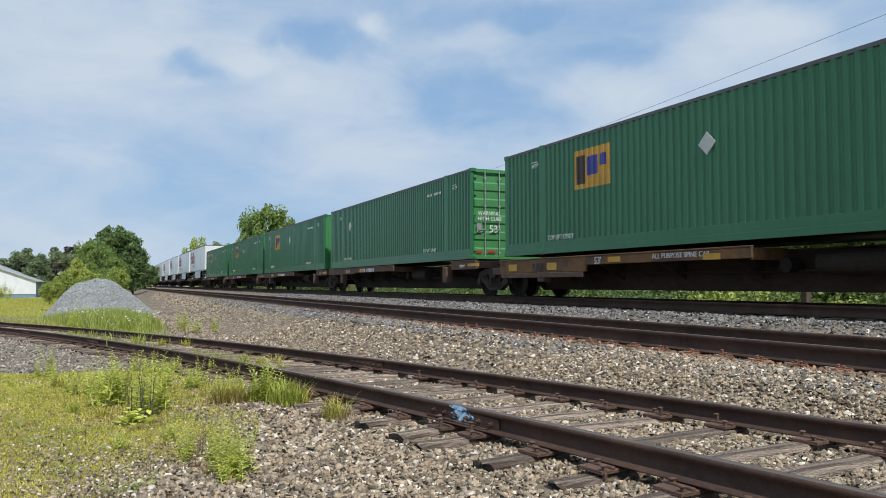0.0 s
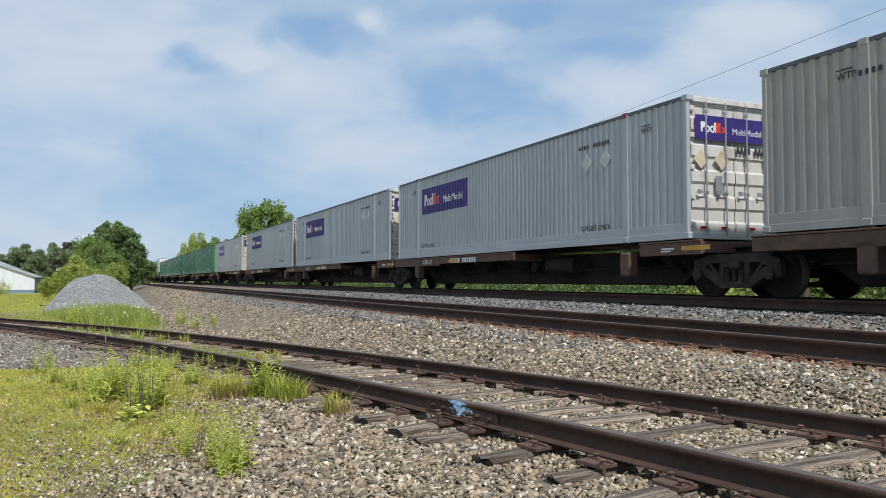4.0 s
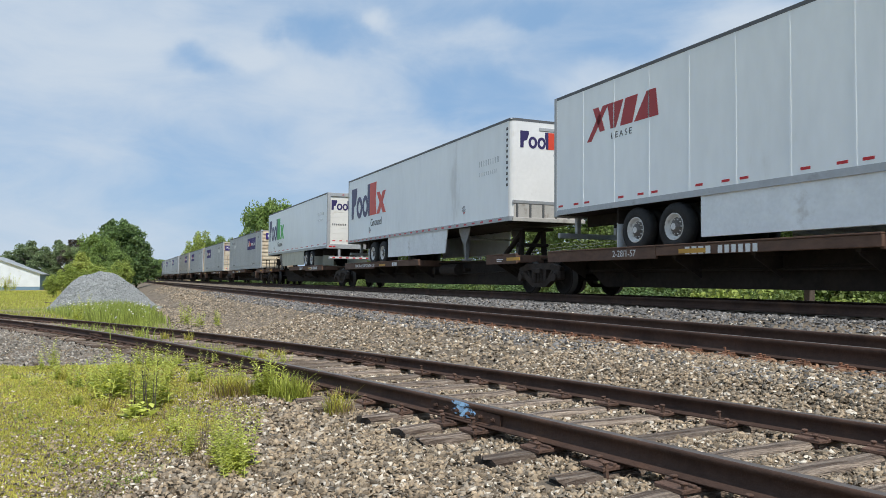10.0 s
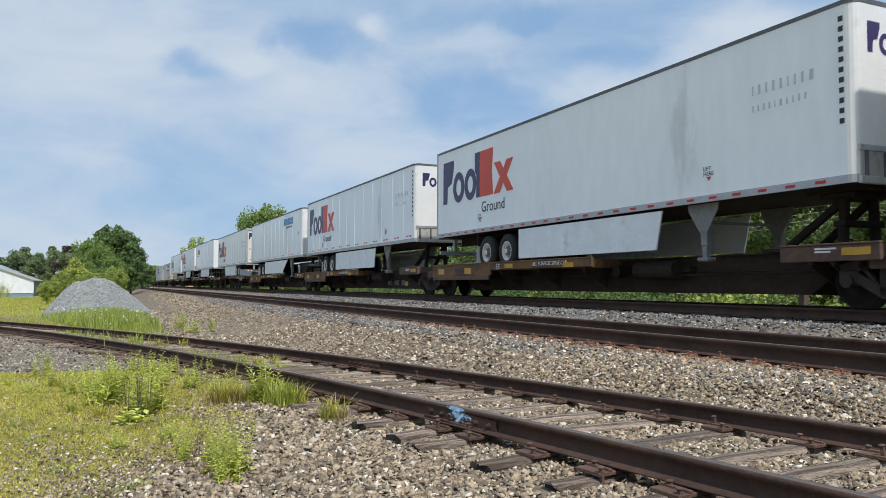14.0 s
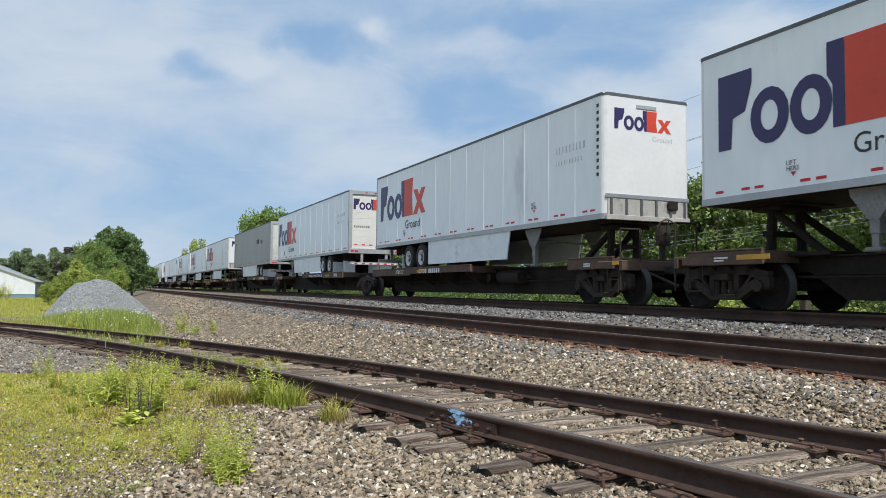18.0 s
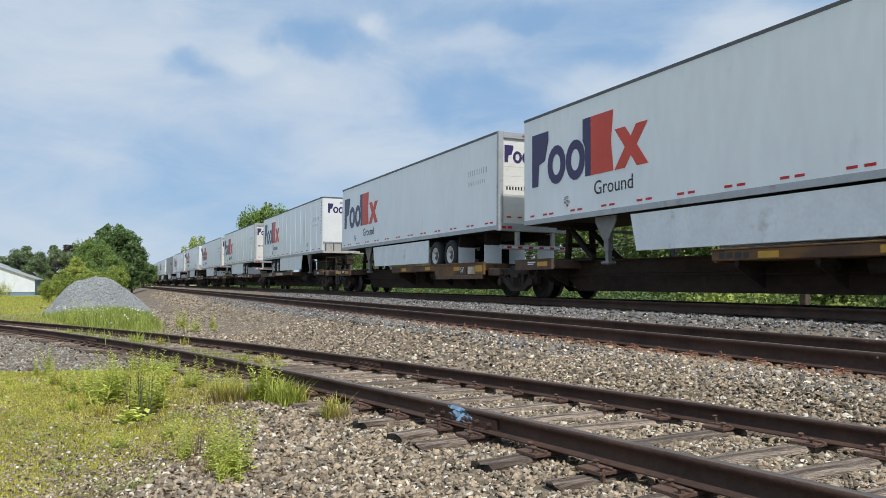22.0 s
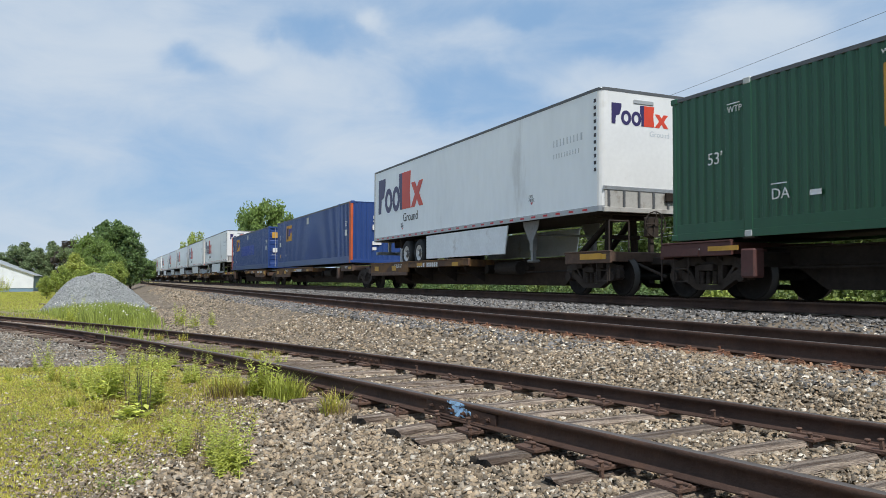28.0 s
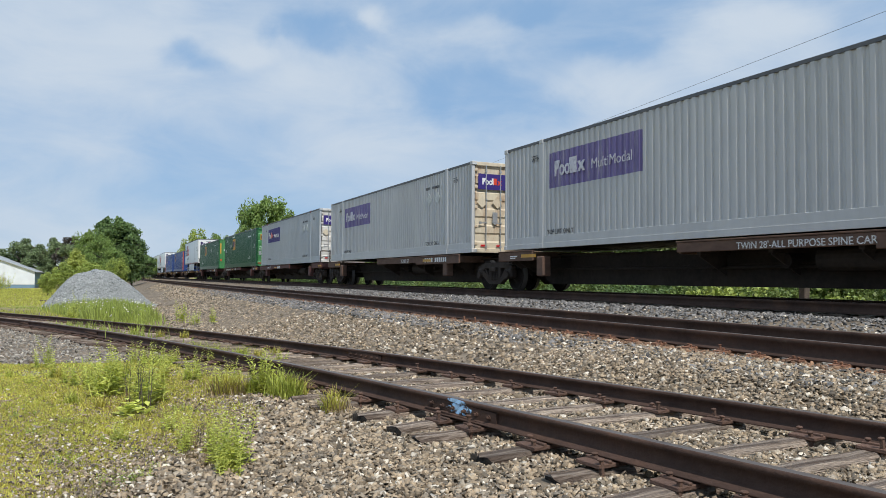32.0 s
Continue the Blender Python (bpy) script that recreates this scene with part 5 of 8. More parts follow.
def spine_car(lead, jf, jr, front_coupled, rear_coupled, paint, plat, load_kind, words_on, label, near=True):
    m = CAR_PAINT[paint]
    car = empty("spine_car")
    tagged(car, label, "rail car", "spine cars of the train")
    y0 = jf - (0.9 if front_coupled else 0.0)
    y1 = jr + (0.9 if rear_coupled else 0.0)
    part("centre_beam", spine_mesh(y0, y1, 2.45 if front_coupled else 1.4, 2.45 if rear_coupled else 1.4, M_beam if paint == "yellow" else M_spine), M_spine, car, "dusty brown steel centre beam" if paint == "yellow" else "grimy black steel centre beam")
    if near:
        steel = M_beam if paint == "yellow" else M_spine
        bar("top_flange", car, steel, -0.52, 0.52, y1, y0, 0.972, 1.0)
        bar("web_stiffener", car, steel, -0.46, -0.422, y1 + 2.6, y0 - 2.6, 0.66, 0.69)
    if front_coupled:
        truck(car, jf - 1.95, lead)
    truck(car, jr + 1.95 if rear_coupled else jr, lead)
    long_y, short_y = ((0.25, -9.2), (-14.7, -16.55)) if plat == "L" else ((-7.25, -15.3), (0.3, -1.6))
    for (a, b), is_long in ((long_y, True), (short_y, False)):
        m = CAR_PAINT[paint] if is_long or paint != "yellow" else M_dark
        top = 1.03 if paint == "yellow" else 1.1
        plate = 0.86 if paint == "yellow" and load_kind != "C" else 0.985
        bar("deck", car, m, -1.24, 1.24, b + 0.09, a - 0.09, plate - 0.03, plate, 0.0, "worn steel deck plate")
        for x in (-1.3, 1.3):
            mid = (-4.05 if plat == "L" else -11.6) if is_long else b
            for lo_y, hi_y, thin in ((b, mid, plat == "L"), (mid, a, plat != "L")):
                if hi_y - lo_y > 0.1:
                    low = 0.2 if thin and is_long else 0.36 if is_long and paint == "yellow" else 0.26
                    bar("side_sill", car, m, x - 0.05 if x < 0 else x - 0.02, x + 0.02 if x < 0 else x + 0.05, lo_y, hi_y, top - low, top, 0.012)
                    if low > 0.3:
                        bar("lower_flange", car, M_dark, min(x, x * 1.055), max(x, x * 1.055), lo_y + 0.1, hi_y - 0.1, top - low - 0.13, top - low - 0.002, 0.008)
            bar("sill_flange", car, m, x - 0.07 if x < 0 else x - 0.03, x + 0.03 if x < 0 else x + 0.07, b, a, top, top + 0.03, 0.006)
        n = 5 if is_long else 3
        for k in range(n):
            y = a - 0.5 - k * (a - b - 1.0) / (n - 1)
            part("cross_bearer", gusset_mesh(M_truck), M_truck, car, "", Matrix.Translation((0, y, plate - 0.135)))
        bar("end_sill", car, m, -1.3, 1.3, a - 0.08, a - 0.01, top - 0.23, top - 0.01, 0.01)
        bar("end_sill", car, m, -1.3, 1.3, b + 0.01, b + 0.08, top - 0.23, top - 0.01, 0.01)
        if is_long and paint == "yellow":
            e, sg = (a, 1) if plat == "L" else (b, -1)
            bar("end_arm", car, M_dark, -1.2, 1.2, min(e + sg * 0.002, e + sg * 0.75), max(e + sg * 0.002, e + sg * 0.75), 0.64, 0.86, 0.02)
    if near:
        for y in (POST_A, POST_B) if load_kind == "C" else ():
            for x in (-1.22, 1.22):
                bar("pedestal", car, m if paint != "yellow" else M_dark, x - 0.13, x + 0.13, y - 0.17, y + 0.17, 0.42, 0.95, 0.03)
                if x < 0:
                    bar("pedestal_foot", car, M_spine, x - 0.1, x + 0.1, y - 0.14, y + 0.14, 1.132, 1.16, 0.01)
            bar("pedestal_arm", car, M_spine, -1.1, 1.1, y - 0.12, y + 0.12, 0.62, 0.9, 0.02)
        def pipe():
            return rail_frame([(-0.6, -0.6, 0.62), (-0.62, -6.0, 0.6), (-0.62, -12.0, 0.6), (-0.6, -15.4, 0.64)], 0.025, "brake_pipe", M_spine)
        part("brake_pipe", once("brake_pipe", pipe), M_spine, car)
        def tank():
            bm = bmesh.new()
            cyl(bm, (-0.75, -10.2, 0.72), (-0.75, -11.5, 0.72), 0.2, None, 16)
            box(bm, -0.62, -0.42, -10.0, -11.7, 0.66, 0.78)
            cyl(bm, (-0.85, -9.5, 0.7), (-0.6, -9.5, 0.7), 0.14, None, 12)
            return mesh_of("brake_reservoir", bm, M_spine)
        part("brake_reservoir", once("tank", tank), M_spine, car)
    if load_kind in ("R", "N"):
        hy = -15.2 if load_kind == "R" else -0.95
        part("trailer_hitch", once("hitch", hitch_mesh), M_spine, car, "", pose(0, hy, 0, 0, 0, 180 if load_kind == "R" else 0))
    if paint == "yellow" and near:
        for y, z in ((-0.52, 0.83), (-2.56, 0.83), (-5.2, 0.93), (-8.23, 0.89)) if plat == "L" else ((-8.62, 0.92), (-10.95, 0.93), (-13.38, 0.88), (-14.98, 0.87)):
            bar("reflector_plate", car, M_yellow_clean, -1.36, -1.348, y - 0.23, y + 0.23, z - 0.06 - 0.04 * (z < 0.88), z + 0.06 + 0.03 * (z < 0.88), 0.0, "yellow reflector plate")
        bar("reflector_plate", car, M_yellow_clean, -1.36, -1.348, short_y[0] - 2.0 + 0.3, short_y[0] - 1.2, 0.86, 0.98, 0.0, "yellow reflector plate")
    elif near:
        for y in (long_y[0] - 5.4, short_y[0] - 1.7):
            bar("reflector_plate", car, M_logo_y, -1.36, -1.348, y - 0.38, y + 0.38, 0.93, 1.02, 0.0, "amber reflector plate")
    if near:
        xs = -1.352
        a = long_y[0]
        drop = -0.08 if paint == "yellow" else 0.0
        code = (0.13, 0.13, 0.13, 0.13, -0.08, 0.11, 0.11, 0.11, 0.11, 0.11, 0.11)
        if words_on == "twin":
            sign_words(car, "TWIN 28'-ALL PURPOSE SPINE CAR", 0.13, M_letter_w, xs, a - 1.6, 0.92 + drop)
            blocks(car, (0.14, 0.14, 0.16), 0.15, 0.05, M_letter_w, xs, a - 6.6, 0.91 + drop)
        elif words_on == "57":
            sign_words(car, "2-28/1-57", 0.155, M_letter_w, xs, a - 2.8, 0.91 + drop)
            blocks(car, code, 0.15, 0.06, M_letter_w, xs, a - 5.2, 0.91 + drop)
        elif words_on == "53":
            if plat == "L":
                blocks(car, code[:3], 0.14, 0.06, M_letter_k, xs, -1.6, 0.78)
                sign_words(car, "53'", 0.17, M_letter_w, xs, -4.42, 0.84)
                sign_words(car, "ALL PURPOSE SPINE CAR", 0.11, M_letter_w, xs, -6.5, 0.9)
            else:
                blocks(car, code[:4], 0.11, 0.07, M_letter_k, xs, -7.45, 0.87)
                bar("number_plate", car, M_dark, -1.36, -1.352, -14.13, -13.63, 0.70, 0.98)
                sign_words(car, "53'", 0.17, M_letter_w, -1.362, -13.67, 0.76)
                bar("stencil_plate", car, M_cream, -1.36, -1.352, -14.7, -14.22, 0.70, 0.93, 0.0, "pale stencilled plate")
        elif words_on == "or57":
            sign_words(car, "2-28' OR 1-57'", 0.15, M_letter_w, xs, a - 2.6, 0.91 + drop)
            blocks(car, (0.17, 0.17, 0.17, 0.17), 0.17, 0.05, M_letter_w, xs, a - 6.0, 0.905 + drop)
        for y in (short_y[0] - 0.7,):
            blocks(car, (0.4,), 0.03, 0.0, M_letter_w, xs, y, 0.96)
            blocks(car, (0.3,), 0.03, 0.0, M_letter_w, xs, y, 0.91)
    for joint, sign, on in ((jf, 1, front_coupled), (jr, -1, rear_coupled)):
        if on:
            turn = 180 if sign > 0 else 0
            part("coupler", once("coupler", coupler_mesh), M_truck, car, "", pose(0, joint - sign * 0.95, 0, 0, 0, turn))
            ye = joint - sign * 0.9
            bar("end_platform", car, m, -1.3, 1.3, min(ye, ye - sign * 1.6), max(ye, ye - sign * 1.6), 0.98, 1.025, 0.01)
            bar("end_beam", car, m, -1.32, 1.32, ye - 0.06, ye + 0.06, 0.80, 1.03, 0.012)
            for x in (-1.36, 1.36):
                bar("end_plate", car, M_yellow_clean if x < 0 and paint == "yellow" else m, x - 0.012, x + 0.012, min(ye - sign * 0.25, ye - sign * 1.1), max(ye - sign * 0.25, ye - sign * 1.1), 0.86, 1.0, 0.0)
            if near:
                def rails():
                    return rail_frame([(-1.28, 0.05, 0.35), (-1.28, 0.05, 1.75), (-0.72, 0.05, 1.75), (-0.72, 0.05, 1.02)], 0.02, "handrail", M_truck)
                part("handrail", once("handrail", rails), M_truck, car, "", pose(0, ye, 0))
                def ladder():
                    return mesh_join([((-1.3, -0.05, z), (-1.3, -0.45, z)) for z in (0.35, 0.6, 0.85)] + [((-1.3, -0.05, 0.3), (-1.3, -0.05, 1.0)), ((-1.3, -0.45, 0.3), (-1.3, -0.45, 1.0))], 0.016, "ladder", M_truck)
                part("ladder", once("ladder", ladder), M_truck, car, "", pose(0, ye - sign * 0.3 + (0.25 if sign < 0 else 0), 0))
                if sign < 0:
                    def brake():
                        bm = bmesh.new()
                        n = 18
                        pts = [(0.30 * math.cos(i * 2 * math.pi / n), 0.30 * math.sin(i * 2 * math.pi / n)) for i in range(n)]
                        for i in range(n):
                            p, q = pts[i], pts[(i + 1) % n]
                            cyl(bm, (p[0], -0.12, p[1]), (q[0], -0.12, q[1]), 0.016, None, 6)
                        for i in range(4):
                            p = pts[i * n // 4]
                            cyl(bm, (0, -0.1, 0), (p[0], -0.12, p[1]), 0.012, None, 6)
                        cyl(bm, (0, -0.14, 0), (0, 0.1, 0), 0.04, None, 8)
                        box(bm, -0.17, 0.17, -0.06, 0.12, -0.3, 0.18, 0.03)
                        box(bm, -0.05, 0.05, 0.0, 0.1, -0.68, -0.25)
                        return mesh_of("hand_brake", bm, M_truck)
                    part("hand_brake", once("hand_brake", brake), M_truck, car, "rusty hand brake wheel", pose(0.0, ye + 0.1, 1.7))
    MOVERS.append((car, lead, 0.0))
    return car


def mesh_join(pairs, r, name, material):
    bm = bmesh.new()
    for p, q in pairs:
        cyl(bm, p, q, r, None, 8)
    return mesh_of(name, bm, material)

# ---- the train, unit by unit from its head: front place at the start, load, car paint, coupled behind, deck, words ----
PR, PN, PG = (M_logo_p, M_logo_r), (M_logo_p, M_logo_n), None
WHITE_R = "white road trailer with purple and red block mark, rear leading"
WHITE_N = "white road trailer with purple and red block mark, nose leading"
UNITS = []


def unit(lead, paint, coupled, plat, words_on, make, kind):
    UNITS.append((lead, paint, coupled, plat, words_on, make, kind))
    DECK[lead] = -0.2 if paint == "yellow" else -0.07


def tr(kind, label, *colors, **kw):
    return lambda lead: trailer(lead, kind, label, *colors, **kw)


for k, s in enumerate((289.0, 271.0, 253.0, 235.0, 217.0, 199.0, 180.8, 162.5, 144.2, 126.1, 107.65)):
    unit(s, "brown", k in (2, 7, 10), "L", "", tr("R", WHITE_R, PR, near=False, seams=False), "R")
unit(89.6, "brown", 0, "L", "57", lambda s: green_box(s, "ridged", label="dark green corrugated steel container far along the train"), "C")
unit(72.3, "brown", 0, "L", "57", lambda s: green_box(s, "upright", label="dark green corrugated steel container far along the train"), "C")
unit(55.3, "brown", 0, "L", "57", lambda s: green_box(s, "upright"), "C")
unit(37.8, "brown", 0, "L", "57", lambda s: green_box(s, "door", logo_y=None, placard_y=-3.2, label="dark green steel container with pale green doors and no square mark") , "C")
unit(19.4, "yellow", 1, "L", "53", lambda s: green_box(s, "upright", logo_y=-3.5, logo_big=1.05, placard_y=-8.1), "C")
FADED = "grey corrugated steel container with a badly faded purple band"
SOLID = "grey corrugated steel container with a purple band and cream rear doors"
unit(0.71, "brown", 0, "T", "57", lambda s: grey_box(s, "door", faded=True, label=FADED), "C")
unit(-17.83, "brown", 0, "L", "57", lambda s: grey_box(s, "door", label=SOLID), "C")
unit(-34.97, "brown", 0, "L", "57", lambda s: grey_box(s, "door", end=M_silver, label=SOLID), "C")
unit(-52.14, "brown", 0, "L", "57", lambda s: grey_box(s, "door", end=M_silver, label="grey corrugated steel container with a purple band and pale doors"), "C")
unit(-70.2, "dark", 1, "L", "", lambda s: grey_box(s, "ridged", band_y=-10.0, placard_y=-2.9, buff=True, label="buff-grey corrugated container with a purple band and cream ridged end"), "C")
unit(-88.18, "brown", 0, "T", "57", lambda s: grey_box(s, "door", label=SOLID), "C")
unit(-106.46, "brown", 0, "T", "twin", lambda s: grey_box(s, "door", label=SOLID), "C")
unit(-127.21, "brown", 1, "L", "57", lambda s: grey_box(s, "ridged", band_y=-10.0, placard_y=-2.9, label="grey corrugated container with a purple band near its cream ridged end"), "C")
unit(-146.07, "brown", 0, "T", "57", tr("N", "white road trailer with a purple and green block mark, nose first", PN, seams=False, skirt=M_skirt_old, rise=0.03), "N")
unit(-166.02, "brown", 0, "L", "twin", tr("R", WHITE_R, PR, seams=False, rise=0.1, roof=0.06), "R")


def hire(lead, kind, label, mark, **kw):
    t = trailer(lead, kind, label, None, site=False, code=False, **kw)
    mark(t)
    return t


def crimson_mark(t):
    x = -TW - 0.002
    for a0, a1, b0, b1, lo in ((-1.47, -1.66, -2.12, -2.34, 2.62), (-2.0, -2.2, -1.72, -1.95, 2.8), (-2.42, -2.62, -2.3, -2.9, 2.8), (-2.78, -3.22, -2.98, -3.42, 2.8), (-3.28, -4.1, -3.72, -4.02, 2.8)):
        plate_shape("mark_block", t, M_crimson, [(a0, lo), (a1, lo), (b1, 3.4), (b0, 3.4)], x, 0.003, "crimson slanted block")
    sign_words(t, "L E A S E", 0.15, M_letter_k, x, -2.43, 2.56)
    sign_words(t, "53'", 0.22, M_letter_k, x, -15.2, TB + 0.45)
    plate_shape("sticker", t, M_red, [(-1.3, TB + 0.75), (-1.62, TB + 0.75), (-1.62, TB + 1.15), (-1.3, TB + 1.15)], -0.003, 0.003, "red square sticker", end_face(-TW, -TL))


def blue_mark(t):
    x = -TW - 0.002
    blocks(t, (0.42, 0.16, 0.32, 0.08, 0.28, 0.28, 0.28, 0.28), 0.42, 0.06, M_logo_b, x, -11.3, 3.05, "mid blue block mark")
    blocks(t, (0.1,) * 12, 0.09, 0.05, M_letter_k, x, -11.9, 2.86)
    sign_words(t, "53'", 0.22, M_letter_k, x, -15.1, 2.3)
    blocks(t, (0.2, 0.08, 0.14, 0.04, 0.13, 0.13, 0.13, 0.13), 0.2, 0.03, M_logo_b, -0.003, -0.75, 3.25, "mid blue block mark", end_face(-TW, -TL))


def freight_mark(t):
    x = -TW - 0.002
    plate_shape("badge", t, M_logo_k, [(-0.75, 3.0), (-0.75, 2.5), (-1.0, 2.25), (-1.25, 2.5), (-1.25, 3.0)], x, 0.003, "dark brown shield badge")
    plate_shape("badge", t, M_logo_y, [(-0.82, 2.92), (-0.82, 2.54), (-1.0, 2.36), (-1.18, 2.54), (-1.18, 2.92)], x - 0.003, 0.002, "amber shield badge")
    blocks(t, (0.3, 0.26, 0.26), 0.34, 0.06, M_letter_k, x, -10.9, 2.52)
    sign_words(t, "Freight", 0.3, M_letter_k, x, -12.1, 2.55)


unit(-184.51, "brown", 1, "L", "57", lambda s: hire(s, "R", "plain white hire trailer with a crimson slanted mark", crimson_mark, rise=0.05, roof=0.13, tandem=3.26, skirt_y=(5.3, 12.6), fore=0.0), "R")
unit(-204.33, "brown", 0, "T", "53", tr("N", WHITE_N, PR), "N")
unit(-223.08, "yellow", 0, "L", "53", lambda s: hire(s, "R", "white hire trailer with a mid blue mark near its nose", blue_mark, tandem=3.22, drop=1.45, skirt_y=(5.17, 12.3), roof=-0.05), "R")
unit(-240.58, "yellow", 0, "L", "53", tr("R", WHITE_R, PR), "R")
unit(-258.78, "yellow", 0, "L", "53", tr("R", WHITE_R, PR, seams=False), "R")
unit(-276.02, "yellow", 1, "L", "53", tr("R", WHITE_R, PR, seams=False), "R")
unit(-295.6, "dark", 0, "T", "57", lambda s: hire(s, "N", "dull grey road trailer with a shield badge and two doors", freight_mark, wall=M_upsgrey, swing=True, seams=False), "N")
unit(-314.05, "dark", 0, "T", "twin", tr("N", WHITE_N, PR, roof=0.05, rise=0.03), "N")
unit(-334.16, "dark", 1, "L", "57", tr("R", WHITE_R, PR, roof=0.07, rise=0.03), "R")
unit(-353.41, "dark", 0, "T", "57", tr("N", WHITE_N, PR, seams=False), "N")
unit(-371.85, "dark", 0, "T", "twin", tr("N", WHITE_N, PR, roof=0.05, rise=0.03), "N")
unit(-391.58, "dark", 1, "L", "57", tr("R", WHITE_R, PR, roof=0.05, rise=0.03), "R")
unit(-411.28, "yellow", 0, "T", "53", tr("N", WHITE_N, PR, seams=False), "N")
unit(-428.81, "yellow", 0, "T", "53", tr("N", WHITE_N, PR, seams=False), "N")
unit(-446.27, "yellow", 0, "T", "53", tr("N", WHITE_N, PR), "N")
unit(-463.75, "yellow", 0, "T", "53", tr("N", WHITE_N, PR), "N")
unit(-482.15, "yellow", 1, "L", "53", tr("R", WHITE_R, PR), "R")
unit(-501.53, "yellow", 0, "T", "57", lambda s: blue_box(s, -2.5, "door", False, "blue corrugated container with an amber square and orange leading posts"), "C")
unit(-520.7, "yellow", 0, "L", "57", lambda s: blue_box(s, -2.6, "upright", True, "blue corrugated container with orange trailing corner posts"), "C")
unit(-540.15, "yellow", 1, "L", "57", tr("R", WHITE_R, PR, seams=False), "R")
unit(-558.75, "maroon", 0, "T", "or57", lambda s: green_box(s, "upright", logo_y=-4.6, placard_y=-10.4, fresh=True, label="fresh green corrugated container with pale castings and an amber square"), "C")
unit(-579.17, "maroon", 0, "L", "twin", lambda s: green_box(s, "door", logo_y=-4.56, placard_y=-3.72, fresh=True, label="fresh green corrugated container with an amber square and green doors"), "C")
unit(-597.5, "maroon", 1, "L", "or57", lambda s: grey_box(s, "door", end=M_silver, label="grey corrugated steel container with a purple band and pale doors"), "C")
unit(-615.9, "brown", 0, "T", "57", lambda s: grey_box(s, "door", faded=True, label="grey corrugated container with a faded purple band and cream doors"), "C")
unit(-634.21, "brown", 0, "T", "twin", lambda s: grey_box(s, "door", faded=True, buff=False, label=FADED), "C")

MOVERS = []
LABELS = {"yellow": "faded yellow articulated spine car with a grimy centre beam", "brown": "rusty brown articulated spine car with a grimy centre beam",
          "dark": "dark brown articulated spine car with a grimy centre beam", "maroon": "maroon articulated spine car with a grimy centre beam"}
for i, (lead, paint, coupled, plat, words_on, make, kind) in enumerate(UNITS):
    ahead = UNITS[i - 1][0] - 16.15 - lead if i else 2.1
    behind = lead - 16.15 - UNITS[i + 1][0] if i + 1 < len(UNITS) else 2.2
    front = bool(UNITS[i - 1][2]) if i else True
    car = spine_car(lead, ahead / 2, -16.15 - behind / 2, front, bool(coupled), paint, plat, kind, words_on, LABELS[paint], near=lead < 110)
    if lead == -240.58:
        blocks(car, (0.03, 0.05, 0.03, 0.04, 0.03, -0.2, 0.03, 0.05, 0.03, 0.04, 0.03, -0.2, 0.05, 0.04, 0.04), 0.2, 0.075, M_alu, -0.422, -10.95, 0.38, "faint spray-painted scrawl")
        bar("tag_plate", car, M_yellow_clean, -0.43, -0.4205, -13.3, -12.95, 0.34, 0.52)
    make(lead)


def run(t):
    """How far the train has gone at t seconds."""
    return 19.938 * t + 0.746401 * t * t / 32 - 0.259942 * t ** 3 / 1024


TIMES = [0.0, 1.0, 2.0, 3.0, 4.0] + [float(v) for v in range(6, 32, 2)] + [32.0]


def glide(thing, s0, lift=0.0):
    """Key a thing along the track; its middle keeps to the line, so that it follows the bend."""
    rows = []
    for t in TIMES:
        s = s0 + run(t)
        x0, y0, _ = on_line(s - 1.0)
        x1, y1, _ = on_line(s - 15.0)
        d = Vector((x0 - x1, y0 - y1)).normalized()
        rows.append((t, pose(x0 + d.x, y0 + d.y, lift, 0, 0, math.degrees(math.atan2(-d.x, d.y)))))
    walk(thing, rows)


def motions():
    for thing, s0, lift in MOVERS:
        glide(thing, s0, lift)
    # wheels turn as they roll past
    for wheel, dy, s0 in ROLLERS:
        rows = []
        for k in range(0, 32 * FPS + 1):
            s = s0 + run(k / FPS)
            if -2 < s < 42:
                rows.append((k / FPS, pose(0, dy, WHEEL_R, -math.degrees(s / WHEEL_R), 0, 0)))
        if len(rows) > 1:
            a, b = rows[0], rows[-1]
            if a[0] > 0.05:
                rows.insert(0, (0.0, a[1]))
            if b[0] < 31.95:
                rows.append((32.0, b[1]))
            walk(wheel, rows)

# ---- plants ----
def leaf_mat(name, color, rand=0.35, rough=0.6):
    m = mat(name, color, rough, 0, 0.2, 0.8, rand=rand, island=True)
    # light passes through a leaf as well as off it
    nt = m.node_tree
    b, out = nt.nodes["Principled BSDF"], nt.nodes["Material Output"]
    thin, mix = nt.nodes.new("ShaderNodeBsdfTranslucent"), nt.nodes.new("ShaderNodeMixShader")
    nt.links.new(b.inputs["Base Color"].links[0].from_socket, thin.inputs["Color"])
    mix.inputs[0].default_value = 0.3
    nt.links.new(b.outputs[0], mix.inputs[1])
    nt.links.new(thin.outputs[0], mix.inputs[2])
    nt.links.new(mix.outputs[0], out.inputs["Surface"])
    return m


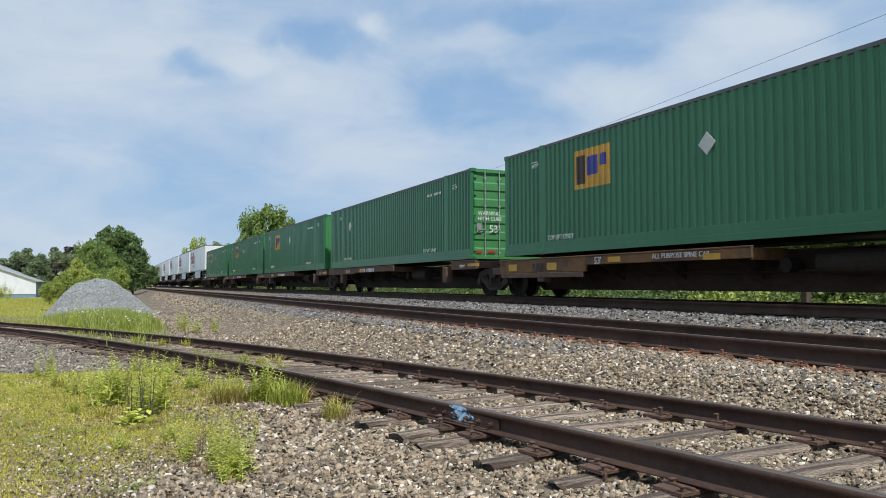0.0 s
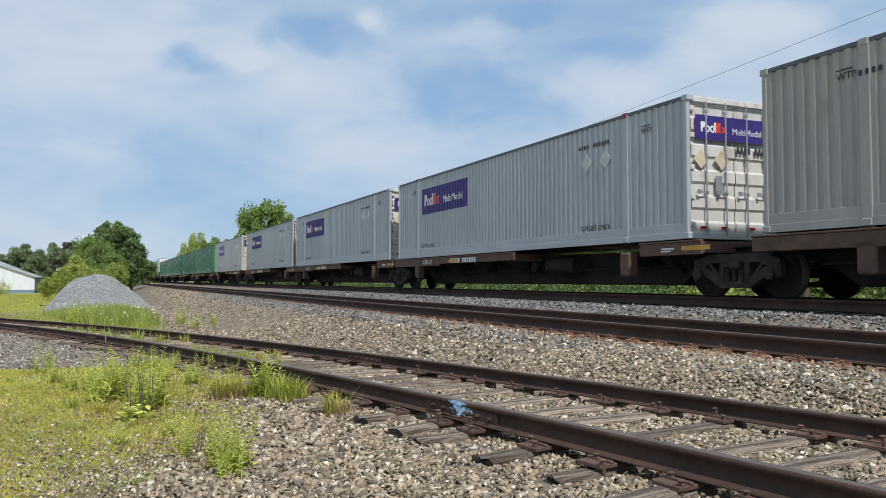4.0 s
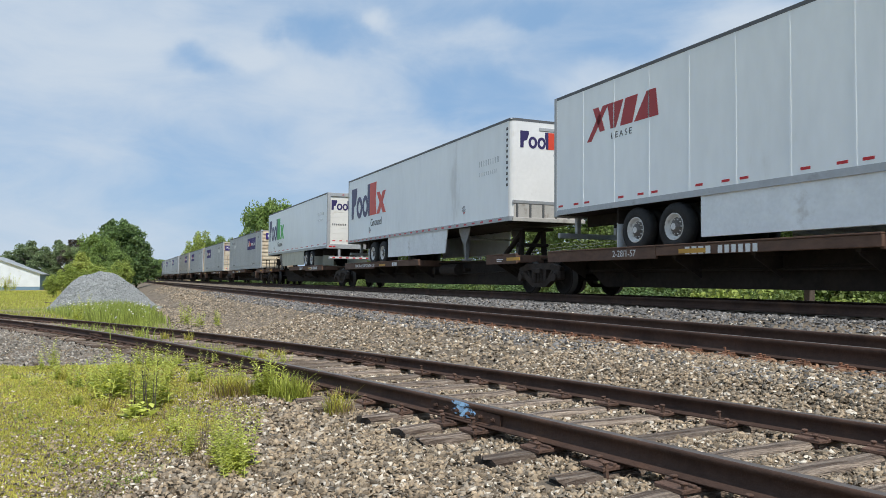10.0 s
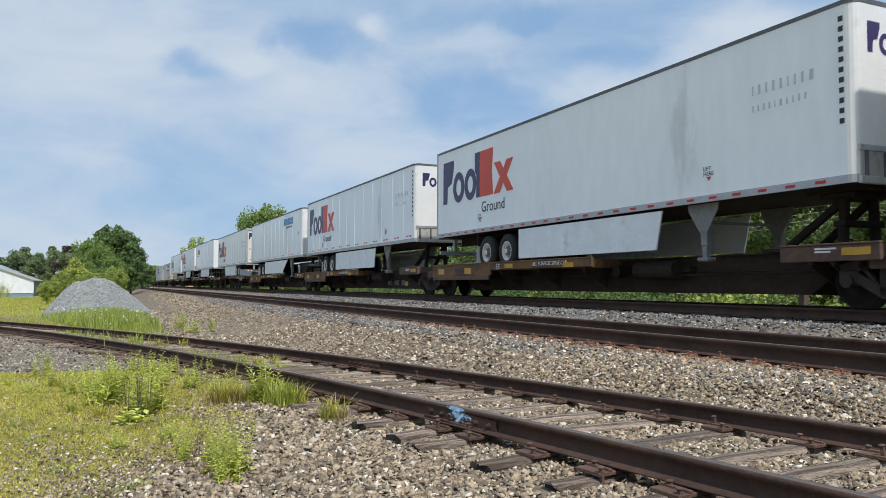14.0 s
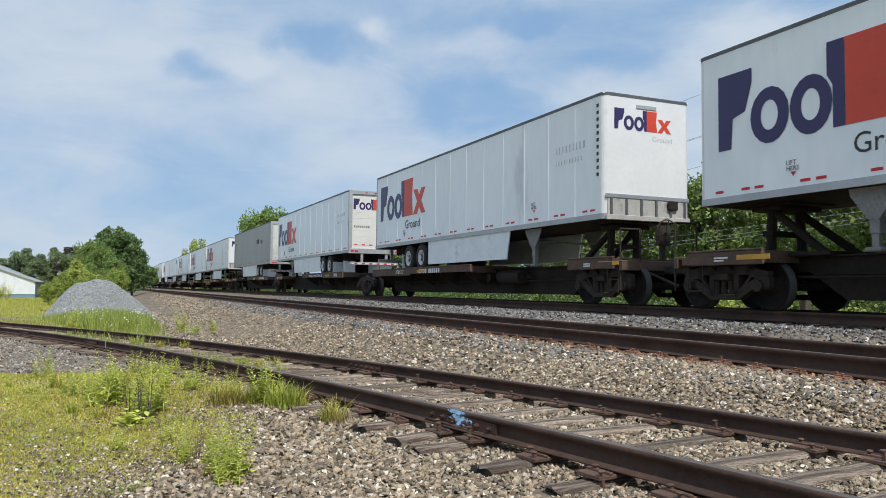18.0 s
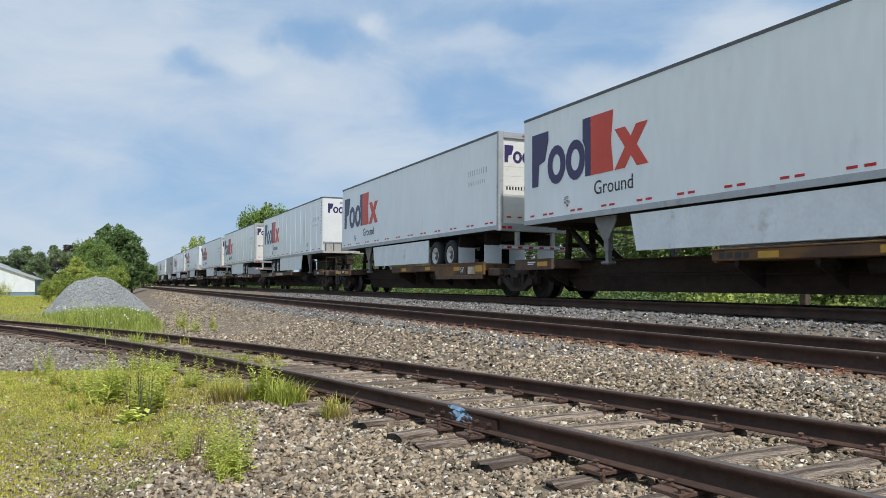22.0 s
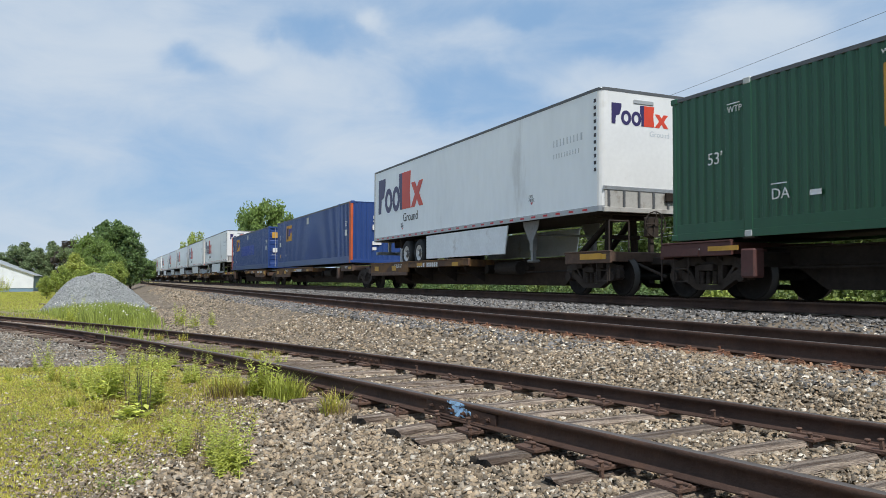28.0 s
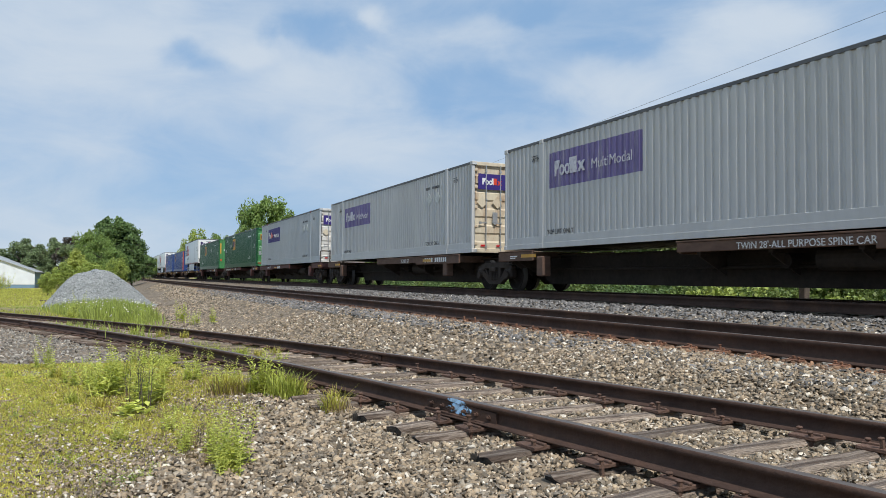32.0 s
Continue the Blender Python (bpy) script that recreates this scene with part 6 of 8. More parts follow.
M_leaf_a = leaf_mat("leaf_mid_green", (0.20, 0.29, 0.075))
M_leaf_b = leaf_mat("leaf_dark_green", (0.13, 0.205, 0.065))
M_leaf_y = leaf_mat("leaf_young_green", (0.42, 0.47, 0.11))
M_leaf_n = leaf_mat("leaf_scrub_green", (0.18, 0.245, 0.065), 0.45)
M_leaf_c = leaf_mat("leaf_yellow_green", (0.32, 0.39, 0.085))
M_leaf_d = leaf_mat("leaf_blue_green", (0.20, 0.26, 0.12))
M_weed = leaf_mat("weed_green", (0.60, 0.64, 0.14), 0.3)
M_grass = leaf_mat("grass_yellow_green", (0.54, 0.49, 0.10), 0.4)
M_grass_b = leaf_mat("grass_fresh_green", (0.42, 0.46, 0.075), 0.4)
M_straw = leaf_mat("dry_straw", (0.36, 0.27, 0.14), 0.3)
M_flower = mat("white_petals", (0.75, 0.75, 0.66), 0.6, 0, 0.05, 4.0)
M_bark = mat("bark", (0.09, 0.07, 0.055), 0.9, 0, 0.3, 3.0, 0.8, 20, stretch=(4, 4, 1))
M_meadow = leaf_mat("meadow_green", (0.33, 0.39, 0.085), 0.4)
M_lawn = leaf_mat("lawn_yellow_green", (0.43, 0.44, 0.09), 0.35)
M_stalk = mat("dark_brown_stalk", (0.06, 0.05, 0.03), 0.8, 0, 0.3, 8.0, rand=0.4, island=True)
M_rustleaf = leaf_mat("russet_weed_leaf", (0.20, 0.13, 0.06), 0.4)
M_leaf_r = leaf_mat("leaf_purple_brown", (0.075, 0.062, 0.045), 0.3)
rng = np.random.default_rng(7)


def leaf_cards(centres, size, spread=1.0, up=0.3, long=1.6):
    """Leaves as small bent four-sided blades, one for each centre."""
    n = len(centres)
    d = rng.normal(size=(n, 3))
    d[:, 2] = d[:, 2] * spread + up
    d /= np.linalg.norm(d, axis=1, keepdims=True)
    e = rng.normal(size=(n, 3))
    e -= (e * d).sum(1, keepdims=True) * d
    e /= np.linalg.norm(e, axis=1, keepdims=True)
    sz = size * rng.uniform(0.6, 1.35, (n, 1))
    v = np.stack([centres - d * sz * long / 2, centres + e * sz / 2, centres + d * sz * long / 2, centres - e * sz / 2], 1).reshape(-1, 3)
    f = np.arange(n * 4).reshape(-1, 4)
    return v, f


def crown_points(h, w, base, count, lumps=16, seed=1, cone=0.0, edge=0.25):
    """Points on many uneven clumps that make up a crown, with gaps between them."""
    r = np.random.default_rng(seed)
    pts = []
    mid, half = (h + base) / 2, (h - base) / 2
    for i in range(lumps):
        while True:
            q = r.uniform(-1, 1, 3)
            if np.linalg.norm(q) < 1 and np.linalg.norm(q) > 0.35:
                break
        k = 1 - cone * (q[2] * 0.5 + 0.5)
        c = np.array([q[0] * w / 2 * k * 0.88, q[1] * w / 2 * k * 0.88, mid + q[2] * half * 0.88])
        rad = w * (r.uniform(0.13, 0.24) if lumps < 30 else r.uniform(0.07, 0.16)) * (0.6 + 0.4 * k)
        n = count // lumps
        d = r.normal(size=(n, 3))
        d /= np.linalg.norm(d, axis=1, keepdims=True)
        d *= (r.uniform(edge, 1.05, (n, 1)) ** 0.7) * rad * r.uniform(0.8, 1.25, 3)
        pts.append(c + d)
    return np.concatenate(pts)


def limbs(h, w, base, seed, trunk_r, count=7):
    r = random.Random(seed)
    bm = bmesh.new()
    top = base + (h - base) * 0.6
    bends = [(0, 0, 0)] + [(r.uniform(-0.03, 0.03) * h, r.uniform(-0.03, 0.03) * h, top * k / 4) for k in range(1, 5)]
    for k in range(4):
        cyl(bm, bends[k], bends[k + 1], trunk_r * (1 - k * 0.2), trunk_r * (0.8 - k * 0.2), 8)
    for i in range(count):
        a, z = r.uniform(0, 6.28), base + (top - base) * r.uniform(0.0, 0.95)
        p = Vector((0, 0, z))
        q = p + Vector((math.cos(a) * w * 0.33, math.sin(a) * w * 0.33, h * r.uniform(0.08, 0.22)))
        cyl(bm, p, q, trunk_r * 0.4, trunk_r * 0.12, 6)
        for _ in range(2):
            e = q + Vector((r.uniform(-0.12, 0.12) * w, r.uniform(-0.12, 0.12) * w, h * r.uniform(0.02, 0.1)))
            cyl(bm, p.lerp(q, 0.6), e, trunk_r * 0.15, trunk_r * 0.05, 5)
    return mesh_of("trunk", bm, M_bark)


TREES = {}


def tree_kind(key, h, w, base, leaves, leaf, material, lumps=18, cone=0.0, trunk_r=0.16, seed=1):
    v, f = leaf_cards(crown_points(h, w, base, leaves, lumps, seed, cone), leaf)
    TREES[key] = (limbs(h, w, base, seed, trunk_r), raw_mesh("crown", v, f, material))


tree_kind("broad", 10.0, 8.0, 1.0, 11000, 0.21, M_leaf_a, 60, 0.15, 0.2, 3)
tree_kind("dark", 9.5, 7.0, 0.2, 11000, 0.21, M_leaf_b, 60, 0.25, 0.2, 5)
tree_kind("young", 6.0, 4.6, 0.1, 9000, 0.14, M_leaf_y, 44, 0.55, 0.09, 8)
tree_kind("pine", 9.0, 6.0, 0.6, 11000, 0.17, M_leaf_d, 50, 0.35, 0.16, 11)
tree_kind("sunlit", 9.0, 6.5, 0.8, 8000, 0.21, M_leaf_c, 48, 0.2, 0.14, 14)
tree_kind("copper", 9.0, 6.5, 0.8, 9000, 0.19, M_leaf_r, 50, 0.2, 0.14, 19)
tree_kind("near", 6.5, 5.0, 0.3, 15000, 0.105, M_leaf_n, 70, 0.2, 0.10, 17)


def tree(kind, x, y, h, w, turn, label, name="tree", category="tree", group=""):
    trunk, crown = TREES[kind]
    base_h = max(v.co.z for v in crown.vertices)
    base_w = max(abs(v.co.x) for v in crown.vertices) * 2
    t = empty(name, pose(x, y, float(ground_z(x, y)) - 0.02, 0, 0, turn))
    sx, sz = w / base_w, h / base_h
    for nm, me in (("trunk", trunk), ("crown", crown)):
        p = part(nm, me, None, t)
        p.scale = (sx, sx, sz)
    return tagged(t, label, category, group)


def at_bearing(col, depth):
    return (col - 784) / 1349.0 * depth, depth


# trees beside the yard, beyond the heap
for col, dep, h, w, kind, lab in (
        (212, 96, 9.2, 6.4, "dark", "tall dark green leafy tree beside the line"), (190, 98, 9.4, 5.6, "dark", "tall dark green leafy tree beside the line"),
        (236, 100, 7.2, 4.4, "dark", "tall dark green leafy tree beside the line"), (224, 98, 8.6, 5.4, "dark", "tall dark green leafy tree beside the line"),
        (160, 96, 7.6, 4.8, "broad", "mid green leafy tree in a row"), (126, 112, 7.6, 5.4, "copper", "purple-brown leafy tree behind a shed"),
        (180, 82, 6.3, 3.9, "broad", "mid green young tree behind the stone heap"), (204, 78, 4.7, 3.2, "broad", "mid green young tree behind the stone heap"),
        (140, 100, 6.4, 6.0, "pine", "dark blue-green pine behind the roofs"), (100, 118, 7.7, 6.0, "pine", "dark blue-green pine behind the roofs"),
        (72, 118, 6.6, 6.0, "pine", "dark blue-green pine behind the roofs"), (42, 122, 7.8, 6.4, "pine", "dark blue-green pine behind the roofs"),
        (14, 126, 6.2, 6.0, "pine", "dark blue-green pine behind the roofs"), (-12, 130, 5.6, 6.4, "pine", "dark blue-green pine behind the roofs"),
        (-45, 130, 7.0, 8.0, "pine", "dark blue-green pine behind the roofs"), (140, 74, 4.3, 3.2, "young", "yellow-green bush behind the stone heap"),
        (112, 66, 2.9, 2.6, "sunlit", "yellow-green bush behind the stone heap"), (208, 72, 3.4, 2.6, "sunlit", "yellow-green bush behind the stone heap"),
        (160, 66, 2.9, 3.2, "sunlit", "yellow-green bush behind the stone heap"), (88, 62, 2.0, 1.8, "sunlit", "yellow-green bush behind the stone heap")):
    x, y = at_bearing(col, dep)
    tree(kind, x, y, h, w, col * 7 % 360, lab)
# trees beyond the train
for col, dep, h, w, kind, lab in (
        (470, 104, 12.4, 8.4, "broad", "bright green leafy tree beyond the train"), (446, 106, 11.2, 5.6, "broad", "bright green leafy tree beyond the train"),
        (500, 108, 11.6, 5.6, "broad", "bright green leafy tree beyond the train"), (350, 180, 12.6, 7.5, "sunlit", "pale green tree far beyond the train"),
        (378, 176, 11.4, 7.5, "broad", "pale green tree far beyond the train"), (335, 186, 10.4, 6.0, "sunlit", "pale green tree far beyond the train"),
        (405, 170, 10.6, 5.0, "broad", "pale green tree far beyond the train"), (420, 160, 11.0, 4.0, "sunlit", "pale green tree far beyond the train"),
        (258, 300, 9.5, 11.0, "broad", "hazy green tree at the bend"), (256, 130, 4.7, 4.4, "dark", "green scrub tree at the bend"), (268, 170, 5.0, 5.4, "broad", "hazy green tree at the bend"), (276, 330, 10.0, 11.0, "broad", "hazy green tree at the bend"),
        (250, 200, 7.0, 6.5, "broad", "hazy green tree at the bend"), (292, 300, 8.0, 9.0, "broad", "hazy green tree at the bend"), (312, 280, 7.0, 9.0, "broad", "hazy green tree at the bend")):
    x, y = at_bearing(col, dep)
    tree(kind, x, y, h, w, col * 7 % 360, lab)
for i, (s, u, h, w) in enumerate(((1, -12, 7.0, 5.6), (5, -15, 7.6, 5.6), (9, -12.5, 6.8, 5.0), (13, -14, 7.6, 5.8), (17, -12, 7.2, 5.2), (21, -14.5, 8.0, 5.8), (26, -13, 7.8, 5.8), (31, -14, 8.0, 5.8),
                                  (37, -13.5, 7.4, 6.0), (44, -14, 6.6, 6.0), (52, -14, 6.4, 6.0), (61, -14.5, 6.2, 6.4), (72, -15, 6.4, 6.6), (84, -15, 6.4, 6.6), (-4, -14, 7.0, 5.6), (-9, -13, 6.6, 5.4),
                                  (3, -20, 8.0, 6.4), (8, -21, 8.0, 6.4), (13, -20, 8.2, 6.4), (18, -21, 8.2, 6.4), (23, -20, 8.2, 6.4), (29, -20, 8.2, 6.4), (35, -21, 8.0, 6.4), (42, -20, 7.2, 6.4))):
    x, y, _ = on_line(s, u)
    tree("near", x, y, h, w, i * 67 % 360, "leafy green scrub tree beyond the far track")


def bare_tree(col, dep, h, seed, label):
    x, y = at_bearing(col, dep)
    r = random.Random(seed)
    bm = bmesh.new()
    def grow(p, d, length, rad, level):
        q = p + d * length
        cyl(bm, p, q, rad, rad * 0.6, 5)
        if level:
            for _ in range(3):
                e = (d + Vector((r.uniform(-0.6, 0.6), r.uniform(-0.6, 0.6), r.uniform(-0.1, 0.5)))).normalized()
                grow(p.lerp(q, r.uniform(0.55, 1.0)), e, length * r.uniform(0.45, 0.7), rad * 0.55, level - 1)
    grow(Vector((0, 0, 0)), Vector((0.03, 0, 1)), h * 0.5, 0.07, 4)
    t = new("dead_tree", mesh_of("dead_tree", bm, M_bark))
    t.matrix_basis = pose(x, y, float(ground_z(x, y)))
    tagged(t, label, "tree")


bare_tree(662, 54, 8.0, 4, "leafless dead tree beyond the train")
bare_tree(858, 40, 6.6, 9, "leafless dead tree beyond the train")

# low scrub under and behind the train
v, f = leaf_cards(crown_points(1.25, 2.2, 0.0, 1700, 14, 21), 0.085)
BUSH = [raw_mesh("scrub_bush", v, f, M_leaf_n)]
v, f = leaf_cards(crown_points(1.0, 2.4, 0.0, 1700, 14, 22), 0.09)
BUSH.append(raw_mesh("scrub_bush", v, f, M_leaf_c))
v, f = leaf_cards(crown_points(1.1, 2.0, 0.0, 1600, 12, 23), 0.08)
BUSH.append(raw_mesh("scrub_bush", v, f, M_leaf_b))
r = random.Random(3)
for i in range(64):
    s = -12 + i * 1.15
    for u0 in (-5.6, -8.2):
        u = u0 - r.uniform(0, 1.2)
        x, y, _ = on_line(s + r.uniform(-0.6, 0.6), u)
        # from s = 20 on only darker leaves, so the shade is in their colour
        b = new("bush", BUSH[r.randrange(3)] if s < 20 else BUSH[r.choice((0, 2, 2))])
        k = r.uniform(0.75, 1.15) * (1.0 if u0 > -6 else 1.5)
        b.matrix_basis = Matrix.LocRotScale((x, y, float(ground_z(x, y)) - 0.05), Euler((0, 0, r.uniform(0, 6.28))), (k, k, k * 0.85))
        tagged(b, "low green scrub bush beyond the far track", "bush", "scrub beyond the track")

for i in range(40):
    s = 62 + i * 2.6
    x, y, _ = on_line(s, -6.0 - r.uniform(0, 1.5))
    b = new("bush", BUSH[r.choice((0, 2))])
    k = r.uniform(1.3, 1.8)
    b.matrix_basis = Matrix.LocRotScale((x, y, float(ground_z(x, y)) - 0.05), Euler((0, 0, r.uniform(0, 6.28))), (k * 1.3, k * 1.3, k))
    tagged(b, "green scrub bush far along the track", "bush", "scrub beyond the track")

# ---- overhead wires and their pole ----
M_wood = mat("grey_pole_wood", (0.16, 0.13, 0.10), 0.9, 0, 0.25, 3.0, 0.5, 20, stretch=(6, 6, 1))
M_wire = mat("wire", (0.14, 0.15, 0.16), 0.5)


def pole(s, u):
    x, y, h = on_line(s, u)
    t = empty("utility_pole", pose(x, y, float(ground_z(x, y)), 0, 0, math.degrees(h)))
    bm = bmesh.new()
    cyl(bm, (0, 0, 0), (0, 0, 11.2), 0.15, 0.10, 12)
    part("post", bm, M_wood, t)
    for z in (10.6, 9.4):
        bar("crossarm", t, M_wood, -0.9, 0.9, -0.06, 0.06, z - 0.06, z + 0.06, 0.01)
        for k in (-0.8, 0.8):
            bm = bmesh.new()
            cyl(bm, (0, 0, 0), (0, 0, 0.14), 0.03, 0.045, 8)
            part("insulator", bm, M_alu, t, "", Matrix.Translation((k, 0, z + 0.06)))
    tagged(t, "weathered wooden utility pole with two crossarms", "pole")


pole(-42.0, -6.0)


def wire(u, z, slope=0.049, material=None, label="thin dark overhead wire beyond the train"):
    """Falls along the line from the tall pole to a low stub beyond the train."""
    path = []
    for k in range(25):
        s = -42 + 100 * k / 24
        x, y, h = on_line(s, u)
        path.append((x, y, z - slope * (s - 12.8) - 0.25 * (1 - ((s - 8) / 50.0) ** 2), h))
    v, f = sweep([(0.006 * math.cos(i * 1.2566), 0.006 * math.sin(i * 1.2566)) for i in range(5)], path)
    tagged(new("overhead_wire", raw_mesh("overhead_wire", v, f, material or M_wire)), label, "wire", "overhead wires")


for u, z in ((-5.2, 7.1), (-6.8, 6.3), (-5.4, 5.8), (-6.6, 5.2)):
    wire(u, z)
M_cable = mat("pale_cable", (0.42, 0.43, 0.43), 0.5)
for u, z in ((-7.0, 2.56), (-7.15, 2.7), (-6.9, 2.86)):
    wire(u, z, 0.035, M_cable, "pale low cable strung behind the scrub")
x, y, h = on_line(58.0, -6.0)
bm = bmesh.new()
cyl(bm, (0, 0, 0), (0, 0, 5.9), 0.12, 0.09, 10)
stub = new("stub_pole", mesh_of("stub_pole", bm, M_wood))
stub.matrix_basis = pose(x, y, float(ground_z(x, y)))
tagged(stub, "short wooden stub pole beyond the train", "pole")

# a short dark post in the scrub
best = min(np.arange(-5, 30, 0.05), key=lambda q: abs(on_line(float(q), -3.6)[0] / on_line(float(q), -3.6)[1] - 0.474))
x, y, h = on_line(float(best), -3.6)
bm = bmesh.new()
box(bm, -0.09, 0.09, -0.09, 0.09, -0.1, 0.95, 0.015)
post = new("short_post", mesh_of("short_post", bm, M_bark))
post.matrix_basis = pose(x, y, float(ground_z(x, y)), 2, 1, math.degrees(h))
tagged(post, "short weathered wooden post in the scrub", "post")

# ---- the heap of crushed stone ----
M_heap = mat("blue_grey_stone", (0.31, 0.325, 0.318), 0.95, 0, 0.35, 6.0, 1.0, 14)
M_chip = mat("blue_grey_chippings", (0.32, 0.335, 0.328), 0.95, 0, 0.2, 8.0, rand=0.2, island=True)


def heap_height(a, b):
    """Across and along the heap, in metres."""
    d = np.sqrt((a / np.where(a < 0, 2.45, 3.0)) ** 2 + (b / 2.6) ** 2)
    h = 2.75 * np.clip(1 - d, 0, 1) ** 0.95 * (1 - 0.26 * np.exp(-d * d * 12))
    d2 = np.sqrt(((a - 1.75) / 1.6) ** 2 + (b / 1.9) ** 2)
    return np.maximum(h, 0.95 * np.clip(1 - d2, 0, 1)) + 0.05 * np.sin(a * 3.1 + b * 2.0) * (d < 1)


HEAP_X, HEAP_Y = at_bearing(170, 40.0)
n = 61
ga, gb = np.meshgrid(np.linspace(-3.3, 4.2, n), np.linspace(-3, 3, n))
hz = heap_height(ga, gb) - 0.04
base_z = float(ground_z(HEAP_X, HEAP_Y))
hv = np.stack([HEAP_X + ga, HEAP_Y + gb, base_z + hz + np.random.default_rng(5).uniform(-0.02, 0.02, ga.shape) * (hz > 0)], -1).reshape(-1, 3)
hq = [(j * n + i, j * n + i + 1, (j + 1) * n + i + 1, (j + 1) * n + i) for j in range(n - 1) for i in range(n - 1)]
heap = tagged(new("gravel_heap", raw_mesh("gravel_heap", hv, hq, M_heap, True)), "heap of blue-grey crushed stone on the ground", "stone heap")

# ---- pale roofs behind the bushes ----
M_roofw = mat("white_gable_boards", (0.72, 0.76, 0.80), 0.5, 0, 0.06, 0.8, 0.05, 20, (0.42, 0.43, 0.43), 0.3, 0.5)
M_wallb = mat("blue_clapboard", (0.16, 0.26, 0.36), 0.7, 0, 0.08, 2.0)


def shed(col, dep, w, l, eave, ridge, band, turn, label):
    """A long low shed; its gable end is white over a blue foot."""
    x, y = at_bearing(col, dep)
    t = empty("shed", pose(x, y, float(ground_z(x, y)) - 0.1, 0, 0, turn))
    bm = bmesh.new()
    prism(bm, [(-l / 2, 0), (l / 2, 0), (l / 2, eave - 0.12), (-l / 2, eave - 0.12)], -w / 2, w / 2)
    part("wall", bm, M_wallb, t, "blue clapboard wall")
    for s in (-1, 1):
        bm = bmesh.new()
        a = [(s * (w / 2 + 0.3), -l / 2 - 0.3, eave - 0.12), (s * (w / 2 + 0.3), l / 2 + 0.3, eave - 0.12), (0, l / 2 + 0.3, ridge), (0, -l / 2 - 0.3, ridge)]
        lo = [bm.verts.new(p) for p in a]
        hi = [bm.verts.new((p[0], p[1], p[2] + 0.1)) for p in a]
        bm.faces.new(lo)
        bm.faces.new(hi)
        for i in range(4):
            bm.faces.new((lo[i], lo[(i + 1) % 4], hi[(i + 1) % 4], hi[i]))
        bmesh.ops.recalc_face_normals(bm, faces=bm.faces[:])
        part("roof_slope", bm, M_roofg, t, "grey sheet roof")
    for s in (-1, 1):
        bm = bmesh.new()
        e = s * l / 2
        prism(bm, [(-w / 2, band), (w / 2, band), (w / 2, eave - 0.02), (0, ridge - 0.02), (-w / 2, eave - 0.02)], 0, 0.05)
        part("gable", bm, M_roofw, t, "white boarded gable end", pose(0, e, 0, 0, 0, -90 if s < 0 else 90))
    for k, (px, pz) in enumerate(((1.6, 1.75), (-0.6, 1.9), (3.4, 1.3))):
        bar("vent", t, M_boxgrey, px - 0.25, px + 0.25, -l / 2 - 0.07, -l / 2 - 0.052, pz - 0.25, pz + 0.25, 0.0, "grey vent in the gable")
    return tagged(t, label, "shed")


M_roofg = mat("grey_sheet_roof", (0.36, 0.38, 0.39), 0.6, 0, 0.1, 0.8, 0.05, 20, (0.22, 0.21, 0.2), 0.3, 0.5)
# its corner stands in line with the pale bushes
shed(-18, 112, 14.0, 26.0, 2.35, 4.95, 0.62, 24, "long low shed with a white gable and blue foot")
shed(64, 150, 9.0, 12.0, 3.0, 4.6, 0.7, 62, "small white shed behind bushes")

# ---- track pieces: ties, plates, spikes, joint bars ----
def tie_mesh(seed, long=2.44):
    """A weathered hewn tie with split, uneven ends."""
    r = random.Random(seed)
    bm = bmesh.new()
    n = 12
    rings = []
    base = r.uniform(0.066, 0.084)
    splits = [r.uniform(0.02, 0.045), r.uniform(-0.045, -0.02)]
    depth = [r.uniform(0.012, 0.03), r.uniform(0.008, 0.024)]
    for i in range(n + 1):
        x = -long / 2 + long * i / n
        w, z = base + r.uniform(-0.012, 0.008), r.uniform(-0.008, 0.0)
        top = [(x, w, z - 0.022), (x, w - 0.016, z - 0.003)]
        for c, d in zip(splits, depth):
            c += r.uniform(-0.006, 0.006)
            d *= r.choice((0.1, 0.6, 1.0, 1.0))
            h = 0.003 + 0.12 * d
            top += [(x, c + h, z + r.uniform(-0.003, 0.002)), (x, c, z - d), (x, c - h, z + r.uniform(-0.003, 0.002))]
        top += [(x, -w + 0.016, z - 0.003), (x, -w, z - 0.022)]
        if i in (0, n):
            top = [(px + r.uniform(-0.025, 0.025), py, pz - r.uniform(0, 0.012)) for px, py, pz in top]
        rings.append([bm.verts.new(p) for p in [(x, -w, -0.17), (x, w, -0.17)] + top])
    k = len(rings[0])
    for a, b in zip(rings, rings[1:]):
        for j in range(k):
            bm.faces.new((a[j], a[(j + 1) % k], b[(j + 1) % k], b[j]))
    for e in (rings[0], rings[-1]):
        f = bm.faces.new(e)
        f.material_index = 1
    bmesh.ops.recalc_face_normals(bm, faces=bm.faces[:])
    return mesh_of("tie", bm, M_tie, M_tie_end)


def plate_mesh(material):
    bm = bmesh.new()
    box(bm, -0.17, 0.17, -0.085, 0.085, -0.004, 0.018, 0.004)
    for s in (-1, 1):
        box(bm, s * 0.095 - 0.012, s * 0.095 + 0.012, -0.085, 0.085, 0.016, 0.03, 0.003)
    return mesh_of("tie_plate", bm, material)


def spike_mesh(material):
    bm = bmesh.new()
    box(bm, -0.009, 0.009, -0.009, 0.009, -0.06, 0.02)
    box(bm, -0.02, 0.012, -0.014, 0.014, 0.018, 0.031, 0.005)
    return mesh_of("spike", bm, material)


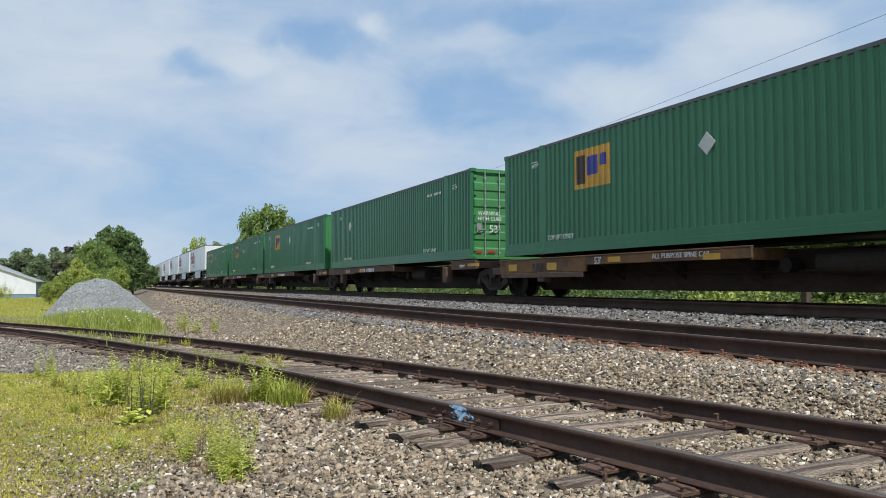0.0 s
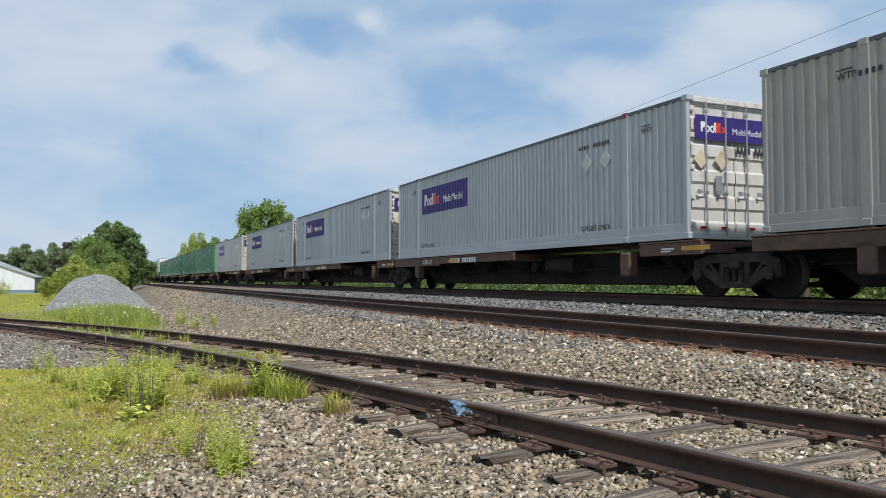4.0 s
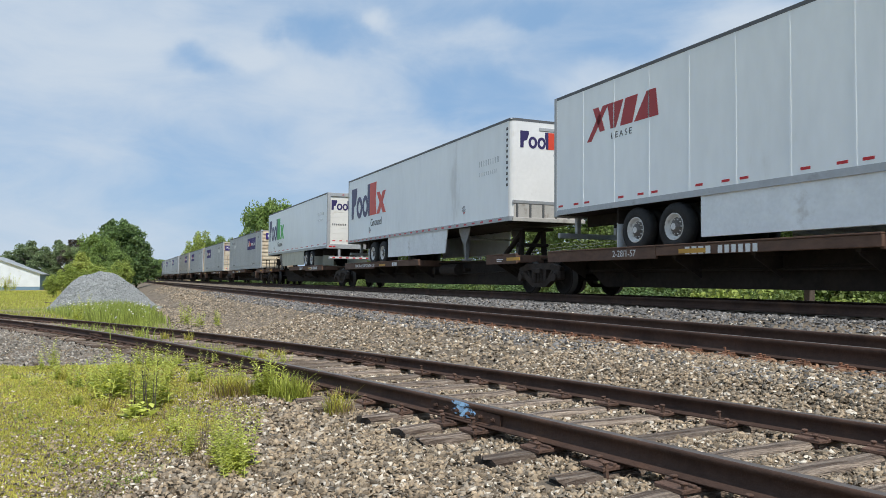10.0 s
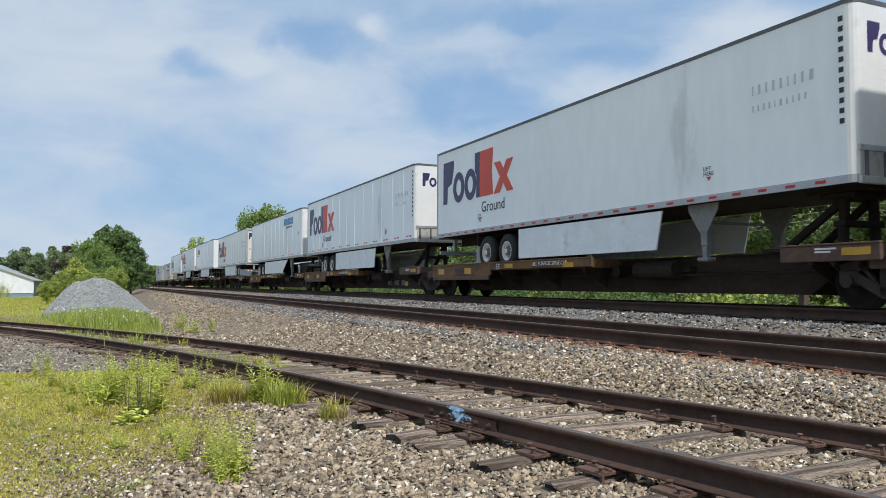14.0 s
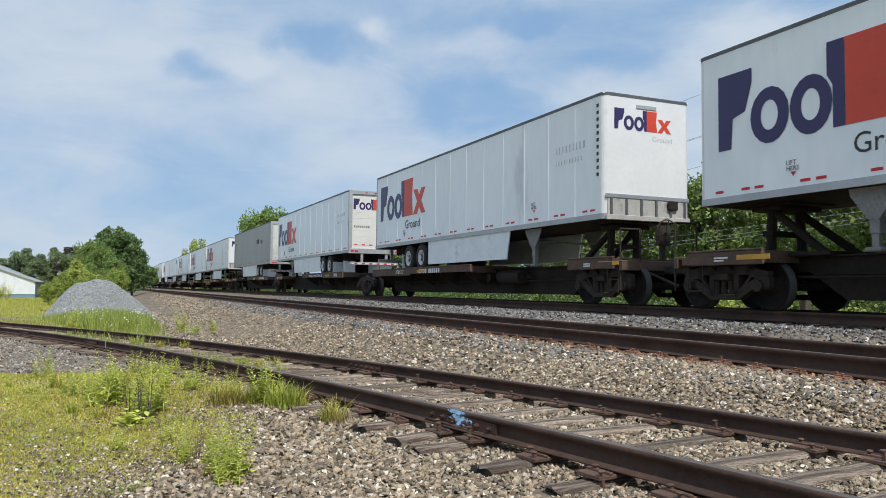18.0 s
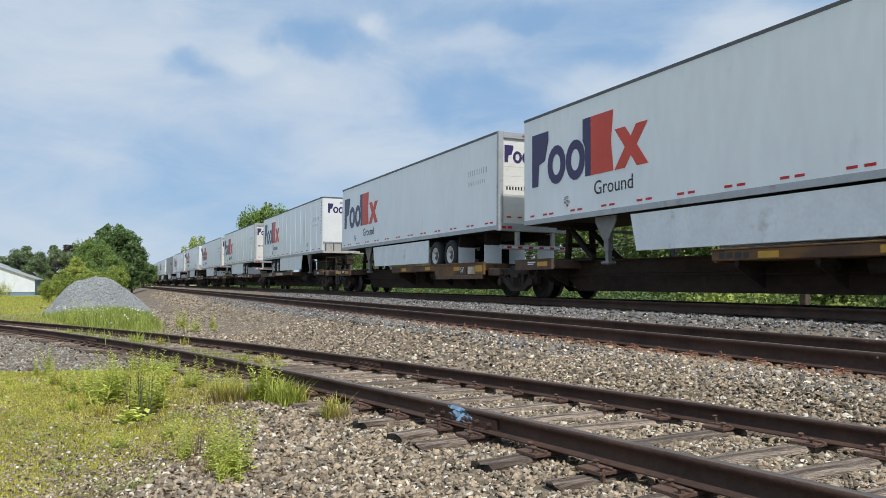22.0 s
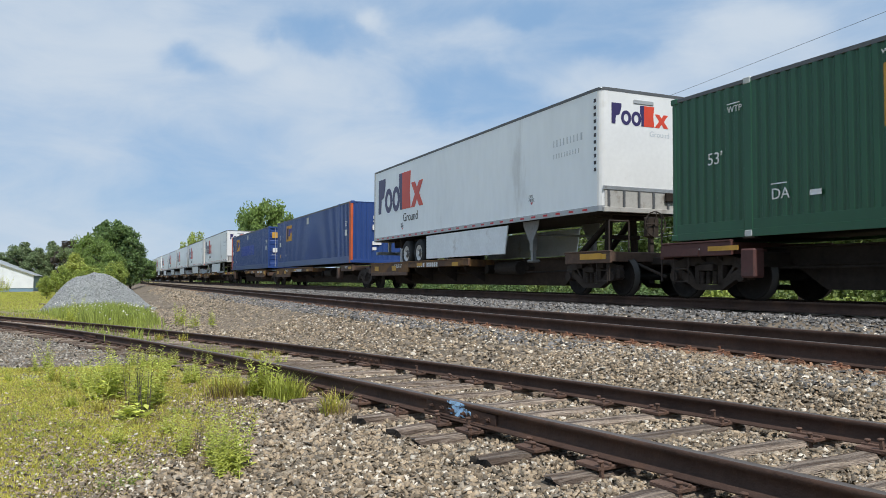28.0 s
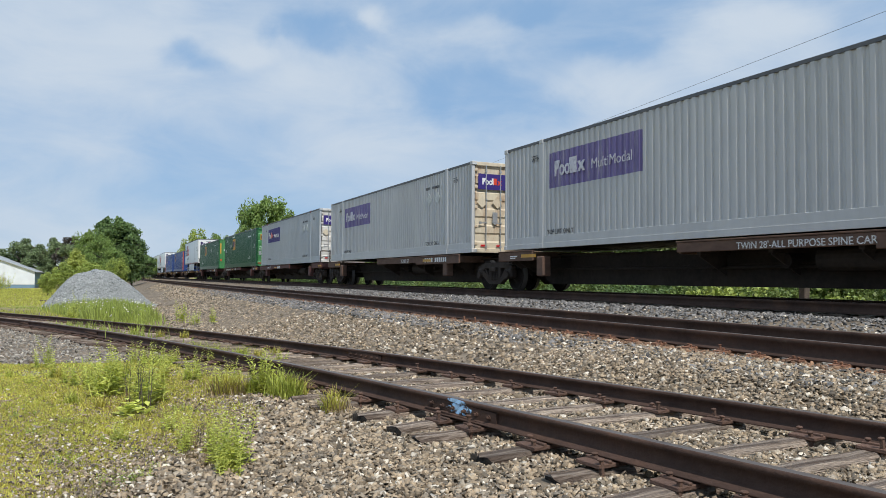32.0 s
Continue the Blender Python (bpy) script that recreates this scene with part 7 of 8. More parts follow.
TIES = [tie_mesh(k) for k in range(9)]
PLATE, SPIKE = plate_mesh(M_rust), spike_mesh(M_rust)
PLATE_OLD, SPIKE_OLD = plate_mesh(M_rust_old), spike_mesh(M_rust_old)
siding_bed = tagged(empty("siding_track"), "old siding track on weathered wooden ties", "track", "", "structure")
main_bed = tagged(empty("main_track"), "main line track on ties in grey ballast", "track", "", "structure")
far_bed = tagged(empty("far_main_track"), "far main line track under the train", "track", "", "structure")
TIE_SPOTS = []


def lay(bed, x, y, z, h, r, plates=(-0.753, 0.753), spikes=True, sink=0.0, foot=0.186, skew=None, old=False):
    """One tie with its plates and spikes; h is the track's heading, z the rail's top."""
    m = pose(x, y, z, 0, 0, math.degrees(h))
    top = -foot - 0.018
    turn = r.uniform(-2.5, 2.5) if skew is None else skew
    t = part("tie", TIES[r.randrange(9)], None, bed, "", m @ pose(r.uniform(-0.08, 0.08), 0, top - sink, r.uniform(-1, 1), r.uniform(-0.6, 0.6), turn))
    for px in plates:
        part("tie_plate", PLATE_OLD if old else PLATE, None, bed, "", m @ pose(px, px * math.sin(math.radians(turn)) + r.uniform(-0.02, 0.02), top, 0, 0, r.uniform(-2, 2)))
        if spikes:
            for sx, sy in ((-0.088, 0.05), (0.088, -0.05), (-0.15, -0.06)):
                lift = r.choice((0.03, 0.032, 0.035, 0.06))
                part("spike", SPIKE_OLD if old else SPIKE, None, bed, "", m @ pose(px + sx, sy + px * math.sin(math.radians(turn)), top + lift - 0.012, r.uniform(-5, 5), r.uniform(-5, 5), 0 if sx < 0 else 180))


r = random.Random(11)
# places of the siding's ties at the near and the far rail
SPOTS = [(-1.5 + 0.43 * k, -1.5 + 0.43 * k - 0.15) for k in range(11)]
SPOTS += [(3.48, 3.3), (3.83, 3.66), (4.21, 4.04), (4.73, 4.47), (5.17, 5.04), (5.54, 5.45), (5.96, 5.96), (6.45, 6.48), (7.03, 6.84), (7.35, 7.23), (7.85, 7.79)]
while SPOTS[-1][0] < 27:
    q = SPOTS[-1][0] + 0.43 * r.uniform(0.85, 1.2)
    SPOTS.append((q, q + r.uniform(-0.08, 0.08)))
for near_y, far_y in SPOTS:
    x, yy, h = siding_at(near_y * 0.62 + far_y * 0.38 + 0.02)
    sk = 0.25 * math.degrees(math.atan2((far_y - near_y) / math.cos(h), 1.51)) + r.uniform(-3, 3)
    lay(siding_bed, x, yy, siding_z(yy), h, r, spikes=near_y < 8, foot=SIDE_FOOT, skew=sk, old=True, sink=r.uniform(0, 0.003))
    TIE_SPOTS.append((x, yy, h + math.radians(sk)))
for k in range(96):
    s = -3 + k * 0.49
    x, y, h = on_line(s, MAIN_U)
    lay(main_bed, x, y, MAIN_Z, h, r, plates=(-0.753,) if s < 30 else (), spikes=s < 13, sink=0.004)
for k in range(54):
    s = 0 + k * 0.49
    x, y, h = on_line(s, 0.0)
    lay(far_bed, x, y, 0.0, h, r, plates=(), spikes=False, sink=0.004)


def many_ties(name, u, z, spans, label):
    """The ties farther along, joined."""
    cube = np.array([(-1.3, -0.11, -0.15), (1.3, -0.11, -0.15), (1.3, 0.11, -0.15), (-1.3, 0.11, -0.15), (-1.3, -0.11, 0), (1.3, -0.11, 0), (1.3, 0.11, 0), (-1.3, 0.11, 0)])
    faces = np.array([(4, 5, 6, 7), (0, 1, 5, 4), (1, 2, 6, 5), (2, 3, 7, 6), (3, 0, 4, 7)])
    vs, fs, n = [], [], 0
    for a, b in spans:
        for s in np.arange(a, b, 0.49):
            x, y, h = on_line(float(s), u)
            c, d = math.cos(h), math.sin(h)
            vs.append(np.stack([x + cube[:, 0] * c - cube[:, 1] * d, y + cube[:, 0] * d + cube[:, 1] * c, z - 0.208 + cube[:, 2]], 1))
            fs.append(faces + n)
            n += 8
    tagged(new(name, raw_mesh(name, np.concatenate(vs), np.concatenate(fs), M_tie)), label, "ties", "", "stuff")


many_ties("far_ties", MAIN_U, MAIN_Z, ((-400, -3.4), (44.1, 500)), "weathered wooden ties along the main line")
many_ties("under_train_ties", 0.0, 0.0, ((-400, -0.4), (26.7, 500)), "weathered wooden ties under the train")


def joint_bar(y_at, off, face, painted=False):
    """A bolted joint bar against the rail's web on one side (face -1: the camera's)."""
    x, y, h = siding_at(y_at, off)
    j = empty("rail_joint", Matrix.LocRotScale((x, y, siding_z(y)), Euler((0, 0, h)), (0.86, 0.9, SIDE_FOOT / 0.186)))
    for s in (-1, 1):
        bm = bmesh.new()
        prism(bm, [(-0.45, -0.158), (0.45, -0.158), (0.45, -0.135), (0.45, -0.06), (0.45, -0.045), (-0.45, -0.045)], s * 0.013, s * 0.034)
        box(bm, min(s * 0.02, s * 0.062), max(s * 0.02, s * 0.062), -0.45, 0.45, -0.172, -0.152, 0.004)
        part("joint_bar", bm, M_rail, j, "rusty joint bar")
        for k in range(6):
            yb = -0.37 + k * 0.148
            bm = bmesh.new()
            cyl(bm, (s * 0.03, yb, -0.1), (s * (0.065 if s == face else 0.05), yb, -0.1), 0.014, None, 6)
            cyl(bm, (s * 0.03, yb, -0.1), (s * 0.045, yb, -0.1), 0.022, None, 6)
            part("bolt", bm, M_rail, j)
    if painted:
        for k, (cy, cz, w, hh) in enumerate(((0.03, -0.022, 0.13, 0.022), (0.0, -0.095, 0.17, 0.055))):
            bm = bmesh.new()
            prism(bm, [(w * math.cos(a), hh * math.sin(a)) for a in [i * math.pi / 8 for i in range(16)]], -0.0005, 0.0005)
            part("paint_mark", bm, M_spray, j, "light blue spray paint", Matrix.Translation((-0.0395 if k == 0 else -0.0365, cy, cz)))
    tagged(j, "bolted rail joint with blue paint marks" if painted else "rusty bolted rail joint", "rail joint", "rail joints")


def spray_material():
    """Spray paint that thins out in specks towards its edges."""
    m = mat("blue_spray_paint", (0.42, 0.66, 0.90), 0.6, 0, 0.35, 12)
    nt = m.node_tree
    n, l = nt.nodes.new, nt.links.new
    co, ln, no, mr = n("ShaderNodeTexCoord"), n("ShaderNodeVectorMath"), n("ShaderNodeTexNoise"), n("ShaderNodeMapRange")
    mp = n("ShaderNodeMapping")
    mp.inputs["Scale"].default_value = (0.0, 6.5, 14.0)
    l(co.outputs["Object"], mp.inputs["Vector"])
    ln.operation = "LENGTH"
    l(mp.outputs[0], ln.inputs[0])
    no.inputs["Scale"].default_value, no.inputs["Detail"].default_value = 22.0, 5
    l(co.outputs["Object"], no.inputs["Vector"])
    sub = n("ShaderNodeMath")
    sub.operation = "MULTIPLY_ADD"
    sub.inputs[1].default_value = -0.35
    l(ln.outputs["Value"], sub.inputs[0])
    l(no.outputs[0], sub.inputs[2])
    mr.inputs[1].default_value, mr.inputs[2].default_value = 0.17, 0.36
    l(sub.outputs[0], mr.inputs[0])
    l(mr.outputs[0], nt.nodes["Principled BSDF"].inputs["Alpha"])
    return m


M_spray = spray_material()
joint_bar(5.4, -0.753, -1, True)
joint_bar(8.95, 0.753, -1)
joint_bar(15.05, -0.753, -1)
joint_bar(19.5, -0.753, -1)

# ---- crushed stone, weeds and grass round the camera ----
M_stone = mat("brown_crushed_stone", (0.300, 0.232, 0.155), 0.9, 0, 0.3, 14.0, 0.4, 60, rand=0.62, island=True)
M_stone_g = mat("grey_crushed_stone", (0.262, 0.218, 0.163), 0.9, 0, 0.3, 14.0, 0.4, 60, rand=0.62, island=True)
M_stone_f = mat("fine_pale_gravel", (0.29, 0.265, 0.225), 0.9, 0, 0.25, 14.0, 0.4, 60, rand=0.6, island=True)
M_stone_w = mat("pale_crushed_stone", (0.66, 0.59, 0.48), 0.9, 0, 0.15, 14.0, 0.3, 60, rand=0.22, island=True)
M_stone_d = mat("dark_main_ballast", (0.175, 0.167, 0.158), 0.9, 0, 0.25, 14.0, 0.4, 60, rand=0.6, island=True)
M_stone_r = mat("rust_stained_stone", (0.23, 0.135, 0.08), 0.95, 0, 0.3, 14.0, 0.4, 60, rand=0.5, island=True)
CUBE = np.array([(-1, -1, -1), (1, -1, -1), (1, 1, -1), (-1, 1, -1), (-0.8, -0.8, 1), (0.8, -0.8, 1), (0.8, 0.8, 1), (-0.8, 0.8, 1)])
CUBE_F = np.array([(4, 5, 6), (4, 6, 7), (0, 1, 5), (0, 5, 4), (1, 2, 6), (1, 6, 5), (2, 3, 7), (2, 7, 6), (3, 0, 4), (3, 4, 7)])


def stones(name, xs, ys, zs, size, material, label, shape, shape_f, kind="stuff"):
    """Angular chips, most of them lying fairly flat."""
    n, k = len(xs), len(shape)
    v = shape[None] * 0.85 + rng.uniform(-0.5, 0.5, (n, k, 3))
    v[:, :, 2] *= 0.5
    v *= rng.uniform(0.55, 1.3, (n, 1, 3))
    tip = rng.uniform(0, 6.283, n)
    tilt = np.abs(rng.normal(0, 0.72, n))
    turn = rng.uniform(0, 6.283, n)
    zero, one = np.zeros(n), np.ones(n)
    def about_z(t):
        return np.stack([np.cos(t), -np.sin(t), zero, np.sin(t), np.cos(t), zero, zero, zero, one], 1).reshape(-1, 3, 3)
    lean = np.stack([one, zero, zero, zero, np.cos(tilt), -np.sin(tilt), zero, np.sin(tilt), np.cos(tilt)], 1).reshape(-1, 3, 3)
    rot = about_z(tip) @ lean @ about_z(turn)
    v = np.einsum("nij,nkj->nki", rot, v)
    v *= size[:, None, None]
    v += np.stack([xs, ys, zs], 1)[:, None]
    f = shape_f[None] + (np.arange(n) * k)[:, None, None]
    ob = new(name, raw_mesh(name, v.reshape(-1, 3), f.reshape(-1, 3), material))
    return tagged(ob, label, "stones", "", kind)


def scatter(n, y0, y1, spread=0.62, power=1.0):
    """Even spots on the ground ahead of the camera."""
    y = np.sqrt(rng.uniform(y0 * y0, y1 * y1, n))
    return rng.uniform(-spread, spread, n) * y, y


def clear_of_track(x, y):
    """False on rails and on tie tops of the siding."""
    off = np.full(len(x), 9.0)
    ok = np.ones(len(x), dtype=bool)
    for tx, ty, h in TIE_SPOTS:
        dx, dy = x - tx, y - ty
        c, s = math.cos(h), math.sin(h)
        ax, ay = dx * c + dy * s, -dx * s + dy * c
        ok &= ~((np.abs(ax) < 1.25) & (np.abs(ay) < 0.095))
    dx = x - siding_line(y)
    slope = -0.5272 - 0.01776 * y
    across = np.abs(dx) / np.sqrt(1 + slope * slope)
    ok &= np.abs(across - 0.753) > 0.06
    return ok, across


def bed_z(x, y):
    return ground_z(x, y)


def lay_stones():
    x, y = scatter(126000, 2.3, 9.2, 0.64)
    x2, y2 = scatter(52000, 9.2, 20.0, 0.62)
    x3, y3 = scatter(34000, 2.3, 5.0, 0.64)
    x, y = np.concatenate([x, x2, x3]), np.concatenate([y, y2, y3])
    ok, across = clear_of_track(x, y)
    s, u = line_coords(x, y)
    g = grass_amount(x, y)
    ok &= (u > 6.0) & (rng.uniform(0, 1, len(x)) > g * 0.48)
    x, y, u = x[ok], y[ok], u[ok]
    size = rng.uniform(0.010, 0.024, len(x)) * np.interp(y, [2.3, 5.5, 9.2, 9.3], [0.60, 0.84, 0.92, 1.22]) * np.where(rng.uniform(0, 1, len(x)) > 0.95, 1.4, 1.0)
    z = bed_z(x, y) + rng.uniform(-0.012, 0.027, len(x))
    pick = rng.uniform(0, 1, len(x))
    fine = (x < siding_line(y)) & (y > 8.0)
    grey = (pick > 0.72) | (fine & (pick > 0.2))
    pale = pick < np.where(fine, 0.05, 0.075)
    g = grass_amount(x, y)
    pale |= (g > 0.12) & (pick > 0.2) & (pick < 0.25)
    size = np.where(fine | (g > 0.12), size * np.interp(g, [0.1, 0.6], [0.66, 0.5]), size)
    near = y < 7.5
    for tag, sel, m, lab in (("ballast_stones", ~pale & ~grey, M_stone, "brown crushed stone ballast lying loose"), ("grey_ballast_stones", grey & ~pale & ~fine, M_stone_g, "grey crushed stone ballast lying loose"), ("fine_gravel", grey & ~pale & fine, M_stone_f, "pale grey fine gravel beside the siding"), ("pale_ballast_stones", pale, M_stone_w, "pale quartz stones among the ballast")):
        for sub in (sel & near, sel & ~near):
            if not sub.any():
                continue
            stones(tag, x[sub], y[sub], z[sub], size[sub], m, lab, CUBE, CUBE_F)
    # round and behind the camera
    n = 24000
    x, y = rng.uniform(-7, 9, n), rng.uniform(-6, 2.3, n)
    ok, across = clear_of_track(x, y)
    ok &= (rng.uniform(0, 1, n) > grass_amount(x, y) * 0.9) & (line_coords(x, y)[1] > 6.0) & (np.hypot(x, y) > 0.4)
    x, y = x[ok], y[ok]
    stones("loose_ballast_stones", x, y, bed_z(x, y), rng.uniform(0.014, 0.03, len(x)), M_stone, "brown crushed stone ballast lying loose", CUBE, CUBE_F)
    n = 36000
    s = rng.uniform(0, 1, n) ** 1.5 * 75 + 8
    u = rng.uniform(6.4, 12.5, n)
    h = np.interp(s, SPAN, HEAD)
    x, y = np.interp(s, SPAN, LX) - u * np.cos(h), np.interp(s, SPAN, LY) - u * np.sin(h)
    ok = (y > 19.5) & (rng.uniform(0, 1, n) > grass_amount(x, y))
    x, y = x[ok], y[ok]
    half = rng.uniform(0, 1, len(x)) < 0.5
    for sel, m in ((half, M_stone), (~half, M_stone_g)):
        stones("far_ballast_stones", x[sel], y[sel], ground_z(x[sel], y[sel]), rng.uniform(0.018, 0.036, sel.sum()) * np.clip(y[sel] / 22, 1, 2.2), m, "grey-brown crushed stone beside the main line", CUBE, CUBE_F)
    # the main line's own darker stone, with its shoulder
    n = 44000
    s = rng.uniform(0, 1, n) ** 1.6 * 46 + 1.0
    u = rng.uniform(1.3, 6.9, n)
    s, u = s[np.abs(np.abs(u - MAIN_U) - 0.753) > 0.1], u[np.abs(np.abs(u - MAIN_U) - 0.753) > 0.1]
    h = np.interp(s, SPAN, HEAD)
    x, y = np.interp(s, SPAN, LX) - u * np.cos(h), np.interp(s, SPAN, LY) - u * np.sin(h)
    ok = rng.uniform(0, 1, len(x)) > 0.05
    stones("pale_main_ballast", x[~ok], y[~ok], ground_z(x[~ok], y[~ok]) + 0.008, rng.uniform(0.014, 0.028, (~ok).sum()), M_stone_w, "pale stones in the main line's ballast", CUBE, CUBE_F)
    x, y = x[ok], y[ok]
    stones("main_ballast", x, y, ground_z(x, y) + rng.uniform(-0.01, 0.02, len(x)), rng.uniform(0.016, 0.032, len(x)) * np.clip(y / 11, 1, 1.6), M_stone_d, "dark grey ballast stones of the main line", CUBE, CUBE_F)


lay_stones()


def rust_strip():
    """Rust-stained stones at the foot of the main line's near rail."""
    n = 9000
    s = rng.uniform(0, 1, n) ** 1.6 * 60 + 1.0
    u = MAIN_U + 0.753 + 0.11 + np.abs(rng.normal(0, 0.13, n))
    h = np.interp(s, SPAN, HEAD)
    x, y = np.interp(s, SPAN, LX) - u * np.cos(h), np.interp(s, SPAN, LY) - u * np.sin(h)
    stones("rusty_stones", x, y, ground_z(x, y) + rng.uniform(0.0, 0.025, n), rng.uniform(0.014, 0.03, n), M_stone_r, "rust-stained stones beside the main rail", CUBE, CUBE_F)


rust_strip()

# chippings on the heap
ca, cb = rng.uniform(-3.1, 4.1, 18000), rng.uniform(-2.9, 0.6, 18000)
ch = heap_height(ca, cb)
keep = ch > 0.05
stones("heap_chippings", HEAP_X + ca[keep], HEAP_Y + cb[keep], base_z + ch[keep] - 0.03, rng.uniform(0.02, 0.042, keep.sum()), M_chip, "blue-grey chippings on the stone heap", CUBE, CUBE_F)


def blades(x, y, z, tall, wide, material, name, label, lean=0.5, category="grass"):
    """Grass as bent two-piece blades."""
    n = len(x)
    wide = np.broadcast_to(wide, n)
    a = rng.uniform(0, 6.283, n)
    dx, dy = np.cos(a), np.sin(a)
    b = rng.uniform(0, lean, n)
    ex, ey = np.cos(a + b * 3), np.sin(a + b * 3)
    p0 = np.stack([x - dy * wide / 2, y + dx * wide / 2, z], 1)
    p1 = np.stack([x + dy * wide / 2, y - dx * wide / 2, z], 1)
    mid = np.stack([x + ex * b * tall * 0.35, y + ey * b * tall * 0.35, z + tall * 0.62], 1)
    off = np.stack([-dy * wide * 0.4, dx * wide * 0.4, np.zeros(n)], 1)
    tip = np.stack([x + ex * b * tall * 1.1, y + ey * b * tall * 1.1, z + tall * (1 - 0.25 * b)], 1)
    v = np.stack([p0, p1, mid - off, mid + off, tip], 1).reshape(-1, 3)
    k = np.arange(n)[:, None] * 5
    f = np.concatenate([k + np.array([[0, 1, 2]]), k + np.array([[0, 2, 3]]), k + np.array([[3, 2, 4]])], 0)
    return tagged(new(name, raw_mesh(name, v, f, material)), label, category, "", "stuff")


def lay_grass():
    for seed, m, lab, n in ((1, M_grass, "short yellow-green mossy grass on the gravel", 330000), (2, M_grass_b, "short fresh green grass on the gravel", 120000), (3, M_straw, "dry straw-coloured bits in the short grass", 50000)):
        y = rng.uniform(2.5, 11.0, n)
        x = -rng.uniform(0.2, 0.66, n) * y
        g = grass_amount(x, y)
        patch = 0.5 + 0.5 * np.sin(x * 4.3 + 1.7 * seed) * np.sin(y * 3.9 + x * 1.3) + 0.3 * np.sin(13 * x + 9 * y) + 0.25 * np.sin(29 * x - 17 * y)
        bare = 0.5 + 0.5 * np.sin(x * 2.1 + 0.6 * y) * np.sin(y * 2.7 - 1.1 * x + 1.0) + 0.25 * np.sin(7 * x + 5 * y)
        thin = np.interp(-x / y, [0.2, 0.3, 0.4, 0.5], [0.5, 0.75, 1.0, 1.0]) * np.clip(0.35 + 0.9 * bare, 0.2, 1.0)
        ok = (rng.uniform(0, 1, n) < g * thin * np.clip(patch + 0.2, np.where(g > 0.8, 0.3, 0.06), 1))
        x, y = x[ok], y[ok]
        blades(x, y, ground_z(x, y), rng.uniform(0.01, 0.034, len(x)) * np.clip(y / 4.5, 0.8, 1.6), 0.0052 * np.clip(y / 4, 0.8, 2), m, "short_grass", lab, 1.2)
    # the field between the siding and the heap, and the strip between the rails
    n = 60000
    x, y = scatter(n, 9.0, 40.0, 0.64)
    g = grass_amount(x, y)
    ok = (rng.uniform(0, 1, n) < g) & (x < -2)
    x, y = x[ok], y[ok]
    blades(x, y, ground_z(x, y), rng.uniform(0.06, 0.30, len(x)) * np.where(y > 17, 1.0, 0.45) * np.interp(-x / y, [0.47, 0.53], [1, 0.3]), 0.022, M_meadow, "long_grass", "long fresh green grass beyond the siding", 0.7)
    n = 42000
    x, y = scatter(n, 12.0, 42.0, 0.64)
    ok = (rng.uniform(0, 1, n) < grass_amount(x, y)) & (x < -5)
    x, y = x[ok], y[ok]
    blades(x, y, ground_z(x, y), rng.uniform(0.08, 0.34, len(x)) * np.interp(-x / y, [0.47, 0.53], [1, 0.3]), 0.02, M_meadow, "seeding_grass", "green grass in seed beyond the siding", 0.7)
    n = 26000
    y = rng.uniform(30, 95, n)
    x = -rng.uniform(0.40, 0.63, n) * y
    ok = np.hypot(x - HEAP_X, y - HEAP_Y) > 4.5
    x, y = x[ok], y[ok]
    blades(x, y, ground_z(x, y), rng.uniform(0.04, 0.15, len(x)), 0.03 * np.clip(y / 35, 1, 2.2), M_lawn, "meadow_grass", "yellow-green rough grass before the sheds", 0.7)
    n = 15000
    y = rng.uniform(25, 36.5, n)
    x = y * rng.uniform(-0.525, -0.345, n)
    mound = np.clip(1.15 - np.abs(x / y + 0.44) / 0.085, 0, 1)
    ok = (rng.uniform(0, 1, n) < mound + 0.15) & (grass_amount(x, y) > 0.3)
    x, y, mound = x[ok], y[ok], mound[ok]
    blades(x, y, ground_z(x, y), rng.uniform(0.2, 0.75, len(x)) * (0.45 + 0.55 * mound), 0.024, M_meadow, "tall_grass", "tall green grass before the stone heap", 0.5)
    n = 4500
    x, y = scatter(n, 24.0, 36.5, 0.64)
    drift = 0.5 + 0.5 * np.sin(x * 1.3 + 0.9 * y) * np.sin(0.7 * y - x)
    ok = (rng.uniform(0, 1, n) < grass_amount(x, y) * drift) & (x / y > -0.51) & (x / y < -0.37)
    x, y = x[ok], y[ok]
    stones("wild_flowers", x, y, ground_z(x, y) + rng.uniform(0.15, 0.66, len(x)), rng.uniform(0.016, 0.034, len(x)), M_flower, "small white wild flowers in long grass", CUBE, CUBE_F)


lay_grass()


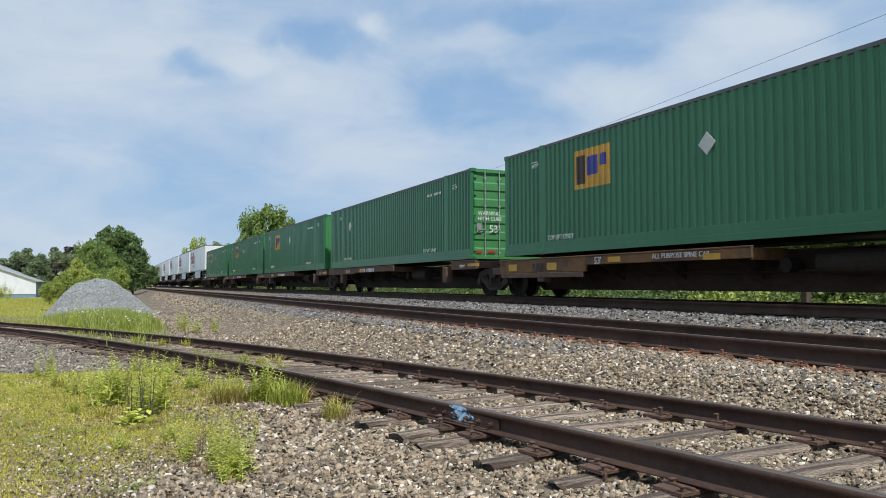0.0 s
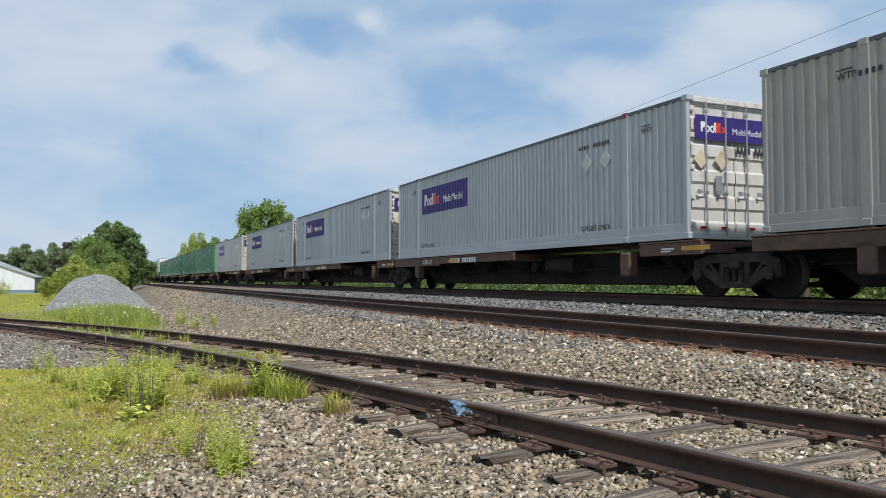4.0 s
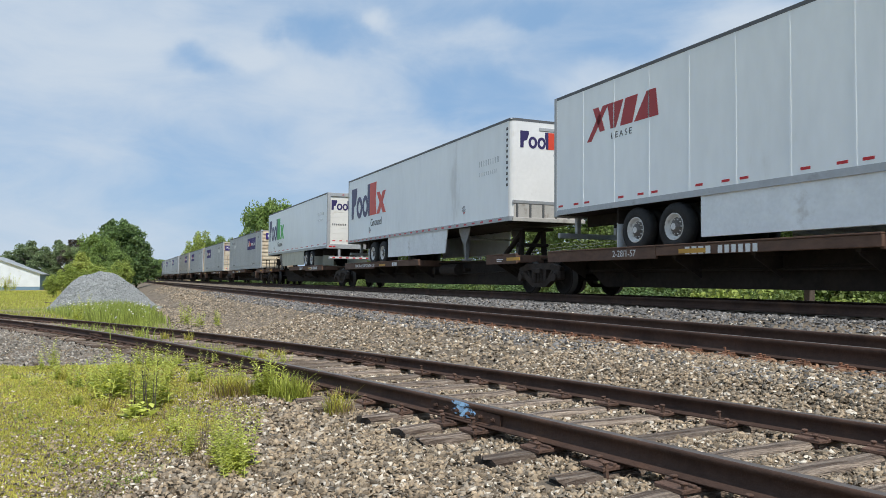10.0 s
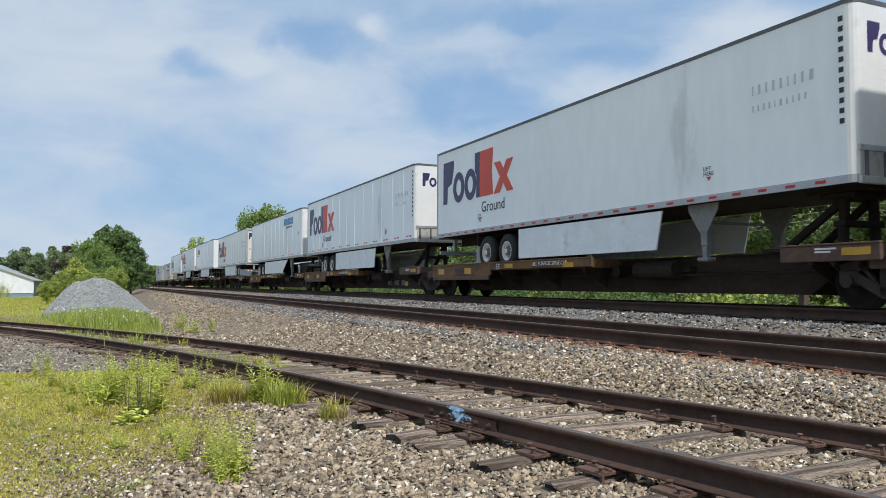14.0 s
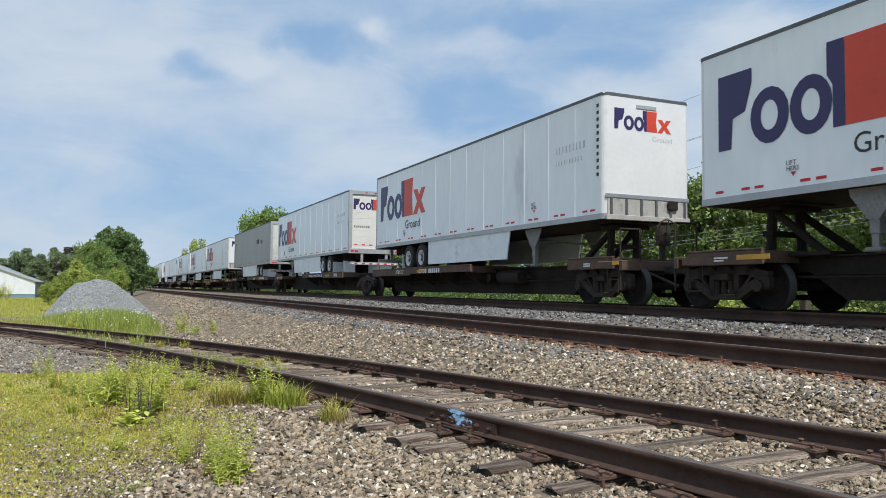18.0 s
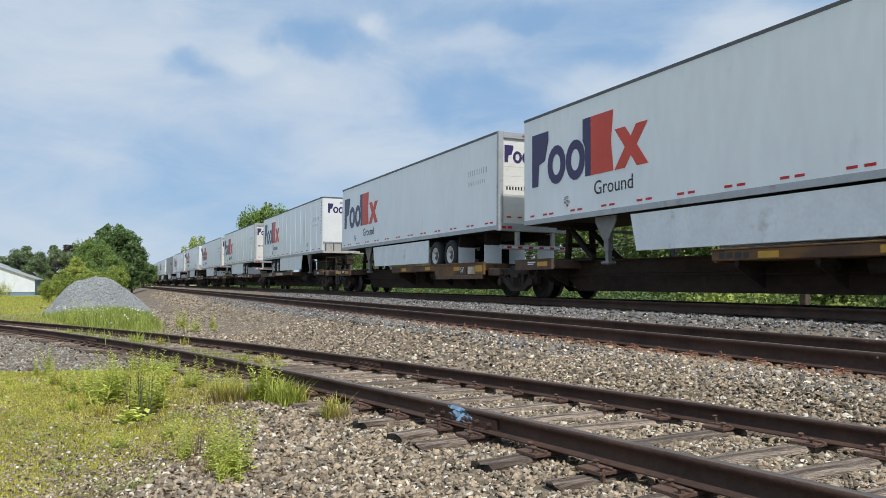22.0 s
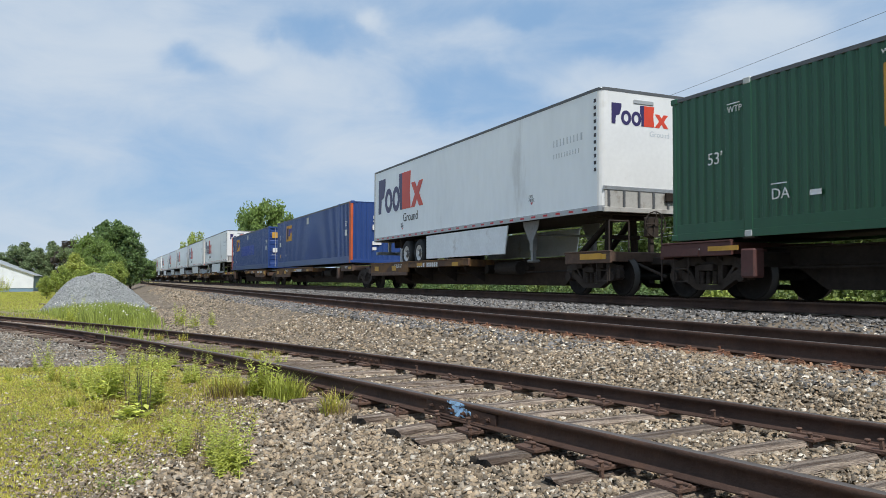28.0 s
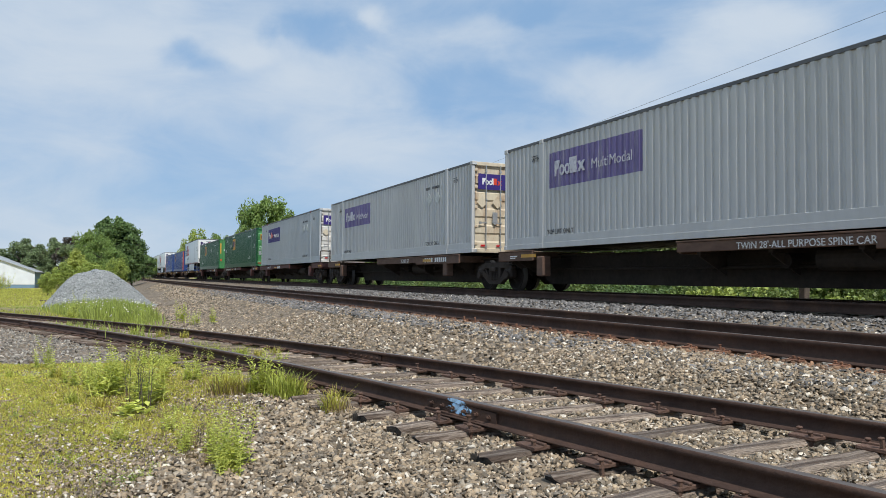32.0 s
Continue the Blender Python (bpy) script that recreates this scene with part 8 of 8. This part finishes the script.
def weed_mesh(seed, h, stems, leaves, leaf, material, narrow=5.0, spread=0.10):
    """A leafy weed: several upright stems, each with a spiral of narrow leaves."""
    r = np.random.default_rng(seed)
    vs, fs, n = [], [], 0
    for _ in range(stems):
        base = np.array([*r.normal(0, spread, 2), 0.0])
        lean = np.array([*r.normal(0, 0.13, 2), 1.0])
        hh = h * r.uniform(0.55, 1.05)
        tip = base + lean * hh
        w = 0.004
        vs += [base + (w, 0, 0), base + (-w * 0.5, w, 0), base + (-w * 0.5, -w, 0), tip]
        fs += [(n, n + 1, n + 3), (n + 1, n + 2, n + 3), (n + 2, n, n + 3)]
        n += 4
        for k in range(leaves):
            q = 0.12 + 0.88 * k / leaves
            p = base + lean * hh * q
            a = k * 2.4 + r.uniform(-0.4, 0.4)
            ll = leaf * r.uniform(0.7, 1.2) * (1.15 - 0.75 * q)
            d = np.array([math.cos(a), math.sin(a), r.uniform(0.1, 0.9)])
            d /= np.linalg.norm(d)
            e = np.array([-math.sin(a), math.cos(a), 0]) * ll / narrow
            m = p + d * ll * 0.5
            vs += [p, m + e, p + d * ll + (0, 0, -0.2 * ll), m - e]
            fs += [(n, n + 1, n + 2), (n, n + 2, n + 3)]
            n += 4
    return raw_mesh("weed", np.array(vs), np.array(fs), material)


def tuft_mesh(seed, h, count, material, spread=0.09, lean=0.6):
    r = np.random.default_rng(seed)
    vs, fs, n = [], [], 0
    for _ in range(count):
        b = np.array([*r.normal(0, spread, 2), 0])
        a = r.uniform(0, 6.28)
        d = np.array([math.cos(a), math.sin(a), 0]) * r.uniform(0.05, lean)
        hh = h * r.uniform(0.4, 1.1)
        e = np.array([-math.sin(a), math.cos(a), 0]) * 0.004
        p1, p2 = b + (d * 0.35 + (0, 0, 0.6)) * hh, b + (d + (0, 0, 0.95)) * hh
        vs += [b - e, b + e, p1 + e * 0.8, p1 - e * 0.8, p2]
        fs += [(n, n + 1, n + 2), (n, n + 2, n + 3), (n + 3, n + 2, n + 4)]
        n += 5
    return raw_mesh("grass_tuft", np.array(vs), np.array(fs), material)


def stalk_mesh(seed, h, stems):
    """Bare dark stalks with a few short side twigs and small buds."""
    r = np.random.default_rng(seed)
    vs, fs, n = [], [], 0
    def stick(p, q, w):
        nonlocal vs, fs, n
        vs += [p + (w, 0, 0), p + (-w * 0.5, w, 0), p + (-w * 0.5, -w, 0), q]
        fs += [(n, n + 1, n + 3), (n + 1, n + 2, n + 3), (n + 2, n, n + 3)]
        n += 4
    for _ in range(stems):
        p = np.array([*r.normal(0, 0.035, 2), 0.0])
        q = p + np.array([*r.normal(0, 0.06, 2), 1.0]) * h * r.uniform(0.7, 1.0)
        stick(p, q, 0.0035)
        for k in range(9):
            m = p + (q - p) * r.uniform(0.3, 0.98)
            stick(m, m + np.array([*r.normal(0, 0.018, 2), r.uniform(0.01, 0.03)]), 0.0028)
    return raw_mesh("weed", np.array(vs), np.array(fs), M_stalk)


WEEDS = [weed_mesh(31, 0.34, 6, 26, 0.075, M_weed, 5.0, 0.05), weed_mesh(32, 0.27, 7, 20, 0.065, M_weed, 4.6, 0.055), weed_mesh(33, 0.42, 5, 36, 0.068, M_weed, 5.5, 0.04), weed_mesh(34, 0.16, 8, 9, 0.05, M_leaf_c, 3.0, 0.10),
         stalk_mesh(35, 0.4, 5), weed_mesh(36, 0.14, 6, 7, 0.11, M_weed, 3.2, 0.05), weed_mesh(37, 0.2, 6, 9, 0.035, M_rustleaf, 4.0, 0.06)]
WEED_TALL = (0.34, 0.27, 0.42, 0.16, 0.4, 0.14, 0.2)
TUFTS = [tuft_mesh(41, 0.26, 130, M_grass_b, 0.05, 1.1), tuft_mesh(42, 0.22, 100, M_grass, 0.04, 1.2), tuft_mesh(43, 0.2, 40, M_straw, 0.06, 1.0)]
TUFT_TALL = (0.26, 0.22, 0.2)


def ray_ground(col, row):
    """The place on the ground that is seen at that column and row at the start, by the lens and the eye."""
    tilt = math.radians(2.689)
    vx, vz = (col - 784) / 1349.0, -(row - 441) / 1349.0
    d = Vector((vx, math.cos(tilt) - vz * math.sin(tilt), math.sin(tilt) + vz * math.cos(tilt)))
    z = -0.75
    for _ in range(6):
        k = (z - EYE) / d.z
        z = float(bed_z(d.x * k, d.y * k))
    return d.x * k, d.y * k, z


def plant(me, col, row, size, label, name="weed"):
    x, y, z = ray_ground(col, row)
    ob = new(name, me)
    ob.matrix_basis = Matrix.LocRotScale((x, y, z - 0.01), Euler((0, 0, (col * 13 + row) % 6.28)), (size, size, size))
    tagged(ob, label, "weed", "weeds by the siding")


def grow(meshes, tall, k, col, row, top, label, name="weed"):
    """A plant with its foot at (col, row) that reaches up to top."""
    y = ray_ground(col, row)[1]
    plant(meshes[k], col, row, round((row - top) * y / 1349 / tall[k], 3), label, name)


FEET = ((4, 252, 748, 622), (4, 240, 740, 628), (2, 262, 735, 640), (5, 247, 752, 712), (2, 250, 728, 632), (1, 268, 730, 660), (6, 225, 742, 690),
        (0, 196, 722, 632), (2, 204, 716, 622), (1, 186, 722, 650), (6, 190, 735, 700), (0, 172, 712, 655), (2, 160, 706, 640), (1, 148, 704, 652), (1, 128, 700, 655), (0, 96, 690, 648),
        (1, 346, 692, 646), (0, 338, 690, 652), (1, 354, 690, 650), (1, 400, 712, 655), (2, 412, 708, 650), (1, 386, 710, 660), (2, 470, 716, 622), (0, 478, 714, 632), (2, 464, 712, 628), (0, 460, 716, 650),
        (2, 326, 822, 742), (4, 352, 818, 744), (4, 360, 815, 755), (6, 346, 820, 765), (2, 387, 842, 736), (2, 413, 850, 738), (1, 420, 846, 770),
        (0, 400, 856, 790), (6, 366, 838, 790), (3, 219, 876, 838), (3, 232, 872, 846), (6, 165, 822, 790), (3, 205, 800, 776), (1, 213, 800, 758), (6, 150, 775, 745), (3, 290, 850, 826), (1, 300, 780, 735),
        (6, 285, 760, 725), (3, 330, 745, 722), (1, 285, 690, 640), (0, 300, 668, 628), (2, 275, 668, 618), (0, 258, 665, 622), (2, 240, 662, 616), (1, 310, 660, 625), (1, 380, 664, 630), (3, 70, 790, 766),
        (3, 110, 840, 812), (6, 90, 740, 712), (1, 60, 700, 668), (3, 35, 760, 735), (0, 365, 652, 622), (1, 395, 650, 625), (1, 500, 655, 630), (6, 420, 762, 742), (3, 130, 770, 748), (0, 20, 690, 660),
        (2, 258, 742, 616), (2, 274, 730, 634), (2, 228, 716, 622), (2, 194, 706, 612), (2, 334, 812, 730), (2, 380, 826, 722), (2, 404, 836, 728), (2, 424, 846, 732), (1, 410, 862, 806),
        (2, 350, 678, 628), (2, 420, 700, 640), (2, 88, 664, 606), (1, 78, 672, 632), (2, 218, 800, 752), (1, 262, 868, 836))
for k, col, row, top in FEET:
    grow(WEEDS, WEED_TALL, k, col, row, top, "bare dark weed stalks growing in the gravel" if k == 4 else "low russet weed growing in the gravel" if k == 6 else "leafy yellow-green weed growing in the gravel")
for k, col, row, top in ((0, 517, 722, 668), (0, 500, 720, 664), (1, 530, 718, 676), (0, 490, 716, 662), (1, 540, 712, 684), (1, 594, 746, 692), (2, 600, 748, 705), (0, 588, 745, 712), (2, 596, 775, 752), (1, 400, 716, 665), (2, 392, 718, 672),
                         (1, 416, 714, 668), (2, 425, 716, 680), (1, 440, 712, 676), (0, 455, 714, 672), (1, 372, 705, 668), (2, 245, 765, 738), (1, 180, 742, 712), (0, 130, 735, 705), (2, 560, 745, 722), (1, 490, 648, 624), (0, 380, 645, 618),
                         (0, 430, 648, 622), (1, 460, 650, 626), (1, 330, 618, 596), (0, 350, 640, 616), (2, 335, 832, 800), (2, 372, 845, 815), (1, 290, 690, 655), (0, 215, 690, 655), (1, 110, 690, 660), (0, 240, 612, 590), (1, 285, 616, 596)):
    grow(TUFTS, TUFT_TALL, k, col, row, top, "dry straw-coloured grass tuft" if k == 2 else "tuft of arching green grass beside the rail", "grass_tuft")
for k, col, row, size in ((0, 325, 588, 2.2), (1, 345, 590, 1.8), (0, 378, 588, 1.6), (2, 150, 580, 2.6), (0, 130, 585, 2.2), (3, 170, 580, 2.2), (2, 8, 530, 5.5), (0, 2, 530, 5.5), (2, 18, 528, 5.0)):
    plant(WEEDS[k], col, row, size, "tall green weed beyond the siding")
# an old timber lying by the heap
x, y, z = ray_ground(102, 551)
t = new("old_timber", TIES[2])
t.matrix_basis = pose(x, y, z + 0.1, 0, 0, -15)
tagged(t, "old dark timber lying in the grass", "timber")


motions()
